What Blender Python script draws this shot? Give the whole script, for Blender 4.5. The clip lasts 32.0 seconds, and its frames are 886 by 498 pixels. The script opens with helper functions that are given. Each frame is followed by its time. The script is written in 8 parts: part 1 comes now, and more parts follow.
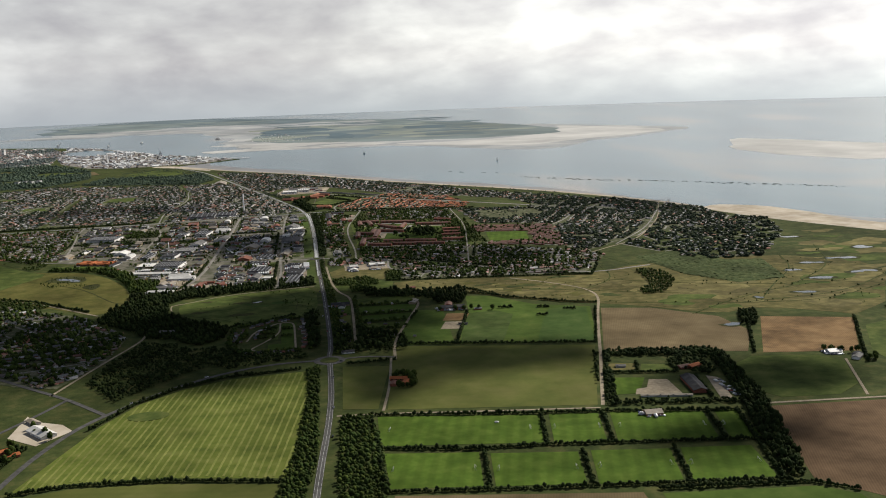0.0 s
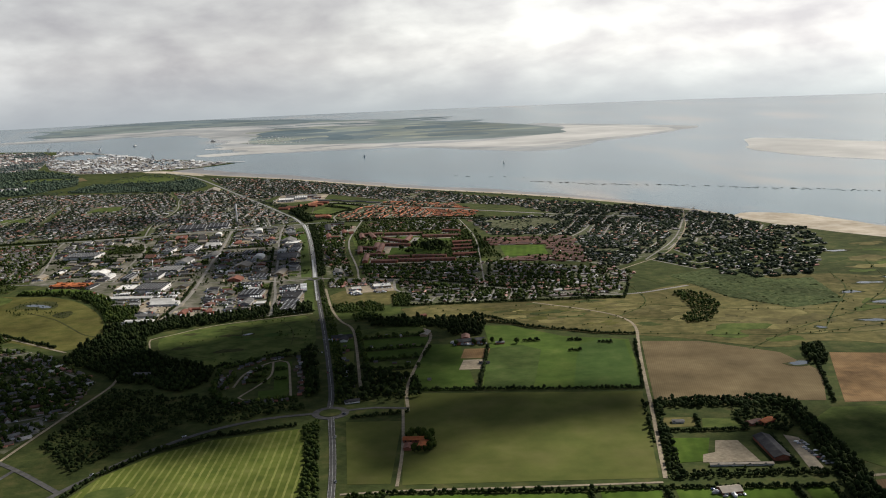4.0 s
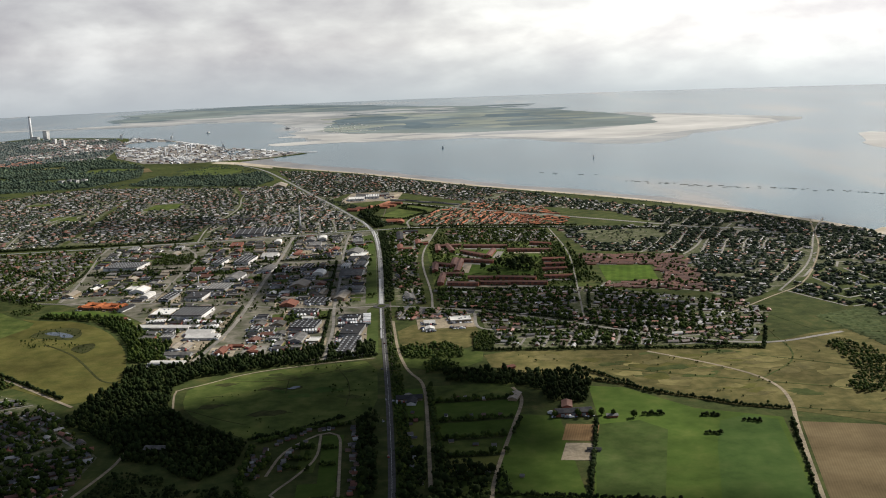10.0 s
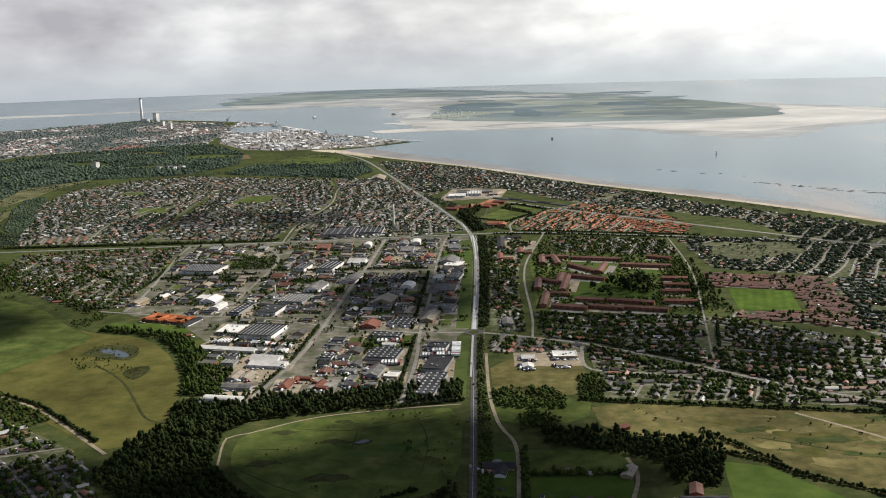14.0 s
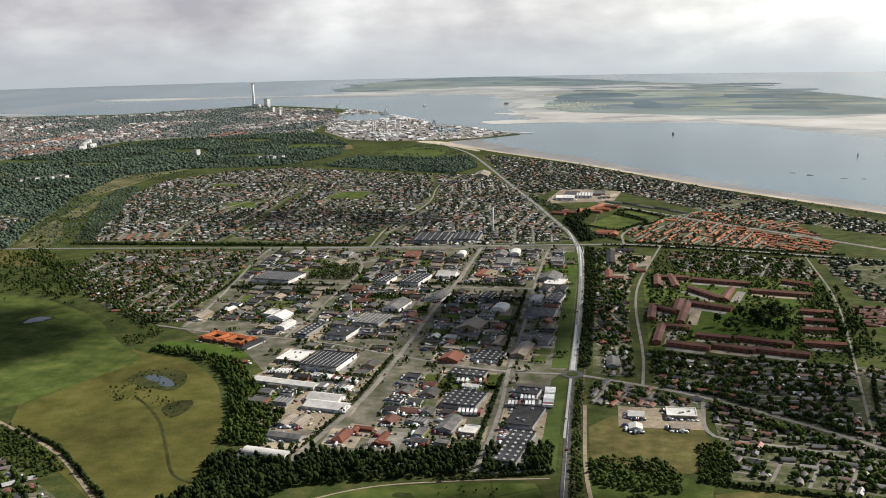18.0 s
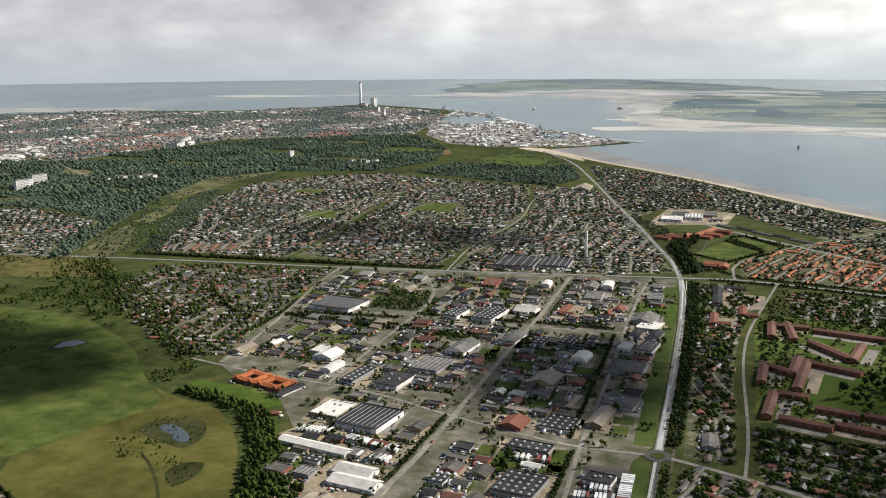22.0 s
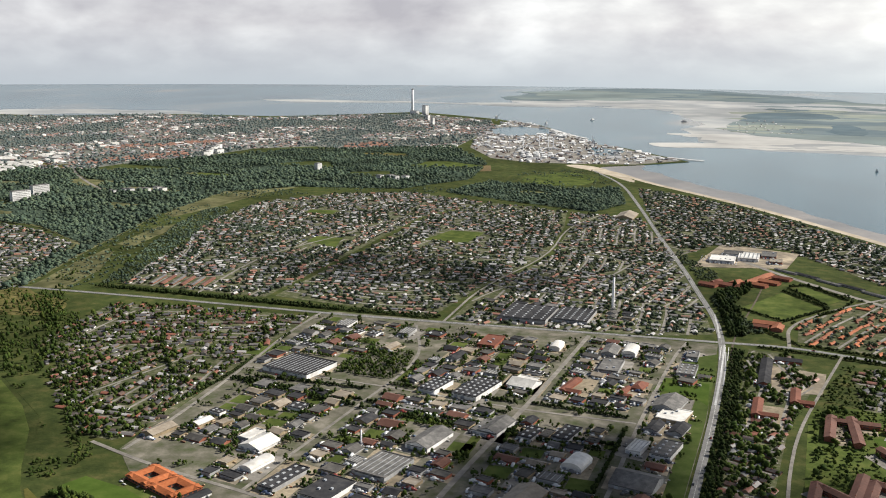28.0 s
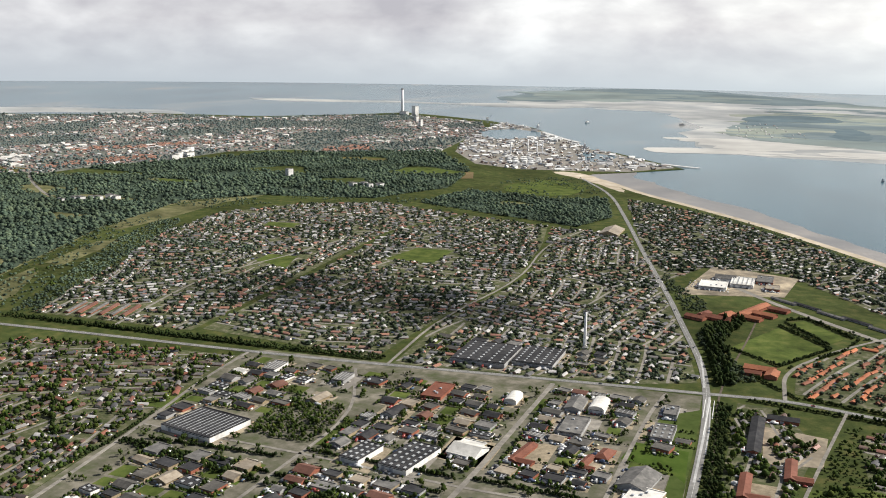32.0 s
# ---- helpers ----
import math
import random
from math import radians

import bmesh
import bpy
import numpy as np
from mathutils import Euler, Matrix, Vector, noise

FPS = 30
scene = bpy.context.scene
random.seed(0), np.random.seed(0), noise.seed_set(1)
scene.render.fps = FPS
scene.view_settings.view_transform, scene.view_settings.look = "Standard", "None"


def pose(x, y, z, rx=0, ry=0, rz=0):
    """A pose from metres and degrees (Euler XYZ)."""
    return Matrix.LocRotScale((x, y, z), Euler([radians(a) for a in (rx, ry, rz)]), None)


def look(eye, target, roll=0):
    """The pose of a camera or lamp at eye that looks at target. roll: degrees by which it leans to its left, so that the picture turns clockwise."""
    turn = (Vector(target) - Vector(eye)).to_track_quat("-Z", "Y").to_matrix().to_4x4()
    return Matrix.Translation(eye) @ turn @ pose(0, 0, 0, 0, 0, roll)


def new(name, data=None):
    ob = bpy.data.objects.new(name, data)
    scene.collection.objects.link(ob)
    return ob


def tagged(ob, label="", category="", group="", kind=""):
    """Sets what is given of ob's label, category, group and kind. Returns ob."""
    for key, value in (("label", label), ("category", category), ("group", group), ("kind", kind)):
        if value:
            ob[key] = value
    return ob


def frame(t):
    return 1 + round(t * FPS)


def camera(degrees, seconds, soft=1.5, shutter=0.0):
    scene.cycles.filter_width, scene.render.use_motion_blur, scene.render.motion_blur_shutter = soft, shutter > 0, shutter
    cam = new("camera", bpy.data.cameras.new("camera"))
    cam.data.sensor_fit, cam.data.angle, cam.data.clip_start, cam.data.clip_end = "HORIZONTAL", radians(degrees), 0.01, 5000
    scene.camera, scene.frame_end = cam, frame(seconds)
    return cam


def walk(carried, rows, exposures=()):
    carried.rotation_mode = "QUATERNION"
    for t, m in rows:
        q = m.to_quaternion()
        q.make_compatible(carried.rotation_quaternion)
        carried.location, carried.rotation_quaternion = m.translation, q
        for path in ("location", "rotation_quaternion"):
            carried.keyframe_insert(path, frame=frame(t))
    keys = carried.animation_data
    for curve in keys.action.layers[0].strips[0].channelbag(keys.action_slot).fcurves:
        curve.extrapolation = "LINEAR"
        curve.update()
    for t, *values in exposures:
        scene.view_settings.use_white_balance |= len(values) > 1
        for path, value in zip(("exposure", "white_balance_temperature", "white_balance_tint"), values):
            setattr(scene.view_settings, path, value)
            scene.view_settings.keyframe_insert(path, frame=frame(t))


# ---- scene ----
# A flight over a coastal town. One metre here stands for about two and a half in life,
# so that the harbour, the island and the sea's edge lie within the reach of the camera.
cam = camera(48.84, 32.0, soft=1.0)
walk(cam, [
    (0, look((-9.0, -483.1, 137.8), (4.98, -385.55, 120.86), -2.08)),
    (1, look((-8.5, -464.1, 138.1), (5.41, -366.51, 121.14), -2.09)),
    (2, look((-8.1, -444.8, 138.4), (5.85, -347.23, 121.40), -2.27)),
    (3, look((-7.5, -425.1, 138.7), (6.60, -327.58, 121.69), -2.43)),
    (6, look((-3.6, -365.7, 140.6), (9.49, -268.06, 123.25), -2.46)),
    (7, look((-2.3, -346.1, 141.2), (9.25, -248.37, 123.69), -2.32)),
    (8, look((-1.0, -327.0, 142.2), (8.92, -229.15, 124.41), -2.33)),
    (9, look((0.6, -307.8, 142.9), (8.78, -209.77, 124.82), -2.18)),
    (10, look((2.6, -288.1, 143.6), (8.75, -189.93, 125.30), -2.23)),
    (11, look((4.6, -267.7, 144.6), (8.22, -169.49, 125.95), -2.27)),
    (12, look((6.6, -247.2, 145.5), (7.61, -149.06, 126.55), -2.12)),
    (13, look((8.4, -227.0, 146.4), (6.42, -128.90, 127.02), -2.02)),
    (14, look((9.6, -206.6, 146.9), (4.77, -108.63, 127.40), -1.72)),
    (17, look((12.5, -145.2, 147.4), (-1.02, -48.27, 127.09), -1.31)),
    (18, look((13.5, -125.5, 147.8), (-2.80, -28.98, 127.30), -1.19)),
    (19, look((14.7, -106.4, 148.3), (-4.45, -10.48, 127.67), -0.94)),
    (20, look((16.1, -87.6, 149.1), (-5.90, 7.76, 128.45), -0.63)),
    (21, look((17.6, -68.3, 150.0), (-7.15, 26.32, 129.39), -0.49)),
    (22, look((18.8, -48.6, 150.3), (-8.63, 45.39, 129.86), -0.32)),
    (23, look((20.1, -28.7, 150.4), (-9.84, 64.53, 130.16), -0.03)),
    (24, look((21.5, -9.1, 150.7), (-9.80, 83.75, 130.50), 0.09)),
    (25, look((22.9, 10.1, 151.1), (-9.34, 102.60, 131.04), 0.24)),
    (28, look((27.5, 64.5, 153.5), (-6.47, 156.43, 133.52), 0.54)),
    (29, look((28.1, 83.7, 154.4), (-5.96, 175.58, 134.38), 0.58)),
    (30, look((28.4, 103.8, 155.1), (-5.82, 195.62, 135.04), 0.60)),
    (31, look((28.1, 124.6, 155.4), (-6.06, 216.36, 135.21), 0.81)),
    (32, look((27.8, 145.2, 155.5), (-6.29, 236.99, 135.35), 0.90)),
], [(0, 0.22, 6310, 10), (5, 0.2, 6310, 10), (9, 0.3, 6310, 10), (13, 0.46, 6310, 10), (19, 0.5, 6310, 10), (25, 0.58, 6310, 10), (32, 0.7, 6310, 10)])

# ---- light ----
SUN_AZ, SUN_EL = radians(50), radians(36)
TO_SUN = Vector((math.sin(SUN_AZ) * math.cos(SUN_EL), math.cos(SUN_AZ) * math.cos(SUN_EL), math.sin(SUN_EL)))
lamp = bpy.data.lights.new("sun", "SUN")
lamp.energy, lamp.angle, lamp.color = 5.0, radians(0.6), (1.0, 0.93, 0.82)
new("sun", lamp).matrix_world = look(TO_SUN * 900, (0, 0, 0))


def link(tree, a, ao, b, bi):
    tree.links.new(a.outputs[ao], b.inputs[bi])


def node(tree, kind, **values):
    n = tree.nodes.new(kind)
    for key, value in values.items():
        if key == "op":
            n.operation = value
        elif key == "blend":
            n.data_type, n.blend_type = "RGBA", value
        else:
            n.inputs[key.replace("_", " ")].default_value = value
    return n


def ramp(tree, stops, constant=False):
    n = tree.nodes.new("ShaderNodeValToRGB")
    n.color_ramp.interpolation = "CONSTANT" if constant else "LINEAR"
    for i, (at, c) in enumerate(stops):
        e = n.color_ramp.elements[i] if i < 2 else n.color_ramp.elements.new(at)
        e.position, e.color = at, (*c, 1) if len(c) == 3 else c
    return n


def build_world():
    world = bpy.data.worlds.new("sky")
    world.use_nodes = True
    t = world.node_tree
    t.nodes.clear()
    out = t.nodes.new("ShaderNodeOutputWorld")
    bg = node(t, "ShaderNodeBackground", Strength=0.089)
    sky = t.nodes.new("ShaderNodeTexSky")
    sky.sky_type, sky.sun_disc = "NISHITA", False
    sky.sun_elevation, sky.sun_rotation, sky.dust_density = SUN_EL, SUN_AZ, 1.0
    coord = t.nodes.new("ShaderNodeTexCoord")
    flat = t.nodes.new("ShaderNodeMapping")
    flat.inputs["Scale"].default_value = (1, 1, 2.5)
    flat.inputs["Location"].default_value = (3.1, 1.7, 0.55)
    link(t, coord, "Generated", flat, "Vector")
    big = node(t, "ShaderNodeTexNoise", Scale=5.2, Detail=8.0, Roughness=0.5, Distortion=0.35)
    fine = node(t, "ShaderNodeTexNoise", Scale=17.0, Detail=6.0, Roughness=0.48)
    link(t, flat, "Vector", big, "Vector")
    link(t, flat, "Vector", fine, "Vector")
    # cloud tone: grey undersides to bright tops
    mixn = node(t, "ShaderNodeMath", op="MULTIPLY_ADD")
    mixn.inputs[1].default_value = 0.36
    link(t, fine, "Fac", mixn, 0)
    half = node(t, "ShaderNodeMath", op="MULTIPLY")
    half.inputs[1].default_value = 0.64
    link(t, big, "Fac", half, 0)
    link(t, half, 0, mixn, 2)
    tone = ramp(t, [(0.35, (4.7, 4.55, 4.75)), (0.43, (5.8, 5.65, 5.7)), (0.52, (7.1, 7.0, 6.85)), (0.63, (9.3, 9.2, 8.8))])
    link(t, mixn, 0, tone, "Fac")
    # brighter towards the sun
    norm = node(t, "ShaderNodeVectorMath", op="NORMALIZE")
    link(t, coord, "Generated", norm, 0)
    dot = node(t, "ShaderNodeVectorMath", op="DOT_PRODUCT")
    dot.inputs[1].default_value = TO_SUN
    link(t, norm, 0, dot, 0)
    near = ramp(t, [(0.0, (0.76, 0.76, 0.785)), (0.34, (0.86, 0.86, 0.87)), (0.58, (1.04, 1.035, 1.01)), (0.80, (1.78, 1.76, 1.68)), (1.0, (2.5, 2.45, 2.3))])
    link(t, dot, "Value", near, "Fac")
    lit = node(t, "ShaderNodeMix", blend="MULTIPLY", Factor=1.0)
    link(t, tone, "Color", lit, 6)
    link(t, near, "Color", lit, 7)
    sep = t.nodes.new("ShaderNodeSeparateXYZ")
    link(t, norm, 0, sep, 0)
    # cloud lies thick towards the horizon and opens to blue overhead
    veil = ramp(t, [(0.0, (0.95, 0.95, 0.95)), (0.10, (0.88, 0.88, 0.88)), (0.24, (0.16, 0.16, 0.16)), (1.0, (0.08, 0.08, 0.08))])
    link(t, sep, "Z", veil, "Fac")
    cover = node(t, "ShaderNodeMix", blend="MIX")
    link(t, veil, "Color", cover, 0)
    dim = node(t, "ShaderNodeMix", blend="MULTIPLY", Factor=1.0)
    dim.inputs[7].default_value = (0.44, 0.44, 0.44, 1)
    link(t, sky, "Color", dim, 6)
    link(t, dim, 2, cover, 6)
    link(t, lit, 2, cover, 7)
    # the pale band over the sea
    # the sea's edge lies two degrees below the level of the eye
    rise = node(t, "ShaderNodeMath", op="ADD")
    rise.inputs[1].default_value = 0.035
    link(t, sep, "Z", rise, 0)
    band = ramp(t, [(0.0, (1, 1, 1)), (0.014, (0.72, 0.72, 0.72)), (0.06, (0, 0, 0))])
    link(t, rise, 0, band, "Fac")
    hz = node(t, "ShaderNodeMix", blend="MULTIPLY", Factor=1.0)
    hz.inputs[6].default_value = (4.9, 5.3, 5.45, 1)
    glow = ramp(t, [(0.0, (0.8, 0.8, 0.82)), (0.34, (0.87, 0.87, 0.88)), (0.58, (0.98, 0.98, 0.97)), (0.80, (1.34, 1.33, 1.28)), (1.0, (1.7, 1.68, 1.6))])
    link(t, dot, "Value", glow, "Fac")
    link(t, glow, "Color", hz, 7)
    mist = node(t, "ShaderNodeMix", blend="MIX")
    link(t, band, "Color", mist, 0)
    link(t, cover, 2, mist, 6)
    link(t, hz, 2, mist, 7)
    link(t, mist, 2, bg, "Color")
    link(t, bg, "Background", out, "Surface")
    scene.world = world


build_world()


# ---- materials ----
def surface(name, colours, scale, rough=0.9, big=0.02, big_dark=0.75, bump=0.0, bump_scale=None, island=(), spec=0.02, metal=0.0, rows=None, per_object=()):
    """Noise between colours at a fine scale, broader blotches on top; island: tones by piece; rows: (angle, per metre, strength) of tilled lines."""
    m = bpy.data.materials.new(name)
    m.use_nodes = True
    t = m.node_tree
    p = t.nodes["Principled BSDF"]
    p.inputs["Roughness"].default_value, p.inputs["Metallic"].default_value = rough, metal
    p.inputs["Specular IOR Level"].default_value = spec
    geo = t.nodes.new("ShaderNodeNewGeometry")
    n1 = node(t, "ShaderNodeTexNoise", Scale=scale, Detail=5.0, Roughness=0.65)
    link(t, geo, "Position", n1, "Vector")
    step = 0.4 / max(1, len(colours) - 1)
    r1 = ramp(t, [(0.3 + i * step, c) for i, c in enumerate(colours)])
    link(t, n1, "Fac", r1, "Fac")
    last, slot = r1, "Color"
    if island or per_object:
        tones = island or per_object
        if island:
            src, so = geo, "Random Per Island"
        else:
            src, so = t.nodes.new("ShaderNodeObjectInfo"), "Random"
        r2 = ramp(t, [(i / len(tones), c) for i, c in enumerate(tones)], True)
        link(t, src, so, r2, "Fac")
        mul = node(t, "ShaderNodeMix", blend="MULTIPLY", Factor=1.0)
        link(t, r2, "Color", mul, 6)
        link(t, last, slot, mul, 7)
        last, slot = mul, 2
    n2 = node(t, "ShaderNodeTexNoise", Scale=big, Detail=4.0, Roughness=0.6)
    link(t, geo, "Position", n2, "Vector")
    r3 = ramp(t, [(0.35, (big_dark,) * 3), (0.65, (1.15,) * 3)])
    link(t, n2, "Fac", r3, "Fac")
    mul = node(t, "ShaderNodeMix", blend="MULTIPLY", Factor=1.0)
    link(t, last, slot, mul, 6)
    link(t, r3, "Color", mul, 7)
    last, slot = mul, 2
    if rows:
        turn = t.nodes.new("ShaderNodeMapping")
        turn.inputs["Rotation"].default_value = (0, 0, radians(rows[0]))
        link(t, geo, "Position", turn, "Vector")
        wave = node(t, "ShaderNodeTexWave", Scale=rows[1], Distortion=0.35, Detail=2.0)
        link(t, turn, "Vector", wave, "Vector")
        lo = 1 - rows[2]
        r4 = ramp(t, [(0.2, (lo,) * 3), (0.8, (1.1,) * 3)])
        link(t, wave, "Fac", r4, "Fac")
        mul = node(t, "ShaderNodeMix", blend="MULTIPLY", Factor=1.0)
        link(t, last, slot, mul, 6)
        link(t, r4, "Color", mul, 7)
        last, slot = mul, 2
    link(t, last, slot, p, "Base Color")
    if bump:
        n3 = node(t, "ShaderNodeTexNoise", Scale=bump_scale or scale, Detail=4.0)
        link(t, geo, "Position", n3, "Vector")
        b = node(t, "ShaderNodeBump", Strength=bump, Distance=0.3)
        link(t, n3, "Fac", b, "Height")
        link(t, b, "Normal", p, "Normal")
    return m


GRAIN0 = [(0.85, 0.85, 0.85), (1.0, 1.0, 1.0), (1.1, 1.1, 1.1)]
# tones of far roofs and walls, muted to paint haze into them
HAZYROOF_TONES = [(0.12, 0.122, 0.13), (0.24, 0.235, 0.23), (0.24, 0.13, 0.1), (0.16, 0.16, 0.162), (0.28, 0.15, 0.11), (0.4, 0.39, 0.38), (0.14, 0.14, 0.142), (0.13, 0.128, 0.13), (0.42, 0.41, 0.4), (0.2, 0.13, 0.1), (0.15, 0.142, 0.138)]
HAZYWALL_TONES = [(0.62, 0.6, 0.57), (0.3, 0.2, 0.16), (0.45, 0.43, 0.4), (0.33, 0.27, 0.21), (0.26, 0.18, 0.15), (0.3, 0.26, 0.2)]
GROUND = surface("rough_grass", [(0.03, 0.042, 0.014), (0.052, 0.066, 0.021), (0.095, 0.092, 0.034)], 0.12, big=0.012, big_dark=0.65, bump=0.6, bump_scale=0.6)
GARDEN = surface("garden_ground", [(0.045, 0.06, 0.027), (0.08, 0.087, 0.044), (0.19, 0.172, 0.128)], 0.22, big=0.02, bump=0.5, bump_scale=0.7)
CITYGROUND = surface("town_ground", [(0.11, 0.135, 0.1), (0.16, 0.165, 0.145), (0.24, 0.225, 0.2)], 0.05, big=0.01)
YARD = surface("yard_asphalt", [(0.115, 0.102, 0.084), (0.24, 0.205, 0.155), (0.48, 0.4, 0.285)], 0.07, rough=0.85, big=0.03, spec=0.03)
VERGE = surface("works_verge", [(0.055, 0.07, 0.028), (0.118, 0.113, 0.084), (0.22, 0.2, 0.165)], 0.10, big=0.03, big_dark=0.8)
MEADOW = surface("dry_meadow", [(0.068, 0.072, 0.026), (0.112, 0.1, 0.037), (0.158, 0.134, 0.056)], 0.16, big=0.02, big_dark=0.6, bump=0.5, bump_scale=0.8)
GRAZE = surface("grazed_meadow", [(0.066, 0.072, 0.02), (0.102, 0.098, 0.028), (0.136, 0.122, 0.04)], 0.09, big=0.02, big_dark=0.55, bump=0.5, bump_scale=0.8)
PASTURE = surface("green_pasture", [(0.043, 0.06, 0.017), (0.07, 0.094, 0.024), (0.106, 0.117, 0.035)], 0.10, big=0.025, big_dark=0.7, bump=0.4, bump_scale=0.9)
VERGEGRASS = surface("roadside_grass", [(0.046, 0.067, 0.018), (0.062, 0.086, 0.024), (0.084, 0.102, 0.034)], 0.16, big=0.03, big_dark=0.75)
LUSH = surface("lush_grass", [(0.04, 0.067, 0.012), (0.056, 0.089, 0.017), (0.08, 0.107, 0.024)], 0.10, big=0.02, big_dark=0.78)
PITCH = surface("pitch_turf", [(0.045, 0.081, 0.011), (0.06, 0.1, 0.014), (0.08, 0.116, 0.02)], 0.12, big=0.03, big_dark=0.78, rows=(14, 0.06, 0.05))
OLDGRASS = surface("older_grass", [(0.038, 0.06, 0.015), (0.052, 0.078, 0.02), (0.074, 0.093, 0.029)], 0.14, big=0.03, big_dark=0.7)
AFTERGRASS = surface("regrown_grass", [(0.035, 0.063, 0.015), (0.049, 0.083, 0.02), (0.068, 0.098, 0.027)], 0.10, big=0.02, big_dark=0.8)
field_rng = np.random.default_rng(19)
OLIVE = surface("olive_crop", [(0.068, 0.082, 0.021), (0.09, 0.099, 0.027), (0.112, 0.112, 0.037)], 0.05, big=0.015, big_dark=0.7, rows=(104, 0.3, 0.05))
STRIPE = surface("mown_crop", [(0.066, 0.089, 0.018), (0.094, 0.117, 0.023), (0.12, 0.128, 0.036)], 0.10, big=0.025, big_dark=0.75)
SWATH = surface("pale_swath", [(0.115, 0.138, 0.034), (0.155, 0.17, 0.046), (0.188, 0.188, 0.06)], 0.35, big=0.05)
TAN = surface("tan_stubble", [(0.095, 0.071, 0.037), (0.126, 0.095, 0.051), (0.155, 0.12, 0.066)], 0.06, big=0.02, big_dark=0.7, rows=(17, 0.33, 0.03))
RUST = surface("rusty_stubble", [(0.085, 0.056, 0.03), (0.19, 0.12, 0.058), (0.25, 0.165, 0.084)], 0.05, big=0.04, big_dark=0.6, rows=(17, 0.33, 0.06))
PLOUGH = surface("ploughed_earth", [(0.078, 0.051, 0.029), (0.112, 0.073, 0.042), (0.145, 0.096, 0.056)], 0.08, big=0.025, big_dark=0.7, rows=(19, 0.33, 0.1))
REED = surface("reed_bed", [(0.03, 0.036, 0.014), (0.046, 0.05, 0.019), (0.07, 0.07, 0.027)], 0.3, big=0.05, big_dark=0.6, bump=0.5, bump_scale=0.9)
SAND = surface("beach_sand", [(0.336, 0.288, 0.212), (0.416, 0.360, 0.281), (0.480, 0.432, 0.357)], 0.06, big=0.015, big_dark=0.85)
FLAT = surface("tidal_flat", [(0.235, 0.255, 0.262), (0.3, 0.31, 0.31), (0.38, 0.375, 0.355)], 0.006, rough=0.85, big=0.003, big_dark=0.8, spec=0.1)
SANDBAR = surface("bare_sandbar", [(0.36, 0.357, 0.342), (0.43, 0.423, 0.4), (0.49, 0.48, 0.45)], 0.006, rough=0.85, big=0.003, big_dark=0.85, spec=0.1)
WETSAND = surface("wet_shore_sand", [(0.16, 0.158, 0.155), (0.19, 0.18, 0.17), (0.235, 0.212, 0.19)], 0.012, rough=0.4, big=0.006, big_dark=0.85, spec=0.3)
ROADGREY = surface("pale_road_asphalt", [(0.13, 0.127, 0.12), (0.17, 0.166, 0.157), (0.22, 0.214, 0.2)], 0.4, rough=0.6, big=0.05, big_dark=0.85, spec=0.2)
# heath, marsh and island grass: distance haze mixed into the blue-grey tones
HAZYHEATH = surface("hazy_heath", [(0.105, 0.14, 0.158), (0.13, 0.165, 0.18), (0.165, 0.198, 0.2)], 0.008, big=0.003, big_dark=0.8)
HAZYMARSH = surface("hazy_marsh_field", [(0.19, 0.222, 0.2), (0.226, 0.25, 0.218), (0.27, 0.28, 0.238)], 0.006, big=0.003, big_dark=0.8)
HAZYISLE = surface("hazy_island_grass", [(0.15, 0.188, 0.192), (0.178, 0.213, 0.21), (0.218, 0.246, 0.23)], 0.005, big=0.003, big_dark=0.75)
ASPHALT = surface("road_asphalt", [(0.05, 0.049, 0.047), (0.072, 0.07, 0.067), (0.1, 0.097, 0.09)], 0.4, rough=0.75, big=0.05, big_dark=0.85, spec=0.04)
LANE = surface("gravel_lane", [(0.18, 0.152, 0.11), (0.26, 0.218, 0.155), (0.34, 0.285, 0.205)], 0.5, rough=0.8, big=0.05)
STREET = surface("side_street", [(0.15, 0.14, 0.125), (0.21, 0.195, 0.172), (0.28, 0.26, 0.225)], 0.3, rough=0.7, big=0.04, spec=0.05)
BALLAST = surface("brown_ballast", [(0.07, 0.058, 0.046), (0.1, 0.084, 0.066), (0.14, 0.118, 0.092)], 0.6, big=0.05)
# sun glare on the asphalt, painted as a pale base colour
ROADGLARE = surface("pale_glare_asphalt", [(0.3, 0.296, 0.285), (0.38, 0.375, 0.36), (0.45, 0.44, 0.42)], 0.3, rough=0.35, big=0.05, spec=0.5)
# roofs and walls of far quarters, with haze in the colour
HAZYROOF = surface("hazy_roofs", GRAIN0, 1.2, rough=0.7, big=0.05, island=HAZYROOF_TONES, big_dark=0.9)
HAZYTOWNROOF = surface("hazy_town_roofs", GRAIN0, 1.2, rough=0.7, big=0.05, island=[(0.22, 0.16, 0.145), (0.18, 0.185, 0.195), (0.25, 0.17, 0.145), (0.16, 0.165, 0.175), (0.44, 0.44, 0.44), (0.19, 0.165, 0.155), (0.24, 0.24, 0.245), (0.3, 0.19, 0.155)], big_dark=0.9)
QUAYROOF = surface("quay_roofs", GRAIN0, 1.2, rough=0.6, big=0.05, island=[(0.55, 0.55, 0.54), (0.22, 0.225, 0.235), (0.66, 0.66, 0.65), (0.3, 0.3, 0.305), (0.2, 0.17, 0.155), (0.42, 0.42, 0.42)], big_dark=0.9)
HAZYWALL = surface("hazy_walls", GRAIN0, 1.5, rough=0.85, big=0.05, island=HAZYWALL_TONES, big_dark=0.9)
PAINT = surface("road_paint", [(0.6, 0.6, 0.58), (0.75, 0.75, 0.72)], 2.0, rough=0.5)
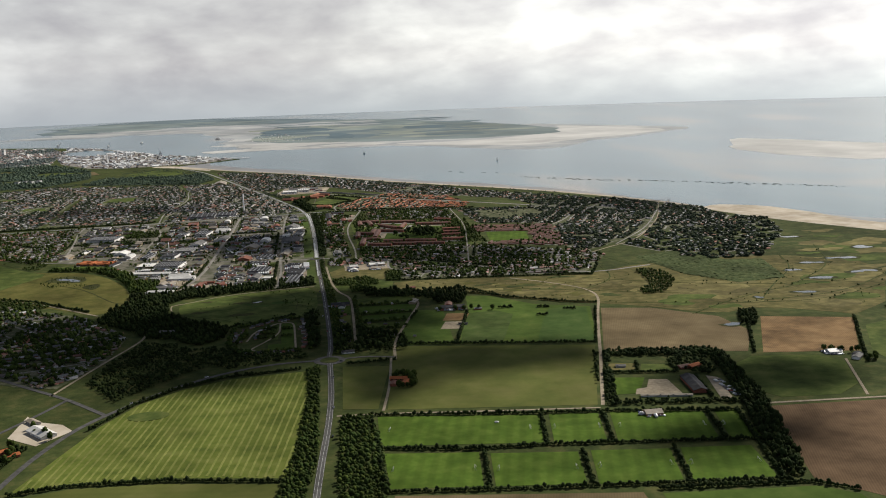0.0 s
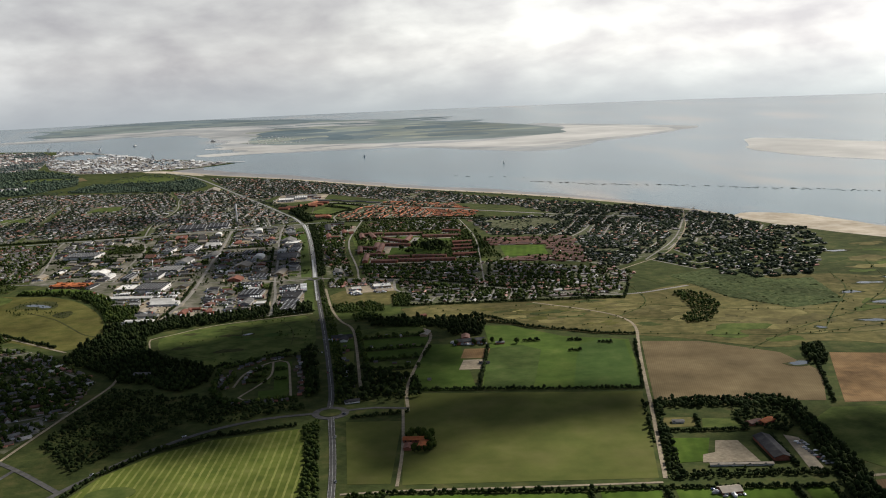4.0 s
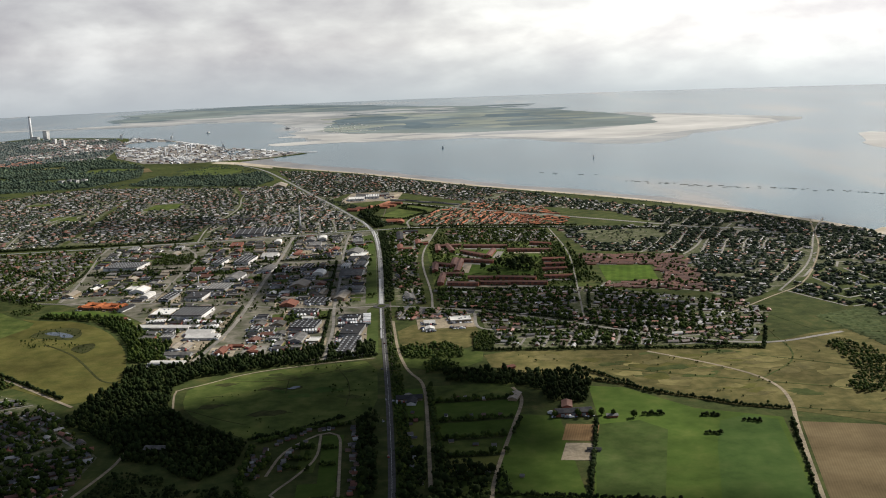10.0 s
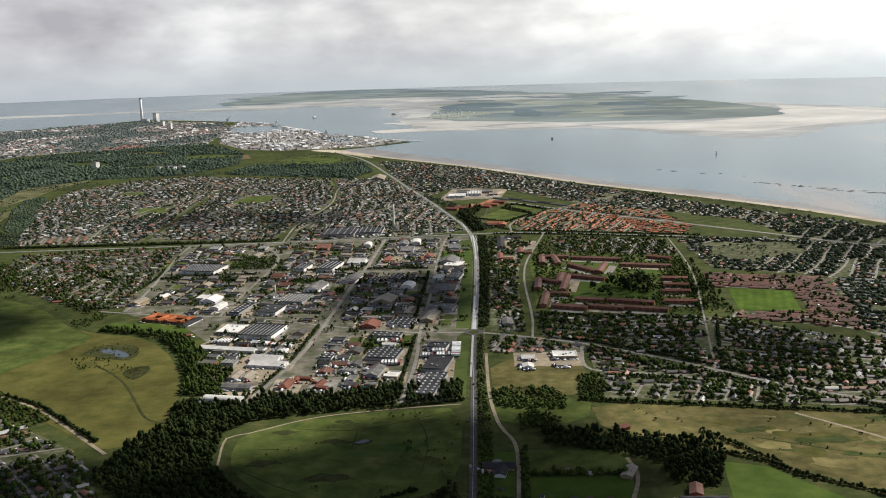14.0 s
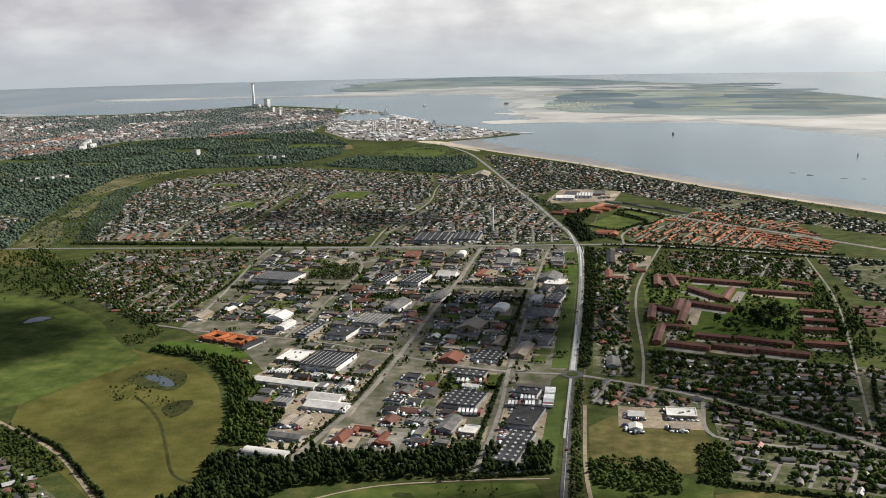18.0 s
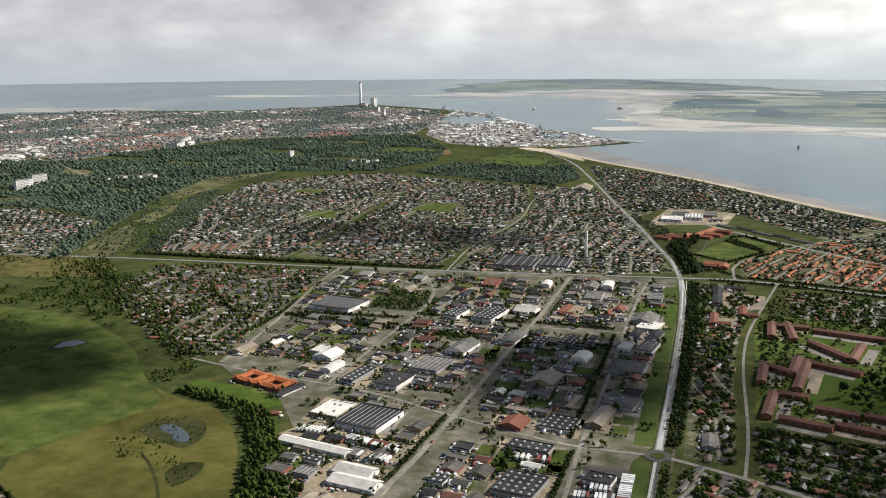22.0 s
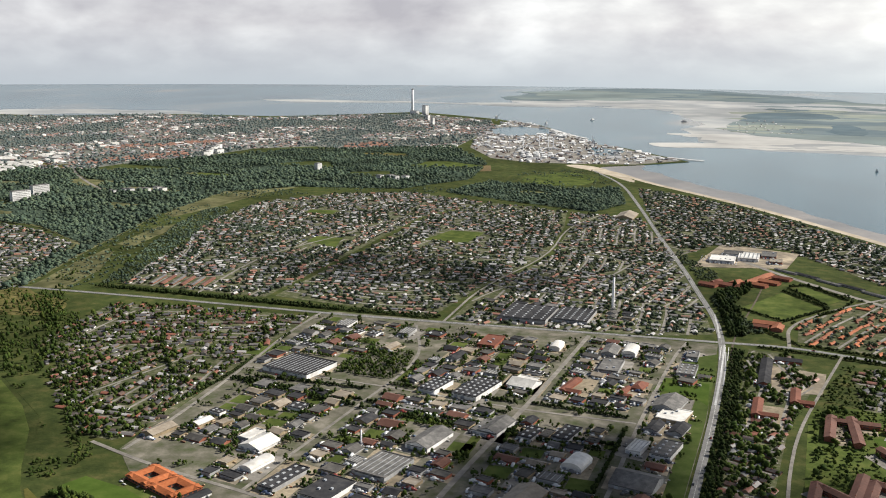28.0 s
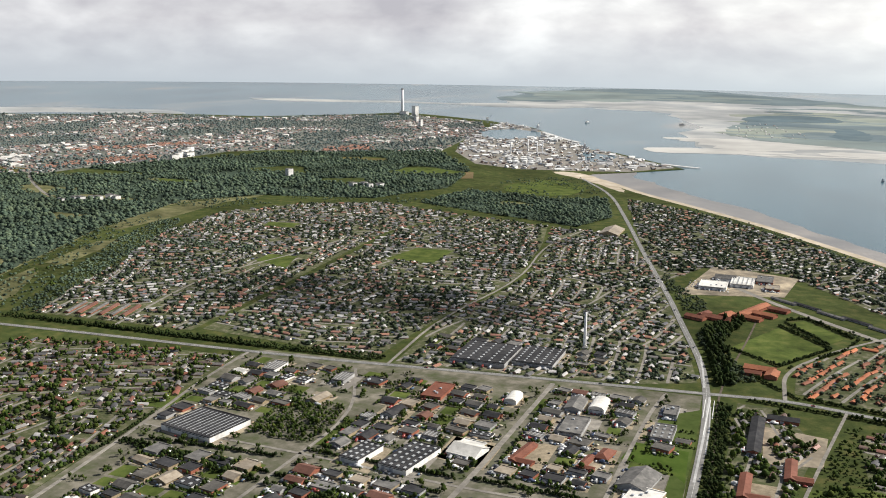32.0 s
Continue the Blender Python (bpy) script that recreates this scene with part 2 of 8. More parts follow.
LEAF = surface("tree_leaves", [(0.024, 0.039, 0.012), (0.044, 0.065, 0.018), (0.07, 0.09, 0.026)], 0.5, big=0.03, big_dark=0.6, rough=0.8, spec=0.02,
               island=[(0.7, 0.7, 0.7), (0.9, 0.95, 0.85), (1.1, 1.1, 0.9), (0.8, 0.9, 0.8), (1.3, 1.2, 0.9)])
CONIFER = surface("dark_wood_leaves", [(0.015, 0.025, 0.009), (0.025, 0.037, 0.013), (0.041, 0.053, 0.018)], 0.3, big=0.03, big_dark=0.65, rough=0.85, spec=0.02,
                  island=[(0.7, 0.7, 0.7), (0.9, 0.95, 0.9), (1.15, 1.1, 0.95), (0.85, 0.9, 0.85)])
# haze over the far woods is put into these bluish leaf colours
HAZYWOOD = surface("hazy_wood_leaves", [(0.05, 0.074, 0.056), (0.074, 0.104, 0.075), (0.105, 0.132, 0.092)], 0.16, big=0.014, big_dark=0.6, rough=0.9, spec=0.02,
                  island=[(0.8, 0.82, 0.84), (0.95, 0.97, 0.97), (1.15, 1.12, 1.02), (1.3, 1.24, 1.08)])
HAZYUNDERWOOD = surface("hazy_undergrowth", [(0.04, 0.058, 0.044), (0.055, 0.078, 0.056), (0.08, 0.1, 0.07)], 0.2, big=0.014, big_dark=0.6, rough=0.95)
VALLEYGRASS = surface("valley_grass", [(0.078, 0.086, 0.038), (0.125, 0.125, 0.06), (0.18, 0.166, 0.09)], 0.08, big=0.02, big_dark=0.6)
# leaves of far suburbs and town, bluer so the colour holds the haze
HAZYSUBWOOD = surface("hazy_suburb_leaves", [(0.032, 0.046, 0.03), (0.046, 0.062, 0.038), (0.07, 0.084, 0.05)], 0.1, big=0.012, big_dark=0.7, rough=0.9, island=[(0.75, 0.75, 0.78), (0.95, 0.95, 0.95), (1.2, 1.15, 1.0)])
HAZYTOWNWOOD = surface("hazy_town_leaves", [(0.09, 0.118, 0.116), (0.106, 0.134, 0.128), (0.125, 0.15, 0.138)], 0.05, big=0.008, big_dark=0.85, rough=0.9, spec=0.02)
# island woods are tinted blue-grey to stand in for haze
HAZYISLEWOOD = surface("hazy_island_leaves", [(0.085, 0.118, 0.138), (0.1, 0.135, 0.152), (0.12, 0.153, 0.165)], 0.02, big=0.006, big_dark=0.85, rough=0.9, spec=0.02)
SCRUBLEAF = surface("low_scrub_leaves", [(0.04, 0.056, 0.022), (0.06, 0.078, 0.03), (0.09, 0.102, 0.042)], 0.25, big=0.03, big_dark=0.6, rough=0.9)
BARK = surface("tree_bark", [(0.05, 0.038, 0.028), (0.09, 0.07, 0.05)], 3.0)
ROOFS = [(0.16, 0.07, 0.05), (0.07, 0.07, 0.072), (0.21, 0.085, 0.055), (0.13, 0.12, 0.115), (0.09, 0.068, 0.06), (0.06, 0.058, 0.058), (0.12, 0.078, 0.062), (0.085, 0.084, 0.086), (0.36, 0.35, 0.34), (0.14, 0.13, 0.125), (0.075, 0.06, 0.055), (0.19, 0.18, 0.17)]
WALLS = [(0.24, 0.12, 0.08), (0.4, 0.37, 0.31), (0.3, 0.22, 0.14), (0.2, 0.10, 0.07), (0.26, 0.14, 0.09), (0.33, 0.26, 0.17), (0.62, 0.6, 0.57)]
GRAIN = [(0.8, 0.8, 0.8), (1.0, 1.0, 1.0), (1.15, 1.15, 1.15)]
ROOF_MIX = surface("mixed_roof_tiles", GRAIN, 1.2, rough=0.55, big=0.05, spec=0.25, island=ROOFS, big_dark=0.9)
WALL_MIX = surface("mixed_house_walls", GRAIN, 1.5, rough=0.85, big=0.05, island=WALLS, big_dark=0.9)
ROOF_ONE = surface("house_roof_tiles", GRAIN, 1.2, rough=0.55, big=0.05, spec=0.25, per_object=ROOFS, big_dark=0.9)
WALL_ONE = surface("house_wall", GRAIN, 1.5, rough=0.85, big=0.05, per_object=WALLS, big_dark=0.9)
ROOF_RED = surface("red_roof_tiles", GRAIN, 0.8, rough=0.6, big=0.06, spec=0.06, island=[(0.2, 0.075, 0.05), (0.23, 0.085, 0.052), (0.17, 0.07, 0.048), (0.21, 0.08, 0.05)])
ROOF_BROWN = surface("brown_roof_tiles", GRAIN, 0.8, rough=0.6, big=0.06, spec=0.06, island=[(0.125, 0.068, 0.054), (0.15, 0.078, 0.06), (0.105, 0.06, 0.05)])
BRICK = surface("red_brick_wall", [(0.2, 0.075, 0.05), (0.27, 0.105, 0.07), (0.32, 0.14, 0.095)], 1.4, big=0.06)
ORANGE = surface("orange_roof_tiles", [(0.3, 0.095, 0.042), (0.38, 0.125, 0.052), (0.44, 0.155, 0.065)], 0.9, rough=0.6, big=0.08)
TERRACOTTA = surface("terrace_roof_tiles", GRAIN, 0.8, rough=0.6, big=0.06, spec=0.05, island=[(0.33, 0.125, 0.066), (0.4, 0.15, 0.075), (0.27, 0.11, 0.062), (0.2, 0.09, 0.06)])
# red tiles dulled in colour to imitate haze over far estates
HAZYRED = surface("hazy_red_roofs", GRAIN, 0.8, rough=0.7, big=0.06, island=[(0.28, 0.155, 0.115), (0.24, 0.145, 0.11), (0.31, 0.165, 0.12), (0.2, 0.14, 0.115)])
DARKROOF = surface("bitumen_roof", [(0.03, 0.03, 0.033), (0.045, 0.045, 0.048), (0.07, 0.068, 0.066)], 0.35, rough=0.8, big=0.06, spec=0.03)
MIDROOF = surface("weathered_felt_roof", [(0.065, 0.062, 0.058), (0.095, 0.09, 0.083), (0.135, 0.127, 0.115)], 0.4, rough=0.75, big=0.06, spec=0.05)
GREYROOF = surface("fibre_cement_roof", [(0.09, 0.088, 0.085), (0.14, 0.136, 0.13), (0.21, 0.2, 0.188)], 0.4, rough=0.7, big=0.06, spec=0.05)
PALEROOF = surface("pale_sheet_roof", [(0.5, 0.48, 0.44), (0.62, 0.6, 0.555), (0.72, 0.7, 0.655)], 0.4, rough=0.4, big=0.06, spec=0.2)
TANROOF = surface("tan_sheet_roof", [(0.2, 0.165, 0.125), (0.27, 0.23, 0.18), (0.33, 0.29, 0.235)], 0.4, rough=0.5, big=0.06, spec=0.1)
WHITEWALL = surface("white_cladding", [(0.62, 0.61, 0.58), (0.72, 0.71, 0.69), (0.8, 0.79, 0.77)], 0.6, rough=0.6, big=0.08)
GREYWALL = surface("grey_cladding", [(0.26, 0.26, 0.26), (0.33, 0.33, 0.33), (0.4, 0.4, 0.39)], 0.6, rough=0.5, big=0.08)
YELLOWWALL = surface("yellow_brick_wall", [(0.24, 0.185, 0.115), (0.3, 0.24, 0.155), (0.37, 0.3, 0.205)], 1.0, big=0.08)
SKYLIGHT = surface("rooflight_plastic", [(0.28, 0.29, 0.3), (0.4, 0.41, 0.42)], 0.8, rough=0.5, big=0.1, spec=0.2)
GATE = surface("steel_gate", [(0.32, 0.34, 0.37), (0.42, 0.44, 0.47)], 0.8, rough=0.45, big=0.1)
CONCRETE = surface("concrete", [(0.42, 0.41, 0.39), (0.52, 0.51, 0.49), (0.6, 0.59, 0.57)], 0.5, rough=0.8, big=0.08)
VEHICLE = surface("vehicle_paint", GRAIN, 3.0, rough=0.25, big=0.3, spec=0.6,
                  island=[(0.72, 0.72, 0.72), (0.5, 0.51, 0.53), (0.05, 0.05, 0.06), (0.2, 0.2, 0.21), (0.74, 0.74, 0.72), (0.06, 0.08, 0.14), (0.12, 0.12, 0.125), (0.66, 0.66, 0.66), (0.25, 0.05, 0.04), (0.35, 0.36, 0.37)])
CLOUDY = surface("cloud_vapour", [(0.75, 0.75, 0.77), (0.85, 0.85, 0.86)], 0.01, big=0.002)


def water_material(name, colour, rough, ripple):
    m = bpy.data.materials.new(name)
    m.use_nodes = True
    t = m.node_tree
    p = t.nodes["Principled BSDF"]
    p.inputs["Roughness"].default_value, p.inputs["IOR"].default_value = rough, 1.33
    p.inputs["Specular IOR Level"].default_value = 0.3
    geo = t.nodes.new("ShaderNodeNewGeometry")
    flow = t.nodes.new("ShaderNodeMapping")
    flow.inputs["Scale"].default_value = (1, 0.35, 1)
    flow.inputs["Rotation"].default_value = (0, 0, radians(-35))
    link(t, geo, "Position", flow, "Vector")
    shoal = node(t, "ShaderNodeTexNoise", Scale=0.004, Detail=5.0, Roughness=0.6, Distortion=0.8)
    link(t, flow, "Vector", shoal, "Vector")
    r = ramp(t, [(0.35, colour), (0.55, tuple(c * 1.45 for c in colour)), (0.72, (0.215, 0.195, 0.165))])
    link(t, shoal, "Fac", r, "Fac")
    link(t, r, "Color", p, "Base Color")
    small = node(t, "ShaderNodeTexNoise", Scale=ripple, Detail=3.0)
    link(t, geo, "Position", small, "Vector")
    b = node(t, "ShaderNodeBump", Strength=0.16, Distance=0.3)
    link(t, small, "Fac", b, "Height")
    link(t, b, "Normal", p, "Normal")
    return m


SEA = water_material("sea_water", (0.048, 0.09, 0.11), 0.2, 0.44)
POND = water_material("pond_water", (0.05, 0.06, 0.07), 0.08, 1.0)


# ---- building helpers ----
def mesh_of(name, verts, faces, mats, idx=None, smooth=False):
    me = bpy.data.meshes.new(name)
    me.from_pydata([tuple(map(float, v)) for v in verts], [], [tuple(map(int, f)) for f in faces])
    for m in mats if isinstance(mats, (list, tuple)) else [mats]:
        me.materials.append(m)
    if idx is not None:
        me.polygons.foreach_set("material_index", np.asarray(idx, np.int32))
    if smooth:
        me.polygons.foreach_set("use_smooth", np.ones(len(me.polygons), bool))
    me.update()
    return me


def tri_mesh(name, verts, tris, mats, idx=None):
    """A large mesh from arrays of places and triangles."""
    verts, tris = np.asarray(verts, np.float32), np.asarray(tris, np.int32)
    me = bpy.data.meshes.new(name)
    me.vertices.add(len(verts))
    me.vertices.foreach_set("co", verts.ravel())
    me.loops.add(tris.size)
    me.loops.foreach_set("vertex_index", tris.ravel())
    me.polygons.add(len(tris))
    me.polygons.foreach_set("loop_start", np.arange(0, tris.size, 3, dtype=np.int32))
    for m in mats if isinstance(mats, (list, tuple)) else [mats]:
        me.materials.append(m)
    if idx is not None:
        me.polygons.foreach_set("material_index", np.asarray(idx, np.int32))
    me.update(calc_edges=True)
    return me


def child(name, me, parent, m=None, label=""):
    ob = new(name, me)
    ob.parent = parent
    if m is not None:
        ob.matrix_basis = m
    return tagged(ob, label) if label else ob


def thing(name, label, category, m=None, group="", kind=""):
    ob = new(name)
    ob.empty_display_size = 0.5
    if m is not None:
        ob.matrix_basis = m
    return tagged(ob, label, category, group, kind)


def inside(poly, pts):
    """Which of the points lie in the polygon."""
    poly, pts = np.asarray(poly, float), np.atleast_2d(np.asarray(pts, float))
    x, y, hit = pts[:, 0], pts[:, 1], np.zeros(len(pts), bool)
    for (x1, y1), (x2, y2) in zip(poly, np.roll(poly, -1, 0)):
        cross = (y1 > y) != (y2 > y)
        hit ^= cross & (x < (x2 - x1) * (y - y1) / (y2 - y1 + 1e-12) + x1)
    return hit


def away(line, pts):
    """How far the points lie from the polyline."""
    pts, best = np.atleast_2d(np.asarray(pts, float)), None
    line = np.asarray(line, float)
    for a, b in zip(line[:-1], line[1:]):
        u = np.clip(((pts - a) @ (b - a)) / ((b - a) @ (b - a) + 1e-9), 0, 1)
        d = np.linalg.norm(pts - a - u[:, None] * (b - a), axis=1)
        best = d if best is None else np.minimum(best, d)
    return best


def rounded(pts, rounds=2, closed=True):
    """Corners cut, so that outlines bend softly."""
    pts = np.asarray(pts, float)
    for _ in range(rounds):
        nxt = np.roll(pts, -1, 0) if closed else pts[1:]
        cur = pts if closed else pts[:-1]
        out = np.empty((2 * len(cur), 2))
        out[0::2], out[1::2] = 0.78 * cur + 0.22 * nxt, 0.22 * cur + 0.78 * nxt
        pts = out if closed else np.vstack([pts[:1], out, pts[-1:]])
    return pts


def ragged(pts, swing, step, seed=0.0):
    """An outline broken up as a natural shore is."""
    pts = rounded(pts, 1)
    out = []
    for a, b in zip(pts, np.roll(pts, -1, 0)):
        k = max(1, int(np.linalg.norm(b - a) / step))
        out += [a + (b - a) * i / k for i in range(k)]
    moved = []
    for x, y in out:
        p = Vector((x / (4 * step), y / (4 * step), seed))
        q = Vector((x / (1.3 * step), y / (1.3 * step), seed + 7.0))
        moved.append((x + swing * (noise.noise(p) + 0.4 * noise.noise(q)), y + swing * (noise.noise(p + Vector((31, 5, 2))) + 0.4 * noise.noise(q + Vector((3, 17, 5))))))
    return np.array(moved)


def sheet(name, pts, z, mat, label, category, kind="structure", thick=0.25, soft=0):
    """A patch of ground: a flat top with sides that go down into the ground."""
    pts = rounded(pts, soft) if soft else np.asarray(pts, float)
    bm = bmesh.new()
    vs = [bm.verts.new((x, y, z)) for x, y in pts]
    f = bm.faces.new(vs)
    f.normal_update()
    if f.normal.z < 0:
        f.normal_flip()
    low = [bm.verts.new((x, y, z - thick)) for x, y in pts]
    for i in range(len(vs)):
        j = (i + 1) % len(vs)
        bm.faces.new((vs[i], vs[j], low[j], low[i]))
    bmesh.ops.triangulate(bm, faces=[f])
    me = bpy.data.meshes.new(name)
    bm.to_mesh(me)
    bm.free()
    me.materials.append(mat)
    return tagged(new(name, me), label, category, kind=kind)


ROADS = []


def ribbon(line, width, z, thick=0.12):
    """Places and faces of a strip along a line."""
    line = np.asarray(line, float)
    d = np.gradient(line, axis=0)
    n = np.stack([-d[:, 1], d[:, 0]], 1) / (np.linalg.norm(d, axis=1)[:, None] + 1e-9)
    a, b = line + n * width / 2, line - n * width / 2
    k = len(line)
    v = np.vstack([np.c_[a, np.full(k, z)], np.c_[b, np.full(k, z)], np.c_[a, np.full(k, z - thick)], np.c_[b, np.full(k, z - thick)]])
    f = []
    for i in range(k - 1):
        f += [(i, k + i, k + i + 1, i + 1), (i, i + 1, 2 * k + i + 1, 2 * k + i), (k + i, 3 * k + i, 3 * k + i + 1, k + i + 1)]
    return v, f


def road(name, line, width, z, mat, label, category="road", soft=2, keep=True):
    line = rounded(line, soft, False) if soft else np.asarray(line, float)
    if keep:
        ROADS.append((line, width / 2))
    gone = np.r_[0, np.cumsum(np.linalg.norm(np.diff(line, axis=0), axis=1))]
    at = np.linspace(0, gone[-1], max(3, int(gone[-1] / 5)))
    line = np.c_[np.interp(at, gone, line[:, 0]), np.interp(at, gone, line[:, 1])]
    v, f = ribbon(line, width, z)
    return tagged(new(name, mesh_of(name, v, f, mat)), label, category, kind="structure")


def clear_of_roads(pts, margin=0.8):
    ok = np.ones(len(pts), bool)
    for line, half in ROADS:
        lo, hi = line.min(0) - half - margin, line.max(0) + half + margin
        close = ok & (pts > lo).all(1) & (pts < hi).all(1)
        if close.any():
            ok[close] &= away(line, pts[close]) > half + margin
    return ok


BLOCKED = []
# glades in the far woods: centre, half width, half depth
GLADES = [(-740, 975, 34, 22), (-640, 950, 40, 12), (-900, 1080, 60, 30), (-600, 1240, 40, 30), (-480, 1180, 30, 24), (-690, 760, 26, 14), (-600, 850, 22, 12), (-850, 930, 40, 18), (-430, 1310, 46, 36), (-250, 1100, 22, 12), (-560, 1400, 46, 22), (-960, 880, 50, 18), (-660, 1090, 30, 14)]


def clear_of_glades(pts):
    ok = np.ones(len(pts), bool)
    for k, (x, y, a, b) in enumerate(GLADES):
        u, w = (pts[:, 0] - x) / a, (pts[:, 1] - y) / b
        ok &= np.hypot(u, w) > 1 + 0.25 * np.sin(3 * np.arctan2(w, u) + k)
    return ok


def clear_of_things(pts, margin=0.0):
    ok = np.ones(len(pts), bool)
    for x0, y0, x1, y1 in BLOCKED:
        ok &= ~((pts[:, 0] > x0 - margin) & (pts[:, 0] < x1 + margin) & (pts[:, 1] > y0 - margin) & (pts[:, 1] < y1 + margin))
    return ok


rng = np.random.default_rng(7)


def scatter(poly, count):
    poly = np.asarray(poly, float)
    lo, hi = poly.min(0), poly.max(0)
    area = (hi - lo).prod()
    a = 0.5 * abs(np.dot(poly[:, 0], np.roll(poly[:, 1], -1)) - np.dot(poly[:, 1], np.roll(poly[:, 0], -1)))
    pts = lo + rng.random((int(count * area / max(a, 1)) + 8, 2)) * (hi - lo)
    return pts[inside(poly, pts)][: int(count)]


def area_of(poly):
    p = np.asarray(poly, float)
    return 0.5 * abs(np.dot(p[:, 0], np.roll(p[:, 1], -1)) - np.dot(p[:, 1], np.roll(p[:, 0], -1)))


# ---- trees ----
def icosahedron():
    g = (1 + 5 ** 0.5) / 2
    v = np.array([(-1, g, 0), (1, g, 0), (-1, -g, 0), (1, -g, 0), (0, -1, g), (0, 1, g), (0, -1, -g), (0, 1, -g), (g, 0, -1), (g, 0, 1), (-g, 0, -1), (-g, 0, 1)], float)
    f = np.array([(0, 11, 5), (0, 5, 1), (0, 1, 7), (0, 7, 10), (0, 10, 11), (1, 5, 9), (5, 11, 4), (11, 10, 2), (10, 7, 6), (7, 1, 8), (3, 9, 4), (3, 4, 2), (3, 2, 6), (3, 6, 8), (3, 8, 9), (4, 9, 5), (2, 4, 11), (6, 2, 10), (8, 6, 7), (9, 8, 1)])
    return v / np.linalg.norm(v[0]), f


ICO_V, ICO_F = icosahedron()


def crown_template(r, clumps, leaves, tall=1.0):
    """A crown one metre wide: uneven clumps with loose leaf tufts around them."""
    vs, fs, n = [], [], 0
    for k in range(clumps):
        d = r.normal(size=3)
        d /= np.linalg.norm(d)
        c = d * (0.22 if clumps > 1 else 0) * r.uniform(0.6, 1.2) + (0, 0, 0.1)
        size = r.uniform(0.24, 0.34) if clumps > 1 else 0.42
        v = ICO_V * size * r.uniform(0.72, 1.25, (12, 1)) + c
        vs.append(v)
        fs.append(ICO_F + n)
        n += 12
    for k in range(leaves):
        d = r.normal(size=3)
        d /= np.linalg.norm(d)
        c = d * r.uniform(0.36, 0.56)
        t1 = np.cross(d, r.normal(size=3))
        t1 /= np.linalg.norm(t1)
        t2 = np.cross(d, t1) + d * r.uniform(-0.7, 0.7)
        s = r.uniform(0.10, 0.2)
        vs.append(np.array([c + t1 * s, c - t1 * s * 0.7 + t2 * s * 0.8, c - t2 * s]))
        fs.append(np.array([[n, n + 1, n + 2]]))
        n += 3
    v = np.vstack(vs)
    v[:, 2] *= tall
    v[:, 2] -= v[:, 2].min()
    f = np.vstack(fs)
    up = np.cross(v[f[:, 1]] - v[f[:, 0]], v[f[:, 2]] - v[f[:, 0]])
    solid = np.arange(len(f)) < 20 * clumps
    return v, f[~solid | (up[:, 2] > -0.55 * np.linalg.norm(up, axis=1))]


tree_rng = np.random.default_rng(3)
CROWNS = [crown_template(tree_rng, 2, 13, tall) for tall in (0.95, 1.1, 1.25, 0.85, 1.05, 1.35)]
FAR_CROWNS = [crown_template(tree_rng, 1, 5, tall) for tall in (0.6, 0.72, 0.5, 0.85)]
SLIM = [crown_template(tree_rng, 1, 11, tall) for tall in (1.1, 1.3, 1.5, 1.2, 1.65, 1.0)]
BUSHES = [crown_template(tree_rng, 1, 9, tall) for tall in (0.8, 0.95, 1.1, 0.9, 1.2)]


def grow(name, pts, width, mat, label, category="trees", spread=0.35, templates=None, lift=0.25, kind="stuff"):
    """Many crowns joined into one mesh, with short trunks hidden under them."""
    templates = templates or CROWNS
    pts = np.asarray(pts, float)
    if len(pts) == 0:
        return None
    which = rng.integers(0, len(templates), len(pts))
    allv, allf, base = [], [], 0
    for k, (tv, tf) in enumerate(templates):
        p = pts[which == k]
        if not len(p):
            continue
        s = width * np.exp(rng.normal(0, spread, len(p))).clip(0.45, 1.9)
        a = rng.random(len(p)) * 6.283
        c, si = np.cos(a), np.sin(a)
        x = (tv[None, :, 0] * c[:, None] - tv[None, :, 1] * si[:, None]) * s[:, None] + p[:, :1]
        y = (tv[None, :, 0] * si[:, None] + tv[None, :, 1] * c[:, None]) * s[:, None] + p[:, 1:2]
        z = tv[None, :, 2] * s[:, None] * rng.uniform(0.8, 1.2, len(p))[:, None] + lift * s[:, None] * 0.3
        v = np.stack([x, y, z], -1).reshape(-1, 3)
        f = (tf[None] + (np.arange(len(p)) * len(tv))[:, None, None]).reshape(-1, 3) + base
        allv.append(v)
        allf.append(f)
        base += len(v)
    me = tri_mesh(name, np.vstack(allv), np.vstack(allf), mat)
    return tagged(new(name, me), label, category, kind=kind)


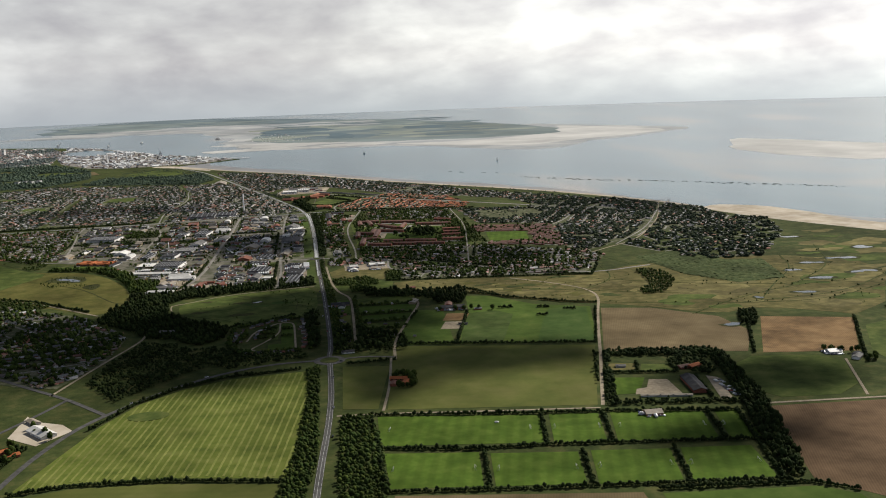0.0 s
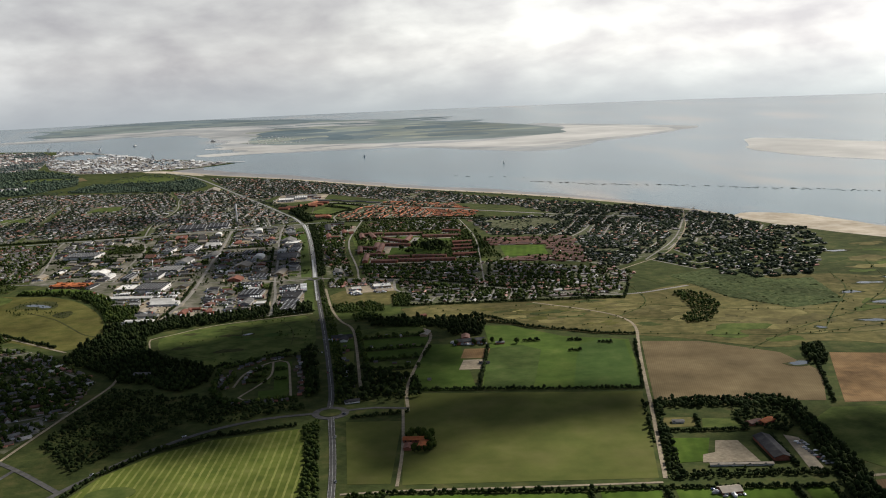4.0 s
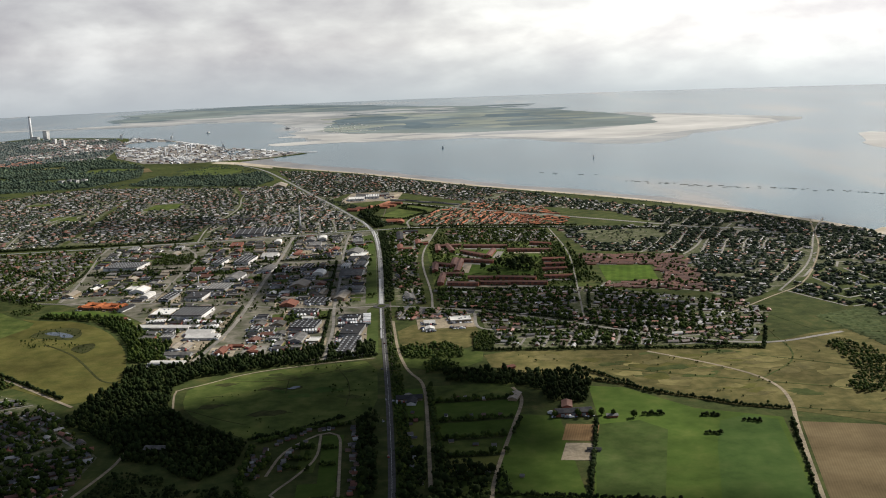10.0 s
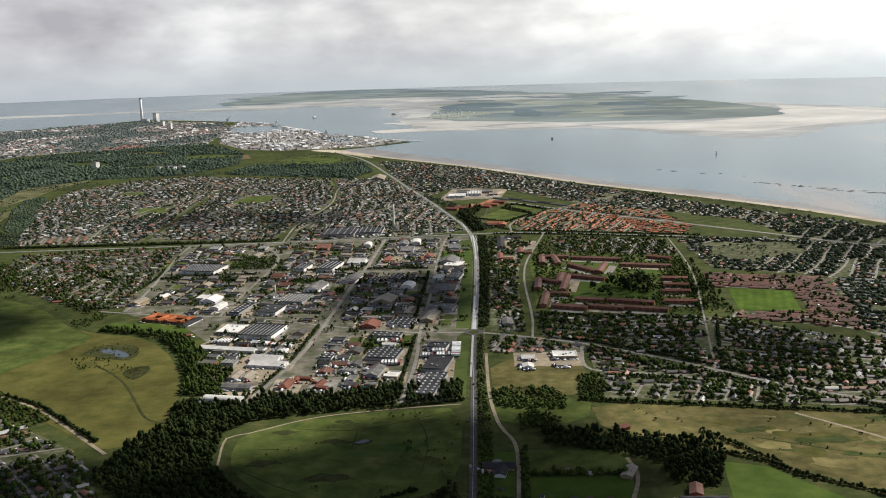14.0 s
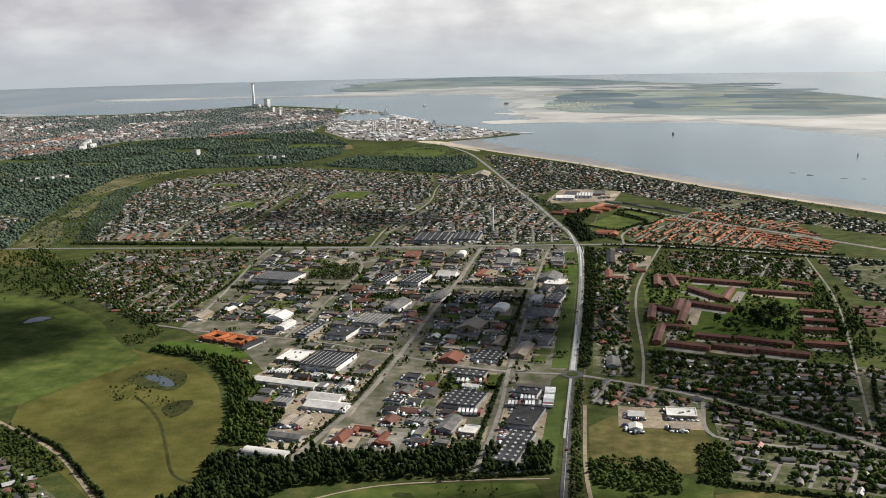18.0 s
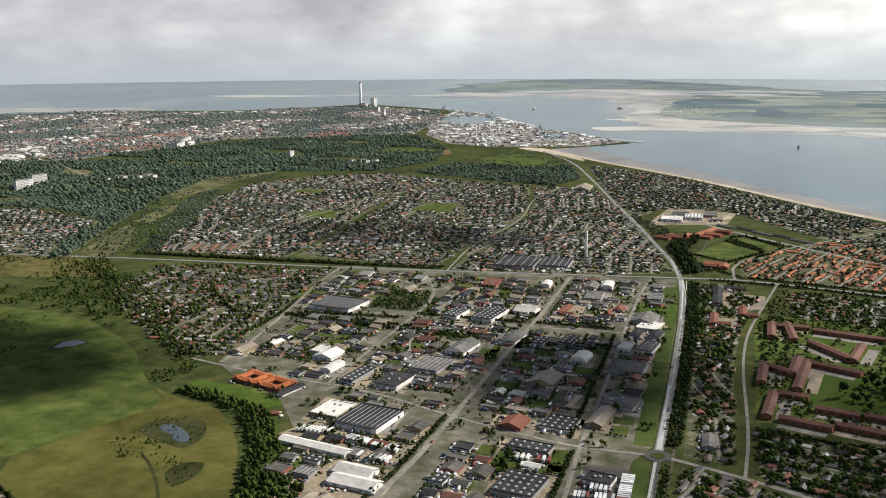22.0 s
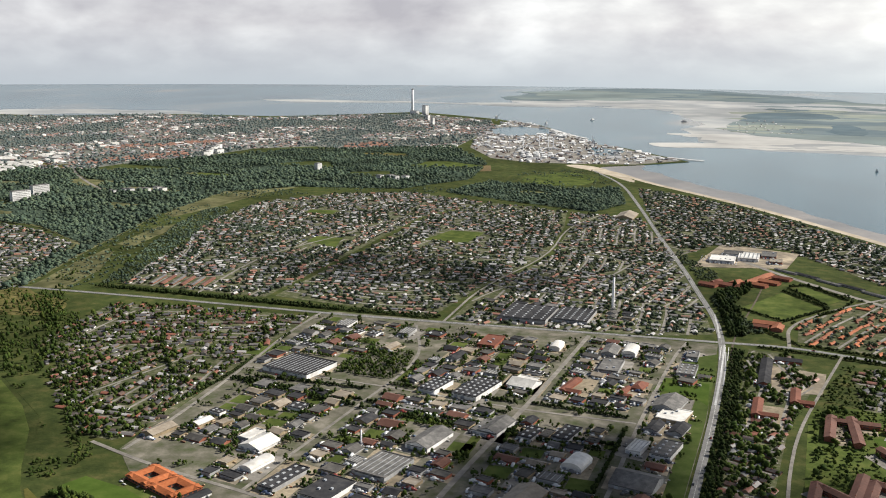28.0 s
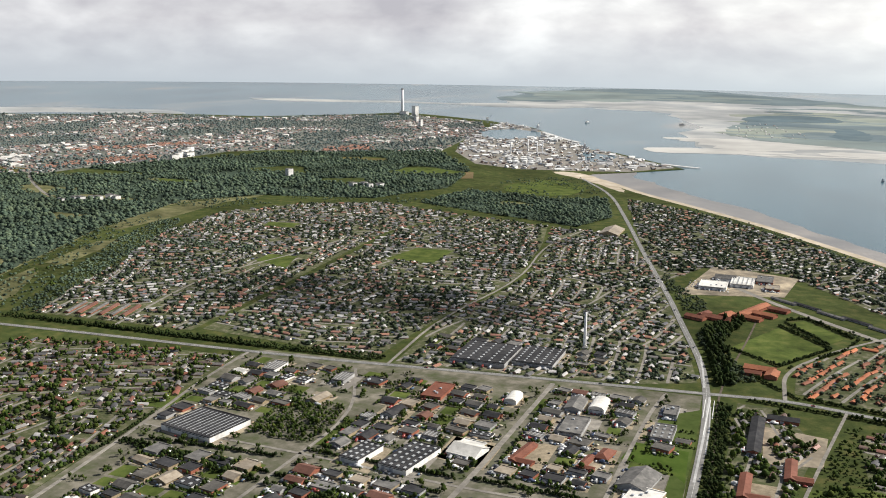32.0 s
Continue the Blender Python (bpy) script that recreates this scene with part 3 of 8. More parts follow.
def canopy(name, poly, cell, low, high, mat, label, category):
    """A closed canopy: one uneven, domed skin over many crowns."""
    poly = np.asarray(poly, float)
    lo, hi = poly.min(0) - cell, poly.max(0) + cell
    nx, ny = int((hi[0] - lo[0]) / cell) + 1, int((hi[1] - lo[1]) / cell) + 1
    gx, gy = np.meshgrid(lo[0] + cell * np.arange(nx), lo[1] + cell * np.arange(ny), indexing="ij")
    p = np.c_[gx.ravel(), gy.ravel()] + rng.uniform(-0.4, 0.4, (nx * ny, 2)) * cell
    keep = inside(poly, p)
    keep[keep] = clear_of_roads(p[keep], 0.8) & clear_of_things(p[keep], 1.0) & clear_of_glades(p[keep])
    keep = keep.reshape(nx, ny)
    deep = keep.copy()
    deep[1:-1, 1:-1] &= keep[2:, 1:-1] & keep[:-2, 1:-1] & keep[1:-1, 2:] & keep[1:-1, :-2]
    z = np.where(deep, rng.uniform(low, high, (nx, ny)), 0.0)
    quad = keep[:-1, :-1] & keep[1:, :-1] & keep[1:, 1:] & keep[:-1, 1:]
    i, j = np.nonzero(quad)
    a, b, c, d = i * ny + j, (i + 1) * ny + j, (i + 1) * ny + j + 1, i * ny + j + 1
    flip = rng.random(len(a)) < 0.5
    tris = np.vstack([np.c_[a, b, np.where(flip, c, d)], np.c_[np.where(flip, a, b), c, d]])
    used, tris = np.unique(tris, return_inverse=True)
    return tagged(new(name, tri_mesh(name, np.c_[p, z.ravel()][used], tris.reshape(-1, 3), mat)), label, category, kind="stuff")


def along(line, step, jitter=0.4, rows=1, gap=1.6):
    """Points along a line, in one or more rows."""
    line = np.asarray(line, float)
    out = []
    for a, b in zip(line[:-1], line[1:]):
        n = max(1, int(np.linalg.norm(b - a) / step))
        side = np.array([-(b - a)[1], (b - a)[0]]) / (np.linalg.norm(b - a) + 1e-9)
        for k in range(rows):
            u = (np.arange(n) + rng.random(n) * 0.6) / n
            out.append(a + u[:, None] * (b - a) + side * (k - (rows - 1) / 2) * gap + rng.normal(0, jitter, (n, 2)))
    return np.vstack(out)


# ---- ground, sea and island ----
COAST = [(1500, -1300), (900, -400), (640, 0), (540, 150), (480, 273), (436, 353), (411, 417), (389, 508), (350, 590), (305, 665), (256, 735), (200, 800), (118, 895),
         (44, 1005), (-8, 1080), (-75, 1160), (-150, 1245), (-200, 1325), (-235, 1350)]
HARBOUR_SHORE = [(-228, 1384), (-190, 1420), (-126, 1494), (-160, 1540), (-250, 1660), (-312, 1706), (-368, 1836), (-500, 2080), (-640, 2215), (-770, 2300), (-900, 2370),
                 (-1000, 2200), (-1130, 2060), (-1370, 2020), (-1560, 1850), (-2200, 1750), (-4200, 1300)]
sheet("ground", rounded(COAST, 2, False).tolist() + HARBOUR_SHORE + [(-4200, -1300)], 0.0, GROUND, "rough green grassland of a flat coastal plain", "ground", thick=3.0)


def disc(name, radius, z, mat, label, category, x=0.0, y=0.0, sides=96, thick=0.2):
    a = np.linspace(0, 2 * np.pi, sides, endpoint=False)
    return sheet(name, np.c_[x + radius * np.cos(a), y + radius * np.sin(a)], z, mat, label, category, thick=thick)


disc("water", 4450, -0.6, SEA, "calm grey-blue tidal sea with pale shoals", "sea")
road("beach", COAST[4:], 9, 0.05, SAND, "pale sandy beach along the grey sea", "beach", keep=False)
sheet("beach", ragged([(-285, 1378), (-262, 1392), (-232, 1372), (-192, 1312), (-165, 1258), (-158, 1228), (-196, 1282), (-228, 1326)], 3, 8), 0.06, SAND, "wide pale sand spit at the harbour", "beach")
sheet("tidal_flat", ragged([(480, 273), (436, 353), (411, 417), (430, 440), (470, 400), (520, 330), (640, 200), (760, 20), (640, 0), (540, 150)], 6, 14), -0.5, FLAT, "wet tan tidal flat at the beach", "tidal flat", thick=0.1)
sheet("sandbar", ragged([(496, 260), (460, 300), (436, 345), (406, 408), (398, 470), (420, 486), (446, 470), (470, 440), (486, 366), (500, 310), (560, 190), (540, 170)], 5, 12, 2.0), -0.2, SAND, "broad pale sand at the water's edge", "beach", thick=0.3)
sheet("island_sand", ragged([(150, 1900), (180, 1780), (300, 1545), (380, 1452), (462, 1380), (560, 1470), (700, 1640), (820, 1760), (990, 1880), (940, 2050), (800, 2300), (700, 2500), (500, 2300)], 40, 45, 4.0), -0.55, FLAT, "pale sand flats round the far island", "tidal flat", thick=0.05)
sheet("island_sand", ragged([(-900, 3150), (-700, 2880), (-392, 2900), (-220, 2480), (-196, 2100), (-160, 1900), (-60, 1740), (140, 1690), (240, 1720), (200, 2100), (0, 2900), (-500, 3500)], 60, 60, 6.0), -0.575, FLAT, "pale mud flats along the far island", "tidal flat", thick=0.05)
sheet("sandbar", ragged([(560, 1880), (440, 1790), (300, 1760), (190, 1800), (330, 1620), (470, 1520), (600, 1640), (760, 1730), (930, 1870), (820, 2120), (730, 2330), (700, 2100)], 10, 30, 8.0), -0.512, SANDBAR, "bare white sand at the island's tip", "sandbank", thick=0.05)
sheet("far_island", ragged([(-921, 3090), (-954, 3741), (-794, 4241), (-507, 4372), (-261, 4151), (51, 3776), (235, 3305), (95, 3158), (-29, 3215), (-197, 3291), (-370, 3300), (-509, 3378), (-596, 3180), (-743, 3050)], 60, 60, 1.0), -0.4, HAZYHEATH, "low heath of a far peninsula, coloured blue-green for haze", "island", thick=0.2)
sheet("far_island", ragged([(-139, 2104), (-43, 2008), (61, 1975), (180, 1880), (304, 1884), (421, 1852), (553, 1892), (650, 1960), (700, 2204), (646, 2579), (466, 3037), (307, 3399), (67, 3560), (-61, 3000), (-116, 2507)], 34, 36, 3.0), -0.397, HAZYISLE, "low green island with heath, fields and dunes", "island", thick=0.2)
isle_rng = np.random.default_rng(44)
for name, mat, label, n, box, long, z in (("island_field", HAZYMARSH, "pale grassy field on the far island", 46, (-110, 2000, 560, 2950), (40, 120), -0.33), ("heath", HAZYHEATH, "dark heath patch on the far island", 34, (-90, 2080, 560, 3300), (40, 140), -0.22),
                                          ("mud_flat", FLAT, "wet mud bank among island flats", 26, (-700, 2950, 200, 3300), (80, 220), -0.393), ("island_field", HAZYISLE, "marsh meadow on a far peninsula", 14, (-860, 3250, 100, 4000), (80, 240), -0.1505),
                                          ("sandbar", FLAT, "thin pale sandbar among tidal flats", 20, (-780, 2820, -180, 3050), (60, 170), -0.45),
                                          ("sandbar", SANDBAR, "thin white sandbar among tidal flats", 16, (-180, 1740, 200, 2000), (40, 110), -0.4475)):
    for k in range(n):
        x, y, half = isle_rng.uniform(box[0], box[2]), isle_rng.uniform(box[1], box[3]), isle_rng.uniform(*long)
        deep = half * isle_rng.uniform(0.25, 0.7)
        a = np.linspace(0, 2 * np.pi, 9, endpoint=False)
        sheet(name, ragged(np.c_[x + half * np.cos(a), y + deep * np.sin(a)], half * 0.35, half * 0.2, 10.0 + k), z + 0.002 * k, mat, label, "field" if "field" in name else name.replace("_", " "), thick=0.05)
sheet("sandbank", ragged([(760, 1215), (800, 1290), (884, 1440), (960, 1360), (1020, 1130), (1400, 1000), (1400, 800), (830, 860), (790, 1000)], 30, 34, 5.0), -0.5, SANDBAR, "bare pale sandbank in the shallow sea", "sandbank", thick=0.05)
sheet("sandbank", ragged([(-1500, 2640), (-1000, 2770), (-760, 2820), (-1000, 2860), (-1600, 2760)], 40, 50, 9.0), -0.5, FLAT, "low mud bank beyond the harbour", "sandbank", thick=0.05)
sheet("tidal_flat", ragged([(-1700, 1780), (-1571, 1960), (-1300, 2013), (-1382, 2130), (-1672, 2092), (-1900, 1958)], 30, 40, 11.0), -0.5, FLAT, "pale mud flat along the far shore", "tidal flat", thick=0.05)
for k, wide in enumerate((64, 46, 30, 16)):
    shore = np.array([(350, 590), (256, 735), (118, 895), (-8, 1080), (-75, 1160), (-150, 1245), (-215, 1340), (-245, 1385)], float)
    out = shore + np.linspace(0.35, 1.0, 8)[:, None] * wide * np.array([0.78, 0.62])
    out[-1] = shore[-1] + (wide * 0.9, wide * 1.0)
    sheet("wet_sand", ragged(np.vstack([shore - (6, 5), out[::-1]]), 7 + 0.1 * wide, 16, 30.0 + k), -0.59 + 0.012 * k, WETSAND, "brown wet sand under shallow water", "wet sand", thick=0.02)

# ---- fields ----
FIELDS = []
FIELDS += [("crop_field", STRIPE, [(-117, -139), (-99, -76), (-86, -48), (-68, -30), (-48, -20), (-12, -16), (-11, -54), (-16, -110), (-20, -148), (-63, -138), (-97, -135)], "mown green crop field with pale swaths")]
FIELDS += [("crop_field", OLIVE, [(-125, -150), (-97, -140), (-63, -143), (-22, -153), (-24, -260), (-160, -260)], "olive crop field behind a hedge")]
FIELDS += [("crop_field", OLIVE, [(34, 18), (137, -8), (110, -99), (22, -83)], "olive-green crop field with cloud shade")]
FIELDS += [("crop_field", OLIVE, [(6, -13), (29, -18), (18, -81), (3, -78)], "narrow dull-green field beside the road")]
FIELDS += [("meadow_field", LUSH, [(49, 87), (57, 97), (72, 92), (67, 15), (36, 20)], "lush green paddock by the riding arena")]
FIELDS += [("meadow_field", LUSH, [(86, 82), (88, 95), (92, 128), (107, 123), (129, 92), (160, 76), (140, -3), (69, 14), (77, 48)], "bright green hay meadow")]
FIELDS += [("stubble_field", TAN, [(165, 70), (193, 62), (222, 31), (225, -3), (206, -40), (138, -20)], "tan stubble field with fine rows")]
FIELDS += [("stubble_field", RUST, [(244, 24), (291, 8), (258, -53), (212, -44)], "rusty tan stubble field")]
FIELDS += [("crop_field", PASTURE, [(297, 8), (380, -20), (290, -110), (254, -73)], "dull green field by a hedge")]
FIELDS += [("pasture", PASTURE, [(192, -46), (246, -56), (224, -112), (178, -108)], "dark green pasture with bare patches")]
FIELDS += [("ploughed_field", PLOUGH, [(177, -118), (300, -128), (280, -240), (190, -230), (158, -190)], "brown ploughed field with furrows")]
FIELDS += [("meadow_field", LUSH, [(104, -190), (156, -196), (166, -205), (172, -260), (100, -260)], "green meadow strip behind a hedge")]
FIELDS += [("stubble_field", TAN, [(16, -172), (98, -188), (96, -260), (10, -260)], "pale stubble strip behind the sports grounds")]
FIELDS += [("meadow", MEADOW, [(50, 192), (120, 180), (185, 172), (232, 195), (330, 205), (400, 150), (309, 5), (255, 48), (225, 36), (193, 66), (168, 82), (148, 92), (116, 116), (94, 138), (53, 156)], "dry yellow coastal meadow")]
FIELDS += [("pasture", PASTURE, [(-92, 160), (-66, 176), (-29, 184), (-3, 186), (-3, 112), (-16, 101), (-33, 94), (-51, 84), (-58, 89), (-81, 115), (-90, 132)], "green rough pasture with faint tracks")]
FIELDS += [("meadow", GRAZE, [(-226, 318), (-206, 307), (-184, 302), (-160, 275), (-140, 235), (-129, 194), (-126, 174), (-131, 153), (-143, 142), (-162, 160), (-186, 180), (-236, 226), (-222, 265), (-207, 300)], "yellow-green grazing meadow with a pond")]
FIELDS += [("pasture", PASTURE, [(-228, 318), (-207, 300), (-222, 265), (-237, 228), (-262, 240), (-310, 262), (-430, 330), (-430, 420), (-330, 410), (-270, 370)], "green grazing land beside a meadow")]
FIELDS += [("pasture", GROUND, [(-335, 455), (-235, 352), (-212, 334), (-225, 320), (-268, 372), (-330, 412), (-430, 425), (-430, 470)], "scrubby damp grassland")]
FIELDS += [("meadow", VALLEYGRASS, [(-438, 547), (-463, 621), (-475, 673), (-462, 663), (-430, 608), (-415, 556)], "dry grassy valley between woods and houses")]
FIELDS += [("meadow", VALLEYGRASS, [(-479, 687), (-498, 765), (-486, 788), (-477, 754), (-462, 685)], "dry grassy valley between woods and houses")]
FIELDS += [("meadow", VALLEYGRASS, [(-533, 822), (-554, 920), (-537, 1017), (-507, 1038), (-518, 975), (-511, 863), (-516, 813)], "dry grassy valley between woods")]
FIELDS += [("meadow", MEADOW, ragged([(-620, 535), (-560, 530), (-480, 540), (-430, 545), (-395, 528), (-378, 505), (-430, 478), (-500, 492), (-620, 470)], 14, 9), "dry scrubby grassland below the highway")]
FIELDS += [("meadow", MEADOW, [(8, 250), (52, 255), (54, 200), (10, 198)], "rough yellow waste ground with bushes")]
FIELDS += [("meadow", PASTURE, [(7, 196), (52, 196), (48, 168), (12, 165)], "rough grassland beside the road")]
FIELDS += [("heath", GROUND, [(228, 196), (330, 206), (400, 250), (408, 335), (350, 345), (300, 335), (246, 282), (212, 252)], "dark green scrubby heath behind the coast")]
FIELDS += [("green_strip", VERGEGRASS, [(-9, 196), (-2.4, 196), (-2.4, 292), (-8, 292)], "mown green verge beside the road")]
FIELDS += [("green_strip", VERGEGRASS, [(-10, 308), (-2.6, 308), (-3, 470), (-6, 570), (-22, 555), (-24, 520), (-10, 500)], "mown green verge along the dual carriageway")]
FIELDS += [("meadow_field", PASTURE, [(-300, 1230), (-262, 1310), (-200, 1255), (-215, 1165), (-285, 1180)], "grassy dunes behind the beach")]
FIELDS += [("stubble_field", TAN, [(-440, 1290), (-372, 1330), (-352, 1270), (-420, 1230)], "tan stubble field between woods")]
for k, (name, mat, pts, label) in enumerate(FIELDS):
    sheet(name, pts, 0.1 if name == "green_strip" else 0.05 + 0.006 * (k % 5), mat, label, "field", soft=1 if mat in (MEADOW, PASTURE, GRAZE) else 0)

for pts, m, text in (([(70.5, 17), (84.5, 80), (103, 82), (111, 70), (92, 9.5)], OLDGRASS, "rougher older grass strip of a hay meadow"), ([(134, 76), (124, 50), (110, 6), (139, -2), (157, 74), (147, 81)], AFTERGRASS, "regrown green strip of a hay meadow")):
    sheet("grass_strip", pts, 0.088, m, text, "field", thick=0.06)
for k in range(16):
    x, y = field_rng.uniform(-80, -12), field_rng.uniform(108, 176)
    a = np.linspace(0, 2 * np.pi, 9, endpoint=False)
    half = field_rng.uniform(3, 9)
    pts = ragged(np.c_[x + half * np.cos(a), y + 0.45 * half * np.sin(a)], half * 0.6, half * 0.25, 60.0 + k)
    if inside(FIELDS[14][2], pts).all():
        sheet("rush_patch", pts, 0.085 + 0.001 * k, (GROUND, REED, AFTERGRASS)[k % 3], "rough rush patch in a damp pasture", "rushes", thick=0.06)
for pts in ([(-24, 186), (-21, 170), (-17, 158), (-15.5, 138), (-17, 120)], [(-70, 164), (-48, 160), (-24, 172), (-8, 182)], [(-45, 142), (-45, 161)], [(-88, 128), (-70, 112), (-58, 104)]):
    road("track", pts, 0.45, 0.115, REED, "faint wet track across a pasture", "track", keep=False)

PITCHES = [[(17, -91), (83, -105), (77, -136), (15, -125)], [(87, -105), (107, -109), (101, -140), (81, -137)], [(112, -109), (149, -117), (143, -147), (105, -141)],
           [(154, -117), (163, -119), (159, -150), (147, -149)], [(16, -133), (51, -140), (47, -171), (15, -166)], [(55, -142), (87, -148), (82, -177), (51, -172)],
           [(92, -148), (121, -153), (115, -181), (86, -178)], [(125, -153), (151, -157), (147, -186), (118, -182)]]
for pts in PITCHES:
    sheet("sports_pitch", pts, 0.07, PITCH, "mown green sports pitch inside hedges", "pitch")
sheet("riding_arena", [(73, 83), (86, 80), (81, 63), (68, 66)], 0.09, RUST, "sandy brown riding arena", "arena")
sheet("sports_field", [(156, 388), (191, 379), (184, 333), (150, 337)], 0.09, PITCH, "mown green sports field among brick houses", "field")
sheet("sports_field", [(-2, 672), (24, 651), (46, 689), (21, 723)], 0.09, PASTURE, "mown green playing field with hedges", "field")
sheet("sports_field", [(27, 737), (35, 745), (57, 716), (49, 700)], 0.09, PASTURE, "narrow green playing field behind a hedge", "field")
PARK_LAWNS = [[(63, 476), (76, 480), (75, 463), (64, 461)], [(78, 437), (82, 473), (94, 474), (97, 446)], [(113, 449), (123, 451), (120, 427), (114, 430)], [(58, 374), (64, 421), (90, 412), (111, 404), (107, 370), (66, 365)]]
for pts in PARK_LAWNS:
    sheet("park_lawn", pts, 0.09, LUSH, "green park lawn between brick blocks", "lawn")

for pts in ([(-347, 757), (-349, 780), (-326, 782), (-314, 743)], [(-255, 850), (-225, 850), (-224, 800), (-262, 800)], [(-420, 900), (-392, 905), (-388, 886), (-414, 880)]):
    sheet("green_lawn", pts, 0.12, PASTURE, "open green lawn among suburban houses", "lawn", thick=0.1)
    px, py = zip(*pts)
    BLOCKED.append((min(px), min(py), max(px), max(py)))

# ---- roads ----
road("road_main", [(-16, -320), (-12, -190), (-8, -140), (-4, -101), (-1, -57), (0, -6)], 2.7, 0.16, ASPHALT, "grey two-lane country road")
road("road_main", [(0, 7), (1.6, 24), (2.0, 73), (1.8, 142), (0.8, 219), (0, 295)], 2.7, 0.16, ASPHALT, "grey two-lane road between roundabouts")
road("road_main", [(0, 305), (0.5, 369), (0, 470), (-2, 540), (-6, 592), (-14, 640), (-30, 700), (-48, 771), (-80, 883), (-123, 1043), (-171, 1213), (-230, 1330)], 3.5, 0.16, ROADGREY, "wide grey road to the town")
road("highway", [(-900, 470), (-560, 535), (-424, 550), (-349, 557), (-202, 567), (-100, 581), (-6, 592), (29, 597), (72, 588), (177, 560), (260, 530), (330, 500)], 3.6, 0.15, ROADGREY, "straight grey ring highway")
road("road_side", [(-5, 1), (-27, 1), (-51, -8), (-76, -29), (-99, -60), (-109, -78), (-117, -104), (-122, -130), (-128, -180), (-140, -260)], 2.4, 0.15, ASPHALT, "grey country road round a field")
road("road_side", [(-99, -60), (-121, -32), (-141, -12), (-170, 18), (-230, 60)], 2.2, 0.14, ASPHALT, "narrow grey village road")
road("road_side", [(-121, -34), (-130, -55), (-141, -76)], 1.8, 0.15, ASPHALT, "short grey side road")
road("road_side", [(5, 1), (18, 3), (34, -3)], 2.0, 0.14, ASPHALT, "short grey road from the roundabout")
road("lane", [(33, -6), (35, 21), (41, 47), (51, 82), (61, 117), (58, 132)], 1.5, 0.14, LANE, "narrow pale lane along fields")
road("lane", [(112, -100), (124, -60), (135, -24), (141, -3), (151, 31), (163, 70), (170, 90), (174, 110), (170, 130), (155, 151), (132, 175)], 1.6, 0.14, LANE, "narrow pale field track")
road("lane", [(15, 30), (17, 81), (19, 146), (12, 163), (9, 187), (7.5, 210), (6.5, 262)], 1.5, 0.14, LANE, "narrow pale lane beside plots")
road("lane", [(0, -86), (22, -88), (60, -95), (110, -103)], 1.4, 0.14, LANE, "pale farm track by a hedge")
road("lane", [(31, -4), (26, -50), (20, -84)], 1.2, 0.15, LANE, "narrow dirt track between fields")
road("lane", [(174, -114), (231, -119), (330, -130)], 1.8, 0.14, LANE, "pale farm road")
road("lane", [(244, -64), (224, -115)], 1.2, 0.15, LANE, "pale farm drive")
road("lane", [(-17, 27), (-17.5, 60), (-18, 88), (-26, 90), (-40, 72), (-44, 49)], 1.1, 0.14, LANE, "pale looping path in the allotment gardens")
road("lane", [(-26, 88), (-26, 63), (-34, 45), (-44, 28), (-17, 27)], 1.0, 0.143, LANE, "pale path between allotment plots")
road("lane", [(-93, 128), (-98, 157), (-90, 158), (-66, 177), (-29, 186), (-4, 190)], 0.9, 0.14, LANE, "pale track along a wood")
road("lane", [(-102, 81), (-103, 66), (-116, 25), (-130, -25)], 1.3, 0.14, LANE, "narrow path through a wood")
road("lane", [(-270, 240), (-229, 216), (-190, 192), (-164, 165), (-140, 140)], 1.6, 0.14, LANE, "pale road beside a meadow")
road("road_side", [(-30, 192), (-27.5, 252), (-29.5, 299), (-28, 380), (-29, 456), (-27.5, 555), (-24, 585)], 1.7, 0.145, STREET, "grey street through the works area")
road("road_side", [(0, 300), (-31, 300), (-60, 309), (-87, 319), (-130, 338), (-191, 347), (-229, 358)], 1.9, 0.15, STREET, "grey street through the works area")
road("road_side", [(-98, 196), (-87, 258), (-84, 322), (-82, 403), (-78, 475), (-76, 578)], 2.3, 0.155, STREET, "wide grey street through the works area")
road("road_side", [(-212, 356), (-214, 395), (-222, 459), (-232, 522), (-234, 563)], 1.7, 0.145, STREET, "grey street between works and houses")
road("road_side", [(-222, 462), (-181, 461), (-141, 460), (-80, 455), (-30, 457)], 1.6, 0.14, STREET, "grey street between halls")
road("road_side", [(-172, 562), (-146, 505), (-148, 430), (-150, 342)], 1.5, 0.14, STREET, "grey street between halls")
road("road_side", [(4, 299), (30, 289), (59, 275), (103, 241), (136, 210), (190, 174), (240, 190)], 2.4, 0.15, STREET, "grey distributor road past houses")
road("road_side", [(31, 289), (33, 330), (31, 416), (34, 473), (46, 544), (54, 590)], 1.35, 0.145, STREET, "curving grey residential road")
road("road_side", [(150, 560), (146, 442), (124, 301), (112, 226)], 1.1, 0.14, STREET, "straight residential street")
road("road_side", [(200, 240), (233, 270), (270, 300), (330, 410), (364, 500), (380, 540)], 1.2, 0.14, LANE, "pale road to the coast")
road("road_side", [(246, 285), (300, 360), (356, 480), (392, 540)], 1.4, 0.14, STREET, "pale straight street to the coast")
road("road_side", [(28, 597), (26, 640), (52, 690), (95, 745), (150, 800)], 2.0, 0.14, STREET, "grey road past terraced houses")
road("road_side", [(55, 271), (52, 236), (64, 230), (84, 227), (103, 219), (111, 216)], 1.8, 0.14, STREET, "pale residential street behind a meadow")
road("road_side", [(-329, 577), (-347, 671), (-347, 721), (-330, 800), (-320, 900)], 1.8, 0.14, STREET, "pale street through the suburb")
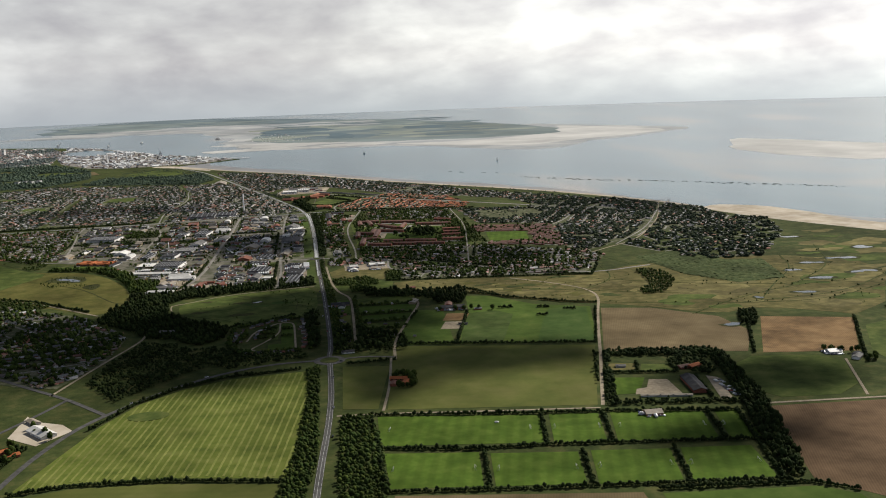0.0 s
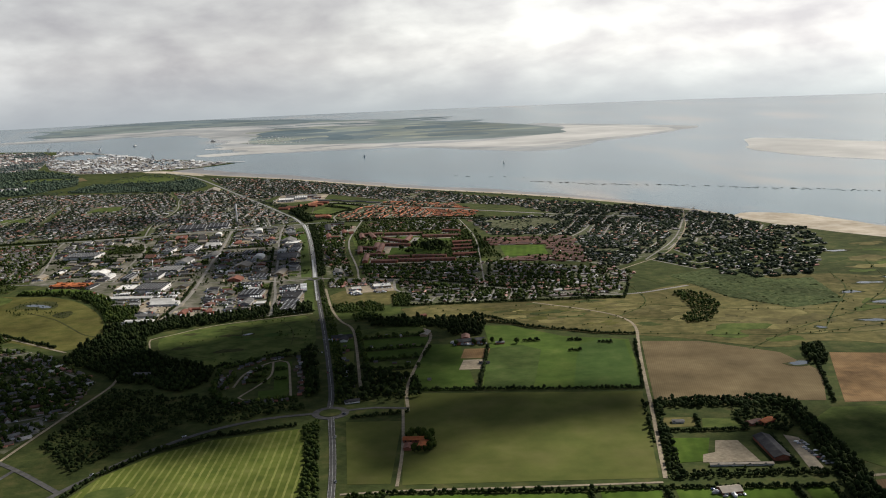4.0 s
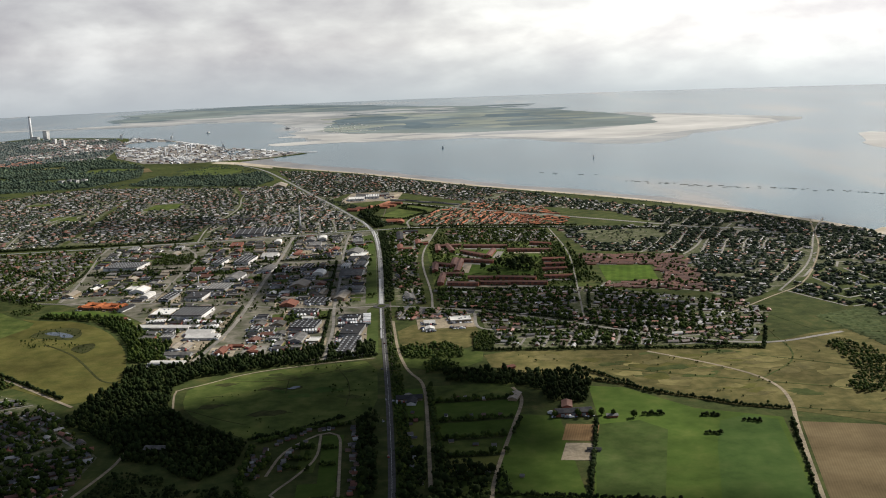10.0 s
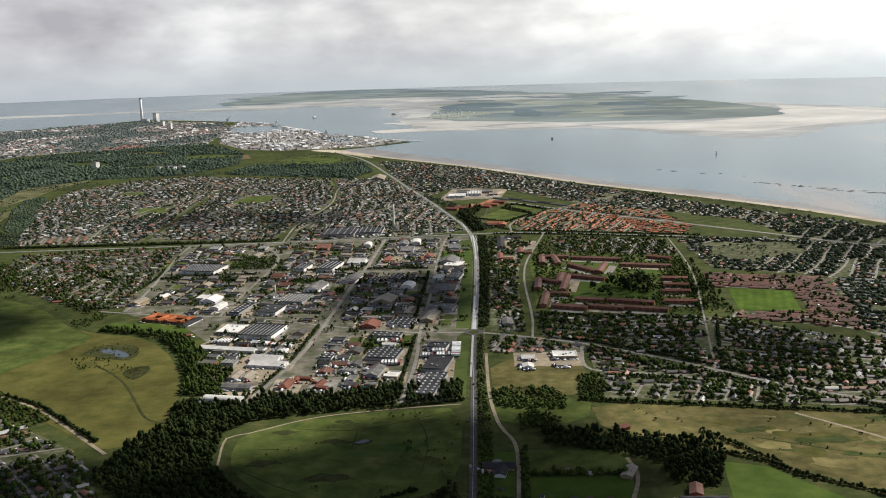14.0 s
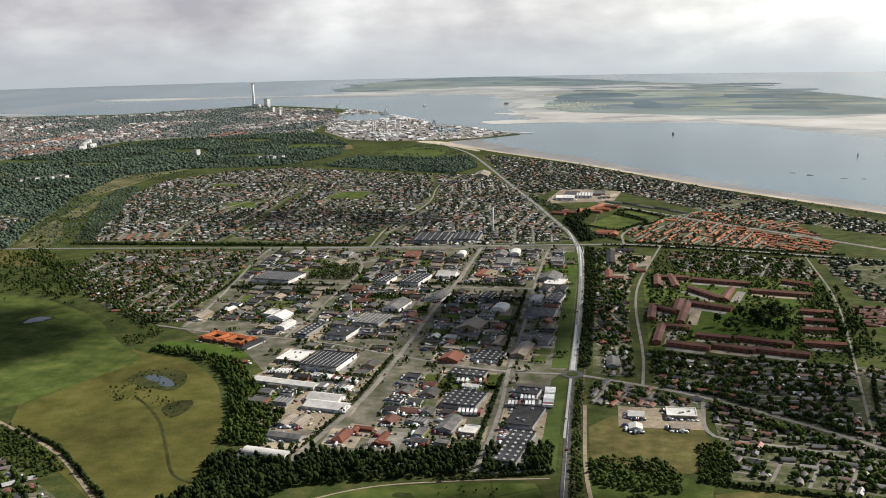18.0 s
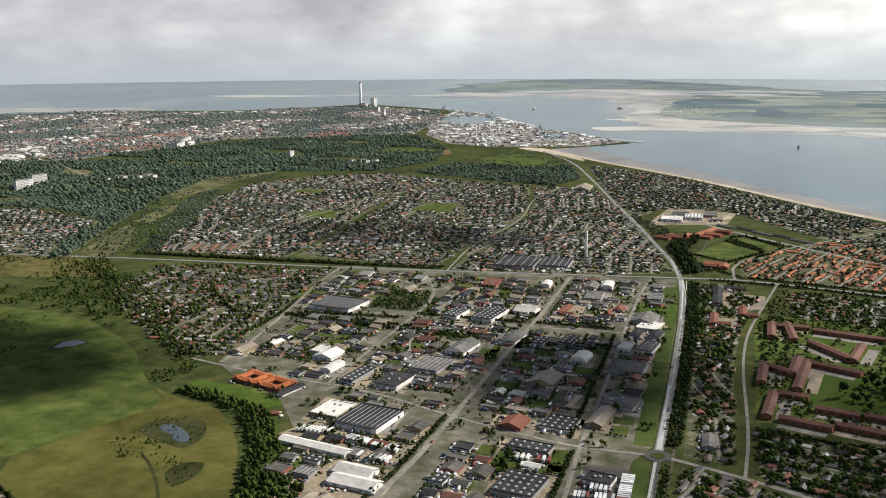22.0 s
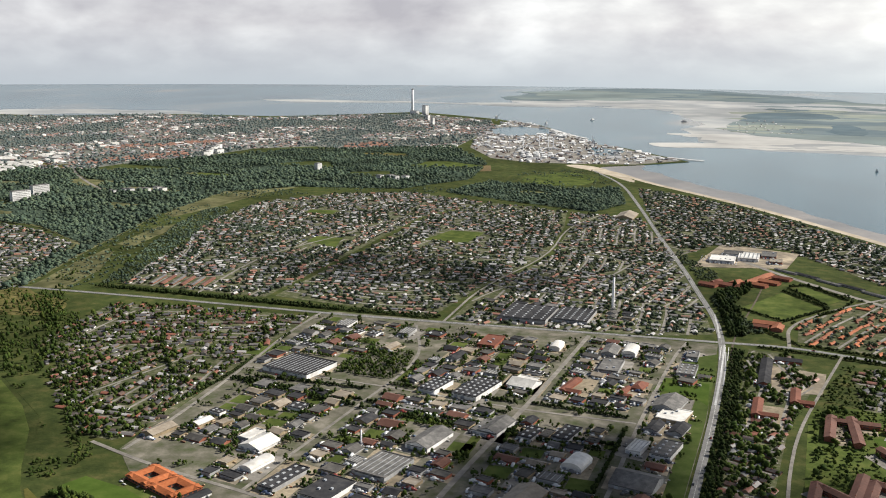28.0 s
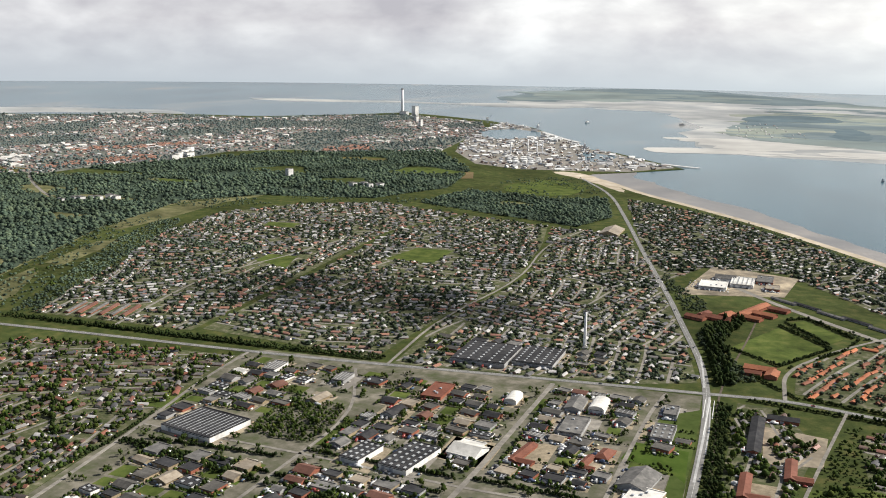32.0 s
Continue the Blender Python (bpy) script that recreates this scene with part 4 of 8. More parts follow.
road("railway", [(4, 160), (5.5, 300), (6.5, 420), (4, 520), (-2, 600), (6, 690), (10, 770)], 1.0, 0.13, BALLAST, "single railway track on brown ballast", "railway", keep=False)
road("railway", [(-20, 830), (20, 775), (90, 700), (200, 600), (330, 470)], 4.5, 0.13, STREET, "broad grey railway land", "railway")
road("road_side", [(-690, 930), (-737, 964), (-823, 1038), (-912, 1140), (-945, 1184)], 3.5, 0.14, STREET, "pale road through woods to the town")
road("road_side", [(-160, 571), (-166, 660), (-150, 780), (-165, 900), (-150, 985)], 1.5, 0.14, STREET, "grey road through the suburb")


# painted lines
for k, (line, half) in enumerate(list(ROADS)[:4]):
    for off, wide in ((-half * 0.86, 0.04), (0.0, 0.06), (half * 0.86, 0.04)) if k == 0 else ((0.0, 0.07),):
        d = np.gradient(line, axis=0)
        n = np.stack([-d[:, 1], d[:, 0]], 1) / np.linalg.norm(d, axis=1)[:, None]
        v, f = ribbon(line + n * off, wide, 0.185, 0.03)
        tagged(new("road_line", mesh_of("road_line", v, f, PAINT)), "white painted line on the grey road", "road marking", kind="structure")
for x, y0, y1 in ((-0.9, 560, 584), (-4.8, 560, 584), (-2.6, 540, 584)):
    v, f = ribbon([(x, y0), (x - 1.2, y1)], 0.35, 0.19, 0.03)
    tagged(new("road_line", mesh_of("road_line", v, f, PAINT)), "white painted lane mark at the crossing", "road marking", kind="structure")


# pale strips laid on the road where its surface glares in the sun
for x, y0, y1, wide in ((-0.55, 226, 294, 1.0), (-0.55, 306, 380, 1.1), (0.55, 306, 340, 0.8)):
    v, f = ribbon([(x, y0), (x, (y0 + y1) / 2), (x, y1)], wide, 0.187, 0.03)
    tagged(new("road_lane", mesh_of("road_lane", v, f, ROADGLARE)), "pale lane of the grey road with painted sun glare", "road lane", kind="structure")
for x0, y0, x1, y1, wide in ((-0.9, 492, -4.6, 588, 1.0), (0.3, 520, -3.0, 575, 0.6), (-8.4, 600, -15.4, 650, 0.9)):
    v, f = ribbon([(x0, y0), ((x0 + x1) / 2 + 0.5, (y0 + y1) / 2), (x1, y1)], wide, 0.187, 0.03)
    tagged(new("road_lane", mesh_of("road_lane", v, f, ROADGLARE)), "pale lane of the grey road with painted sun glare", "road lane", kind="structure")


def roundabout(x, y, r, inner):
    disc("roundabout", r, 0.17, ASPHALT, "grey roundabout carriageway", "roundabout", x, y, 40)
    disc("roundabout_island", inner, 0.32, GROUND, "round green roundabout island", "roundabout", x, y, 32)
    ROADS.append((np.array([(x - 1, y), (x + 1, y)], float), r))


roundabout(0, 0, 8.0, 4.8)
roundabout(0, 300, 5.2, 2.6)


# ---- houses ----
HV = np.array([(-.5, -.5, 0), (.5, -.5, 0), (.5, .5, 0), (-.5, .5, 0), (-.5, -.5, 1), (.5, -.5, 1), (.5, .5, 1), (-.5, .5, 1), (-.5, 0, 1.95), (.5, 0, 1.95),
               (-.56, -.6, .88), (.56, -.6, .88), (.56, .6, .88), (-.56, .6, .88), (-.56, 0, 2.05), (.56, 0, 2.05)])
HT = np.array([(0, 1, 5), (0, 5, 4), (1, 2, 6), (1, 6, 5), (2, 3, 7), (2, 7, 6), (3, 0, 4), (3, 4, 7), (5, 6, 9), (7, 4, 8),
               (10, 11, 15), (10, 15, 14), (12, 13, 14), (12, 14, 15)])
HM = np.array([0] * 10 + [1] * 4)


def house_soup(name, rows, label, mats, category="houses"):
    """rows: x, y, length, width, height, turn."""
    r = np.asarray(rows, float)
    if not len(r):
        return
    c, s = np.cos(r[:, 5])[:, None], np.sin(r[:, 5])[:, None]
    x, y = HV[None, :, 0] * r[:, 2:3], HV[None, :, 1] * r[:, 3:4]
    v = np.stack([x * c - y * s + r[:, :1], x * s + y * c + r[:, 1:2], HV[None, :, 2] * r[:, 4:5]], -1).reshape(-1, 3)
    f = (HT[None] + (np.arange(len(r)) * len(HV))[:, None, None]).reshape(-1, 3)
    return tagged(new(name, tri_mesh(name, v, f, mats, np.tile(HM, len(r)))), label, category, kind="stuff")


HOUSE_WALL = mesh_of("wall", HV[:10], [(0, 1, 5, 4), (1, 2, 6, 9, 5), (2, 3, 7, 6), (3, 0, 4, 8, 7)], WALL_ONE)
_rv = np.vstack([HV[10:], HV[10:] - (0, 0, 0.09)])
HOUSE_ROOF = mesh_of("roof", _rv, [(0, 1, 5, 4), (2, 3, 4, 5), (6, 10, 11, 7), (8, 11, 10, 9), (0, 6, 7, 1), (2, 8, 9, 3), (0, 4, 10, 6), (4, 3, 9, 10), (1, 7, 11, 5), (5, 11, 8, 2)], ROOF_ONE)
BOX_F = [(0, 3, 2, 1), (4, 5, 6, 7), (0, 1, 5, 4), (1, 2, 6, 5), (2, 3, 7, 6), (3, 0, 4, 7)]
BOX_V = HV[:8]
CHIMNEY = mesh_of("chimney", BOX_V, BOX_F, BRICK)
MODEL_COUNT = [0]


def house(x, y, l, w, h, turn, label, group):
    t = thing("house", label, "house", Matrix.Translation((x, y, 0.06)) @ Matrix.Rotation(turn, 4, "Z"), group)
    m = Matrix.Diagonal((l, w, h, 1))
    child("wall", HOUSE_WALL, t, m)
    child("roof", HOUSE_ROOF, t, m)
    child("chimney", CHIMNEY, t, Matrix.Translation((l * 0.18, 0, h * 1.8)) @ Matrix.Diagonal((0.35, 0.35, h * 0.5, 1)))
    MODEL_COUNT[0] += 1


SUBURBS = []
# name, outline, turn, street gap, house gap, trees to a house, roofs, near
SUBURBS += [("village", [(-215, 190), (-155, 145), (-112, 78), (-115, 30), (-130, -14), (-150, -6), (-185, 20), (-270, 85)], 40, 12.6, 7.0, 5.0, "mix", 1)]
SUBURBS += [("west_suburb", [(-345, 455), (-362, 535), (-313, 548), (-236, 556), (-231, 500), (-224, 440), (-216, 375), (-222, 362), (-240, 362), (-300, 412)], 8, 12.6, 6.6, 2.2, "mix", 1)]
SUBURBS += [("east_suburb", [(36, 334), (133, 324), (215, 262), (222, 240), (188, 178), (58, 196), (57, 262), (36, 292)], -16, 12.7, 6.4, 3.6, "mix", 1)]
SUBURBS += [("roadside_suburb", [(8, 585), (26, 585), (42, 545), (30, 470), (27, 410), (28, 300), (9, 300)], 90, 12.1, 7.0, 5.3, "mix", 1)]
SUBURBS += [("lane_houses", [(9, 263), (54, 263), (53, 272), (30, 285), (9, 293)], -20, 11.0, 6.0, 4.0, "mix", 0)]
SUBURBS += [("south_suburb", [(-12, 606), (-27, 680), (-50, 770), (-82, 883), (-112, 975), (-180, 985), (-162, 900), (-147, 780), (-163, 660), (-158, 576), (-40, 592)], 78, 12.7, 7.0, 3.0, "mix", 0)]
SUBURBS += [("south_suburb", [(-168, 640), (-153, 780), (-168, 905), (-185, 988), (-274, 1015), (-300, 900), (-290, 760), (-280, 590), (-170, 580)], 12, 13.2, 7.4, 3.3, "mix", 0)]
SUBURBS += [("south_suburb", [(-284, 585), (-295, 760), (-305, 900), (-280, 1015), (-381, 1050), (-450, 1000), (-488, 920), (-472, 807), (-437, 728), (-411, 640), (-391, 580)], 25, 13.2, 7.4, 3.2, "mix", 0)]
SUBURBS += [("coast_suburb", [(-150, 1190), (-66, 1125), (20, 1015), (118, 875), (243, 690), (225, 640), (95, 752), (20, 872), (-36, 870), (-62, 800)], 52, 13.6, 7.8, 5.4, "mix", 0)]
SUBURBS += [("coast_suburb", [(243, 690), (345, 570), (395, 480), (400, 400), (360, 350), (300, 340), (245, 290), (214, 262), (203, 290), (226, 416), (160, 445), (156, 560), (250, 545), (225, 640)], -30, 14.5, 8.6, 10.0, "mix", 0)]
SUBURBS += [("coast_suburb", [(425, 378), (396, 290), (326, 190), (286, 194), (258, 262), (246, 284), (300, 337), (360, 349), (402, 398)], 20, 15.5, 11.0, 13.0, "mix", 0)]
SUBURBS += [("brick_terraces", [(150, 430), (222, 412), (206, 292), (142, 322), (146, 334), (188, 329), (195, 382), (150, 392)], -14, 8, 5.2, 0.8, "red", 0)]
SUBURBS += [("orange_terraces", [(32, 650), (58, 690), (92, 745), (165, 690), (178, 605), (165, 575), (32, 608)], -22, 15, 7.6, 1.3, "orange", 0)]
SUBURBS += [("far_suburb", [(-656, 714), (-632, 724), (-584, 714), (-508, 674), (-480, 596), (-457, 538), (-520, 548), (-700, 560), (-760, 640)], 30, 13.8, 7.5, 3.3, "mix", 0)]
SUBURBS += [("far_suburb", [(60, 510), (146, 492), (146, 548), (70, 575), (58, 560)], -12, 12.1, 6.9, 3.9, "mix", 0)]
HOUSE_LABELS = ["detached brick house with a pitched tile roof among gardens", "single-storey house with a gabled roof beside a street"]


def suburb(name, poly, turn, gap, step, trees, roofs, near):
    poly = np.asarray(poly, float)
    sheet(name + "_ground", poly, 0.06, GARDEN, "gardens, lawns and hedges of a suburb", "gardens")
    lo, hi = poly.min(0), poly.max(0)
    cell = 62.0
    seeds = np.array([(x + rng.uniform(-18, 18), y + rng.uniform(-18, 18)) for x in np.arange(lo[0], hi[0] + cell, cell) for y in np.arange(lo[1], hi[1] + cell, cell)])
    rows, tree_at, sv, sf = [], [], [], []

    def border(pts, k):
        """How far inside their own neighbourhood the points lie."""
        d = np.linalg.norm(pts[:, None] - seeds[None], axis=2)
        own = d[:, k].copy()
        d[:, k] = 1e9
        return (d.min(1) - own) / 2

    for s, c in enumerate(seeds):
        a = radians(turn + rng.choice([0, 0, 90, 90, 18, -20, 70]))
        u, w = np.array([math.cos(a), math.sin(a)]), np.array([-math.sin(a), math.cos(a)])
        reach, bent = cell * 1.1, rng.uniform(0.5, 3.0)
        gaps, lots = gap * rng.uniform(0.92, 1.15), step * rng.uniform(0.9, 1.2)
        green, small = rng.uniform(0.8, 1.7), rng.uniform(0.85, 1.1)
        if not near and rng.random() < 0.004 and roofs == "mix":
            p = c + rng.normal(0, 14, (60, 2))
            p = p[inside(poly, p) & clear_of_roads(p, 0.8) & clear_of_things(p, 1.0)]
            tree_at.append(p)
            continue
        for k in np.arange(-reach, reach, gaps):
            xs = np.arange(-reach, reach, 2.2)
            line = c + xs[:, None] * u + (k + bent * np.sin(xs / 23 + s))[:, None] * w
            ok = inside(poly, line)
            if not ok.any():
                continue
            ok[ok] = border(line[ok], s) > -1.5
            if ok.any():
                ok[ok] = clear_of_roads(line[ok], 0.3)
            start = None
            for i in range(len(xs) + 1):
                if i < len(xs) and ok[i]:
                    start = i if start is None else start
                elif start is not None:
                    if i - start > 3:
                        v, f = ribbon(line[start:i], 1.6 if not near else 1.25, 0.115)
                        base = sum(len(q) for q in sv)
                        sv.append(v)
                        sf += [tuple(j + base for j in q) for q in f]
                    start = None
            for side in (-1, 1):
                at = np.arange(-reach, reach, lots) + rng.uniform(-1, 1)
                p = c + at[:, None] * u + (k + bent * np.sin(at / 23 + s) + side * (gaps * 0.26))[:, None] * w + rng.normal(0, 0.45, (len(at), 2))
                p = p[inside(poly, p)]
                p = p[border(p, s) > 1.2] if len(p) else p
                p = p[clear_of_roads(p, 2.0) & clear_of_things(p, 2.5) & (rng.random(len(p)) > 0.1)] if len(p) else p
                for q in p:
                    across = rng.random() < (0.3 if roofs == "mix" else 0.05)
                    rows.append((q[0], q[1], rng.uniform(3.4, 5.6) * small * {"orange": 1.5, "red": 1.3, "mix": 1}[roofs], rng.uniform(1.8, 2.6), rng.uniform(0.52, 0.76), a + (math.pi / 2 if across else 0) + rng.normal(0, 0.06)))
                    n = rng.poisson(trees * (3.3 if near else 3.1) * green)
                    ang, out = rng.random(n) * 6.283, rng.uniform(2.0, 4.4, n)
                    at_tree = q + np.c_[np.cos(ang), np.sin(ang)] * out[:, None]
                    along_u = (at_tree - c) @ u
                    tree_at.append(at_tree[np.abs((at_tree - c) @ w - k - bent * np.sin(along_u / 23 + s)) > (1.9 if not near else 1.4)])
    if sv:
        tagged(new("side_streets", mesh_of("side_streets", np.vstack(sv), sf, STREET)), "narrow pale grey residential streets", "street", kind="structure")
    rows = np.array(rows)
    if near:
        pick = [i for i, r in enumerate(rows) if MODEL_COUNT[0] + i < 90 * near + MODEL_COUNT[0] and i % 2 == 0][:90]
        for i in pick:
            if MODEL_COUNT[0] < 290:
                house(*rows[i], HOUSE_LABELS[i % 4 // 2], "houses of the suburb")
        rows = np.delete(rows, pick, 0)
    # far suburbs take the roof, wall and leaf colours with painted haze
    far = poly[:, 1].mean() > 560 or poly[:, 0].mean() > 230
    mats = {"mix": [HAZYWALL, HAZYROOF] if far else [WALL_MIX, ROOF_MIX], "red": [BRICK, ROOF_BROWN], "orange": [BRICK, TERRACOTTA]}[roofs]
    house_soup("suburb_houses", rows, {"mix": "many small houses with red, grey and dark roofs", "red": "rows of brick houses with brown-red roofs", "orange": "rows of brick terraces with orange roofs"}[roofs], mats)
    pts = np.vstack(tree_at + [np.zeros((0, 2))])
    pts = pts[inside(poly, pts) & clear_of_roads(pts, 0.8) & clear_of_things(pts, 0.5)]
    if len(rows):
        spots = np.repeat(rows[:, :2], 2, 0) + rng.normal(0, 2.4, (2 * len(rows), 2))
        spots = spots[inside(poly, spots)]
        n = len(spots)
        car_soup("parked_vehicles", np.c_[spots, np.full(n, 1.7), np.full(n, 0.75), np.full(n, 0.6), rng.random(n) * 3.14][rng.random(n) < 0.42], "cars parked before suburban houses")
        sheds = np.c_[rows[:, :2] + rng.normal(0, 2.6, (len(rows), 2)), rng.uniform(1.3, 2.4, len(rows)), rng.uniform(1.0, 1.6, len(rows)), rng.uniform(0.4, 0.55, len(rows)), rows[:, 5]]
        house_soup("garden_sheds", sheds[inside(poly, sheds[:, :2])], "small sheds and garages in gardens", mats, "sheds")
    grow("garden_trees", pts, 1.85 if far else 1.6, HAZYSUBWOOD if far else LEAF, "dense garden trees and shrubs between houses", "trees", templates=FAR_CROWNS if far else BUSHES, lift=0.1)


# ---- works halls, farms and brick blocks ----
UNITS = {}


def unit_box(name, mat):
    if (name, mat.name) not in UNITS:
        UNITS[name, mat.name] = mesh_of(name, BOX_V, BOX_F, mat)
    return UNITS[name, mat.name]


def slab_at(x, y, z, l, w, h, turn=0.0):
    return Matrix.Translation((x, y, z)) @ Matrix.Rotation(turn, 4, "Z") @ Matrix.Diagonal((l, w, h, 1))


def roof_mesh(style, l, w, h, mat):
    """The roof alone, in metres, on walls of height h, its ridge along x."""
    a, b = l / 2, w / 2
    if style == "gable":
        o, rise = 0.25, 0.17 * w
        p = [(-a - o, -b - o, h - 0.08), (a + o, -b - o, h - 0.08), (a + o, b + o, h - 0.08), (-a - o, b + o, h - 0.08), (-a - o, 0, h + rise), (a + o, 0, h + rise)]
        v = p + [(x, y, z - 0.18) for x, y, z in p]
        f = [(0, 1, 5, 4), (2, 3, 4, 5), (6, 10, 11, 7), (8, 11, 10, 9), (0, 6, 7, 1), (2, 8, 9, 3), (0, 4, 10, 6), (4, 3, 9, 10), (1, 7, 11, 5), (5, 11, 8, 2)]
    elif style == "hip":
        o, rise = 0.35, 0.26 * w
        v = [(-a - o, -b - o, h), (a + o, -b - o, h), (a + o, b + o, h), (-a - o, b + o, h), (-a + b * 0.9, 0, h + rise), (a - b * 0.9, 0, h + rise),
             (-a - o, -b - o, h - 0.2), (a + o, -b - o, h - 0.2), (a + o, b + o, h - 0.2), (-a - o, b + o, h - 0.2)]
        f = [(0, 1, 5, 4), (2, 3, 4, 5), (1, 2, 5), (3, 0, 4), (0, 6, 7, 1), (1, 7, 8, 2), (2, 8, 9, 3), (3, 9, 6, 0), (9, 8, 7, 6)]
    elif style == "arch":
        n, v, f = 9, [], []
        for k in range(n):
            t = math.pi * k / (n - 1)
            for x in (-a - 0.15, a + 0.15):
                v.append((x, -(b + 0.15) * math.cos(t), h - 0.1 + 0.24 * w * math.sin(t)))
        f = [(2 * k, 2 * k + 1, 2 * k + 3, 2 * k + 2) for k in range(n - 1)] + [tuple(range(0, 2 * n, 2))[::-1], tuple(range(1, 2 * n, 2)), (0, 2 * n - 2, 2 * n - 1, 1)]
    else:
        i = 0.35
        v = [(sx * (a + 0.08), sy * (b + 0.08), h - 0.05) for sx, sy in ((-1, -1), (1, -1), (1, 1), (-1, 1))]
        v += [(sx * (a + 0.08), sy * (b + 0.08), h + 0.3) for sx, sy in ((-1, -1), (1, -1), (1, 1), (-1, 1))]
        v += [(sx * (a - i), sy * (b - i), h + 0.3) for sx, sy in ((-1, -1), (1, -1), (1, 1), (-1, 1))]
        v += [(sx * (a - i), sy * (b - i), h + 0.06) for sx, sy in ((-1, -1), (1, -1), (1, 1), (-1, 1))]
        f = []
        for k in range(4):
            m = (k + 1) % 4
            f += [(k, m, 4 + m, 4 + k), (4 + k, 4 + m, 8 + m, 8 + k), (8 + k, 8 + m, 12 + m, 12 + k)]
        f.append((12, 13, 14, 15))
    return mesh_of("roof", v, f, mat)


def wall_mesh(style, l, w, h, mat):
    a, b = l / 2, w / 2
    v = [(-a, -b, -0.1), (a, -b, -0.1), (a, b, -0.1), (-a, b, -0.1), (-a, -b, h - 0.06), (a, -b, h - 0.06), (a, b, h - 0.06), (-a, b, h - 0.06)]
    if style == "gable":
        v += [(-a, 0, h + 0.15 * w), (a, 0, h + 0.15 * w)]
        return mesh_of("wall", v, [(0, 1, 5, 4), (1, 2, 6, 9, 5), (2, 3, 7, 6), (3, 0, 4, 8, 7)], mat)
    return mesh_of("wall", v, BOX_F, mat)


WINDOW = surface("window_glass", [(0.03, 0.035, 0.04), (0.06, 0.065, 0.07)], 0.8, rough=0.12, big=0.2, spec=0.6)
ROOF_NAMES = {"PALEROOF": "a pale sheet roof", "pale_sheet_roof": "a pale sheet roof", "fibre_cement_roof": "a grey corrugated roof", "tan_sheet_roof": "a tan sheet roof", "bitumen_roof": "a black felt roof", "weathered_felt_roof": "a weathered brown-grey roof",
              "orange_roof_tiles": "an orange tile roof", "red_roof_tiles": "a red tile roof", "brown_roof_tiles": "a brown tile roof", "terrace_roof_tiles": "a terracotta tile roof"}
WALL_NAMES = {"white_cladding": "white-clad", "grey_cladding": "grey-clad", "red_brick_wall": "red-brick", "yellow_brick_wall": "yellow-brick"}
SHAPES = {"gable": "gabled", "hip": "hipped", "arch": "barrel-roofed", "saw": "saw-roofed", "flat": "flat-roofed", "dots": "flat-roofed"}


def hall(x, y, l, d, h, roof, wall, style, name="warehouse", category="warehouse", turn=0.0, yard=True, place="on paved ground"):
    h *= 0.56
    label = f"{WALL_NAMES[wall.name]} {SHAPES[style]} {category} with {ROOF_NAMES[roof.name]} {place}"
    t = thing(name, label, category, Matrix.Translation((x, y, 0.12)) @ Matrix.Rotation(turn, 4, "Z"), "works buildings" if name == "warehouse" else "")
    inner = Matrix.Identity(4)
    a, b = l, d
    if style in ("gable", "hip", "arch") and d > l:
        inner, a, b = Matrix.Rotation(math.pi / 2, 4, "Z"), d, l
    if style == "hip" and b > 5.0:
        # two narrow wings in an L
        deep = min(4.2, b * 0.45)
        for m, ll in ((inner @ Matrix.Translation((0, b / 2 - deep / 2, 0)), a), (inner @ Matrix.Translation((-a / 2 + deep / 2, -deep * 0.42, 0)) @ Matrix.Rotation(math.pi / 2, 4, "Z"), b - deep * 0.6)):
            child("wall", wall_mesh("gable", ll, deep, h, wall), t, m)
            child("roof", roof_mesh("gable", ll, deep, h, roof), t, m)
    else:
        child("wall", wall_mesh(style, a, b, h, wall), t, inner)
        child("roof", roof_mesh(style, a, b, h, roof), t, inner)
    if style == "saw":
        n = int(min(14, max(4, l / 2.1)))
        for k in range(n):
            child("rooflight", unit_box("rooflight", SKYLIGHT), t, slab_at(-l / 2 + (k + 0.5) * l / n, 0, h + 0.05, 0.06 * l / n, d * 0.86, 0.2), "white ridge rooflight" if k == 0 else "")
    elif style == "dots":
        nx, ny = int(min(5, max(2, l / 2.8))), int(min(8, max(2, d / 3.4)))
        for i in range(nx):
            for j in range(ny):
                child("rooflight", unit_box("rooflight", SKYLIGHT), t, slab_at(-l / 2 + (i + 0.5) * l / nx, -d / 2 + (j + 0.5) * d / ny, h + 0.02, min(0.9, l / nx * 0.4), min(1.5, d / ny * 0.5), 0.3))
    elif style == "flat" and l * d > 60:
        for k in range(3):
            child("roof_vent", unit_box("roof_vent", GATE), t, slab_at(rng.uniform(-l / 3, l / 3), rng.uniform(-d / 3, d / 3), h + 0.04, 0.9, 0.9, 0.55))
    if name == "warehouse":
        for k in range(int(min(3, max(1, l / 5)))):
            child("gate", unit_box("gate", GATE), t, slab_at(-l / 2 + (k + 0.6) * l / 3.4, -d / 2 - 0.02, -0.05, 1.5, 0.12, min(1.7, h * 0.7)))
    elif style != "hip":
        for k in range(int(min(4, max(1, l / 2.6)))):
            child("window", unit_box("window", WINDOW), t, slab_at(-l / 2 + (k + 0.5) * l / 4, -d / 2 - 0.02, 0.4, 0.7, 0.1, 0.6))
    if h > 1.6 and name == "warehouse":
        child("window_band", unit_box("window_band", WINDOW), t, slab_at(0, -d / 2 - 0.02, h * 0.74, l * 0.8, 0.1, 0.28))
    BLOCKED.append((x - l / 2, y - d / 2, x + l / 2, y + d / 2))
    return t


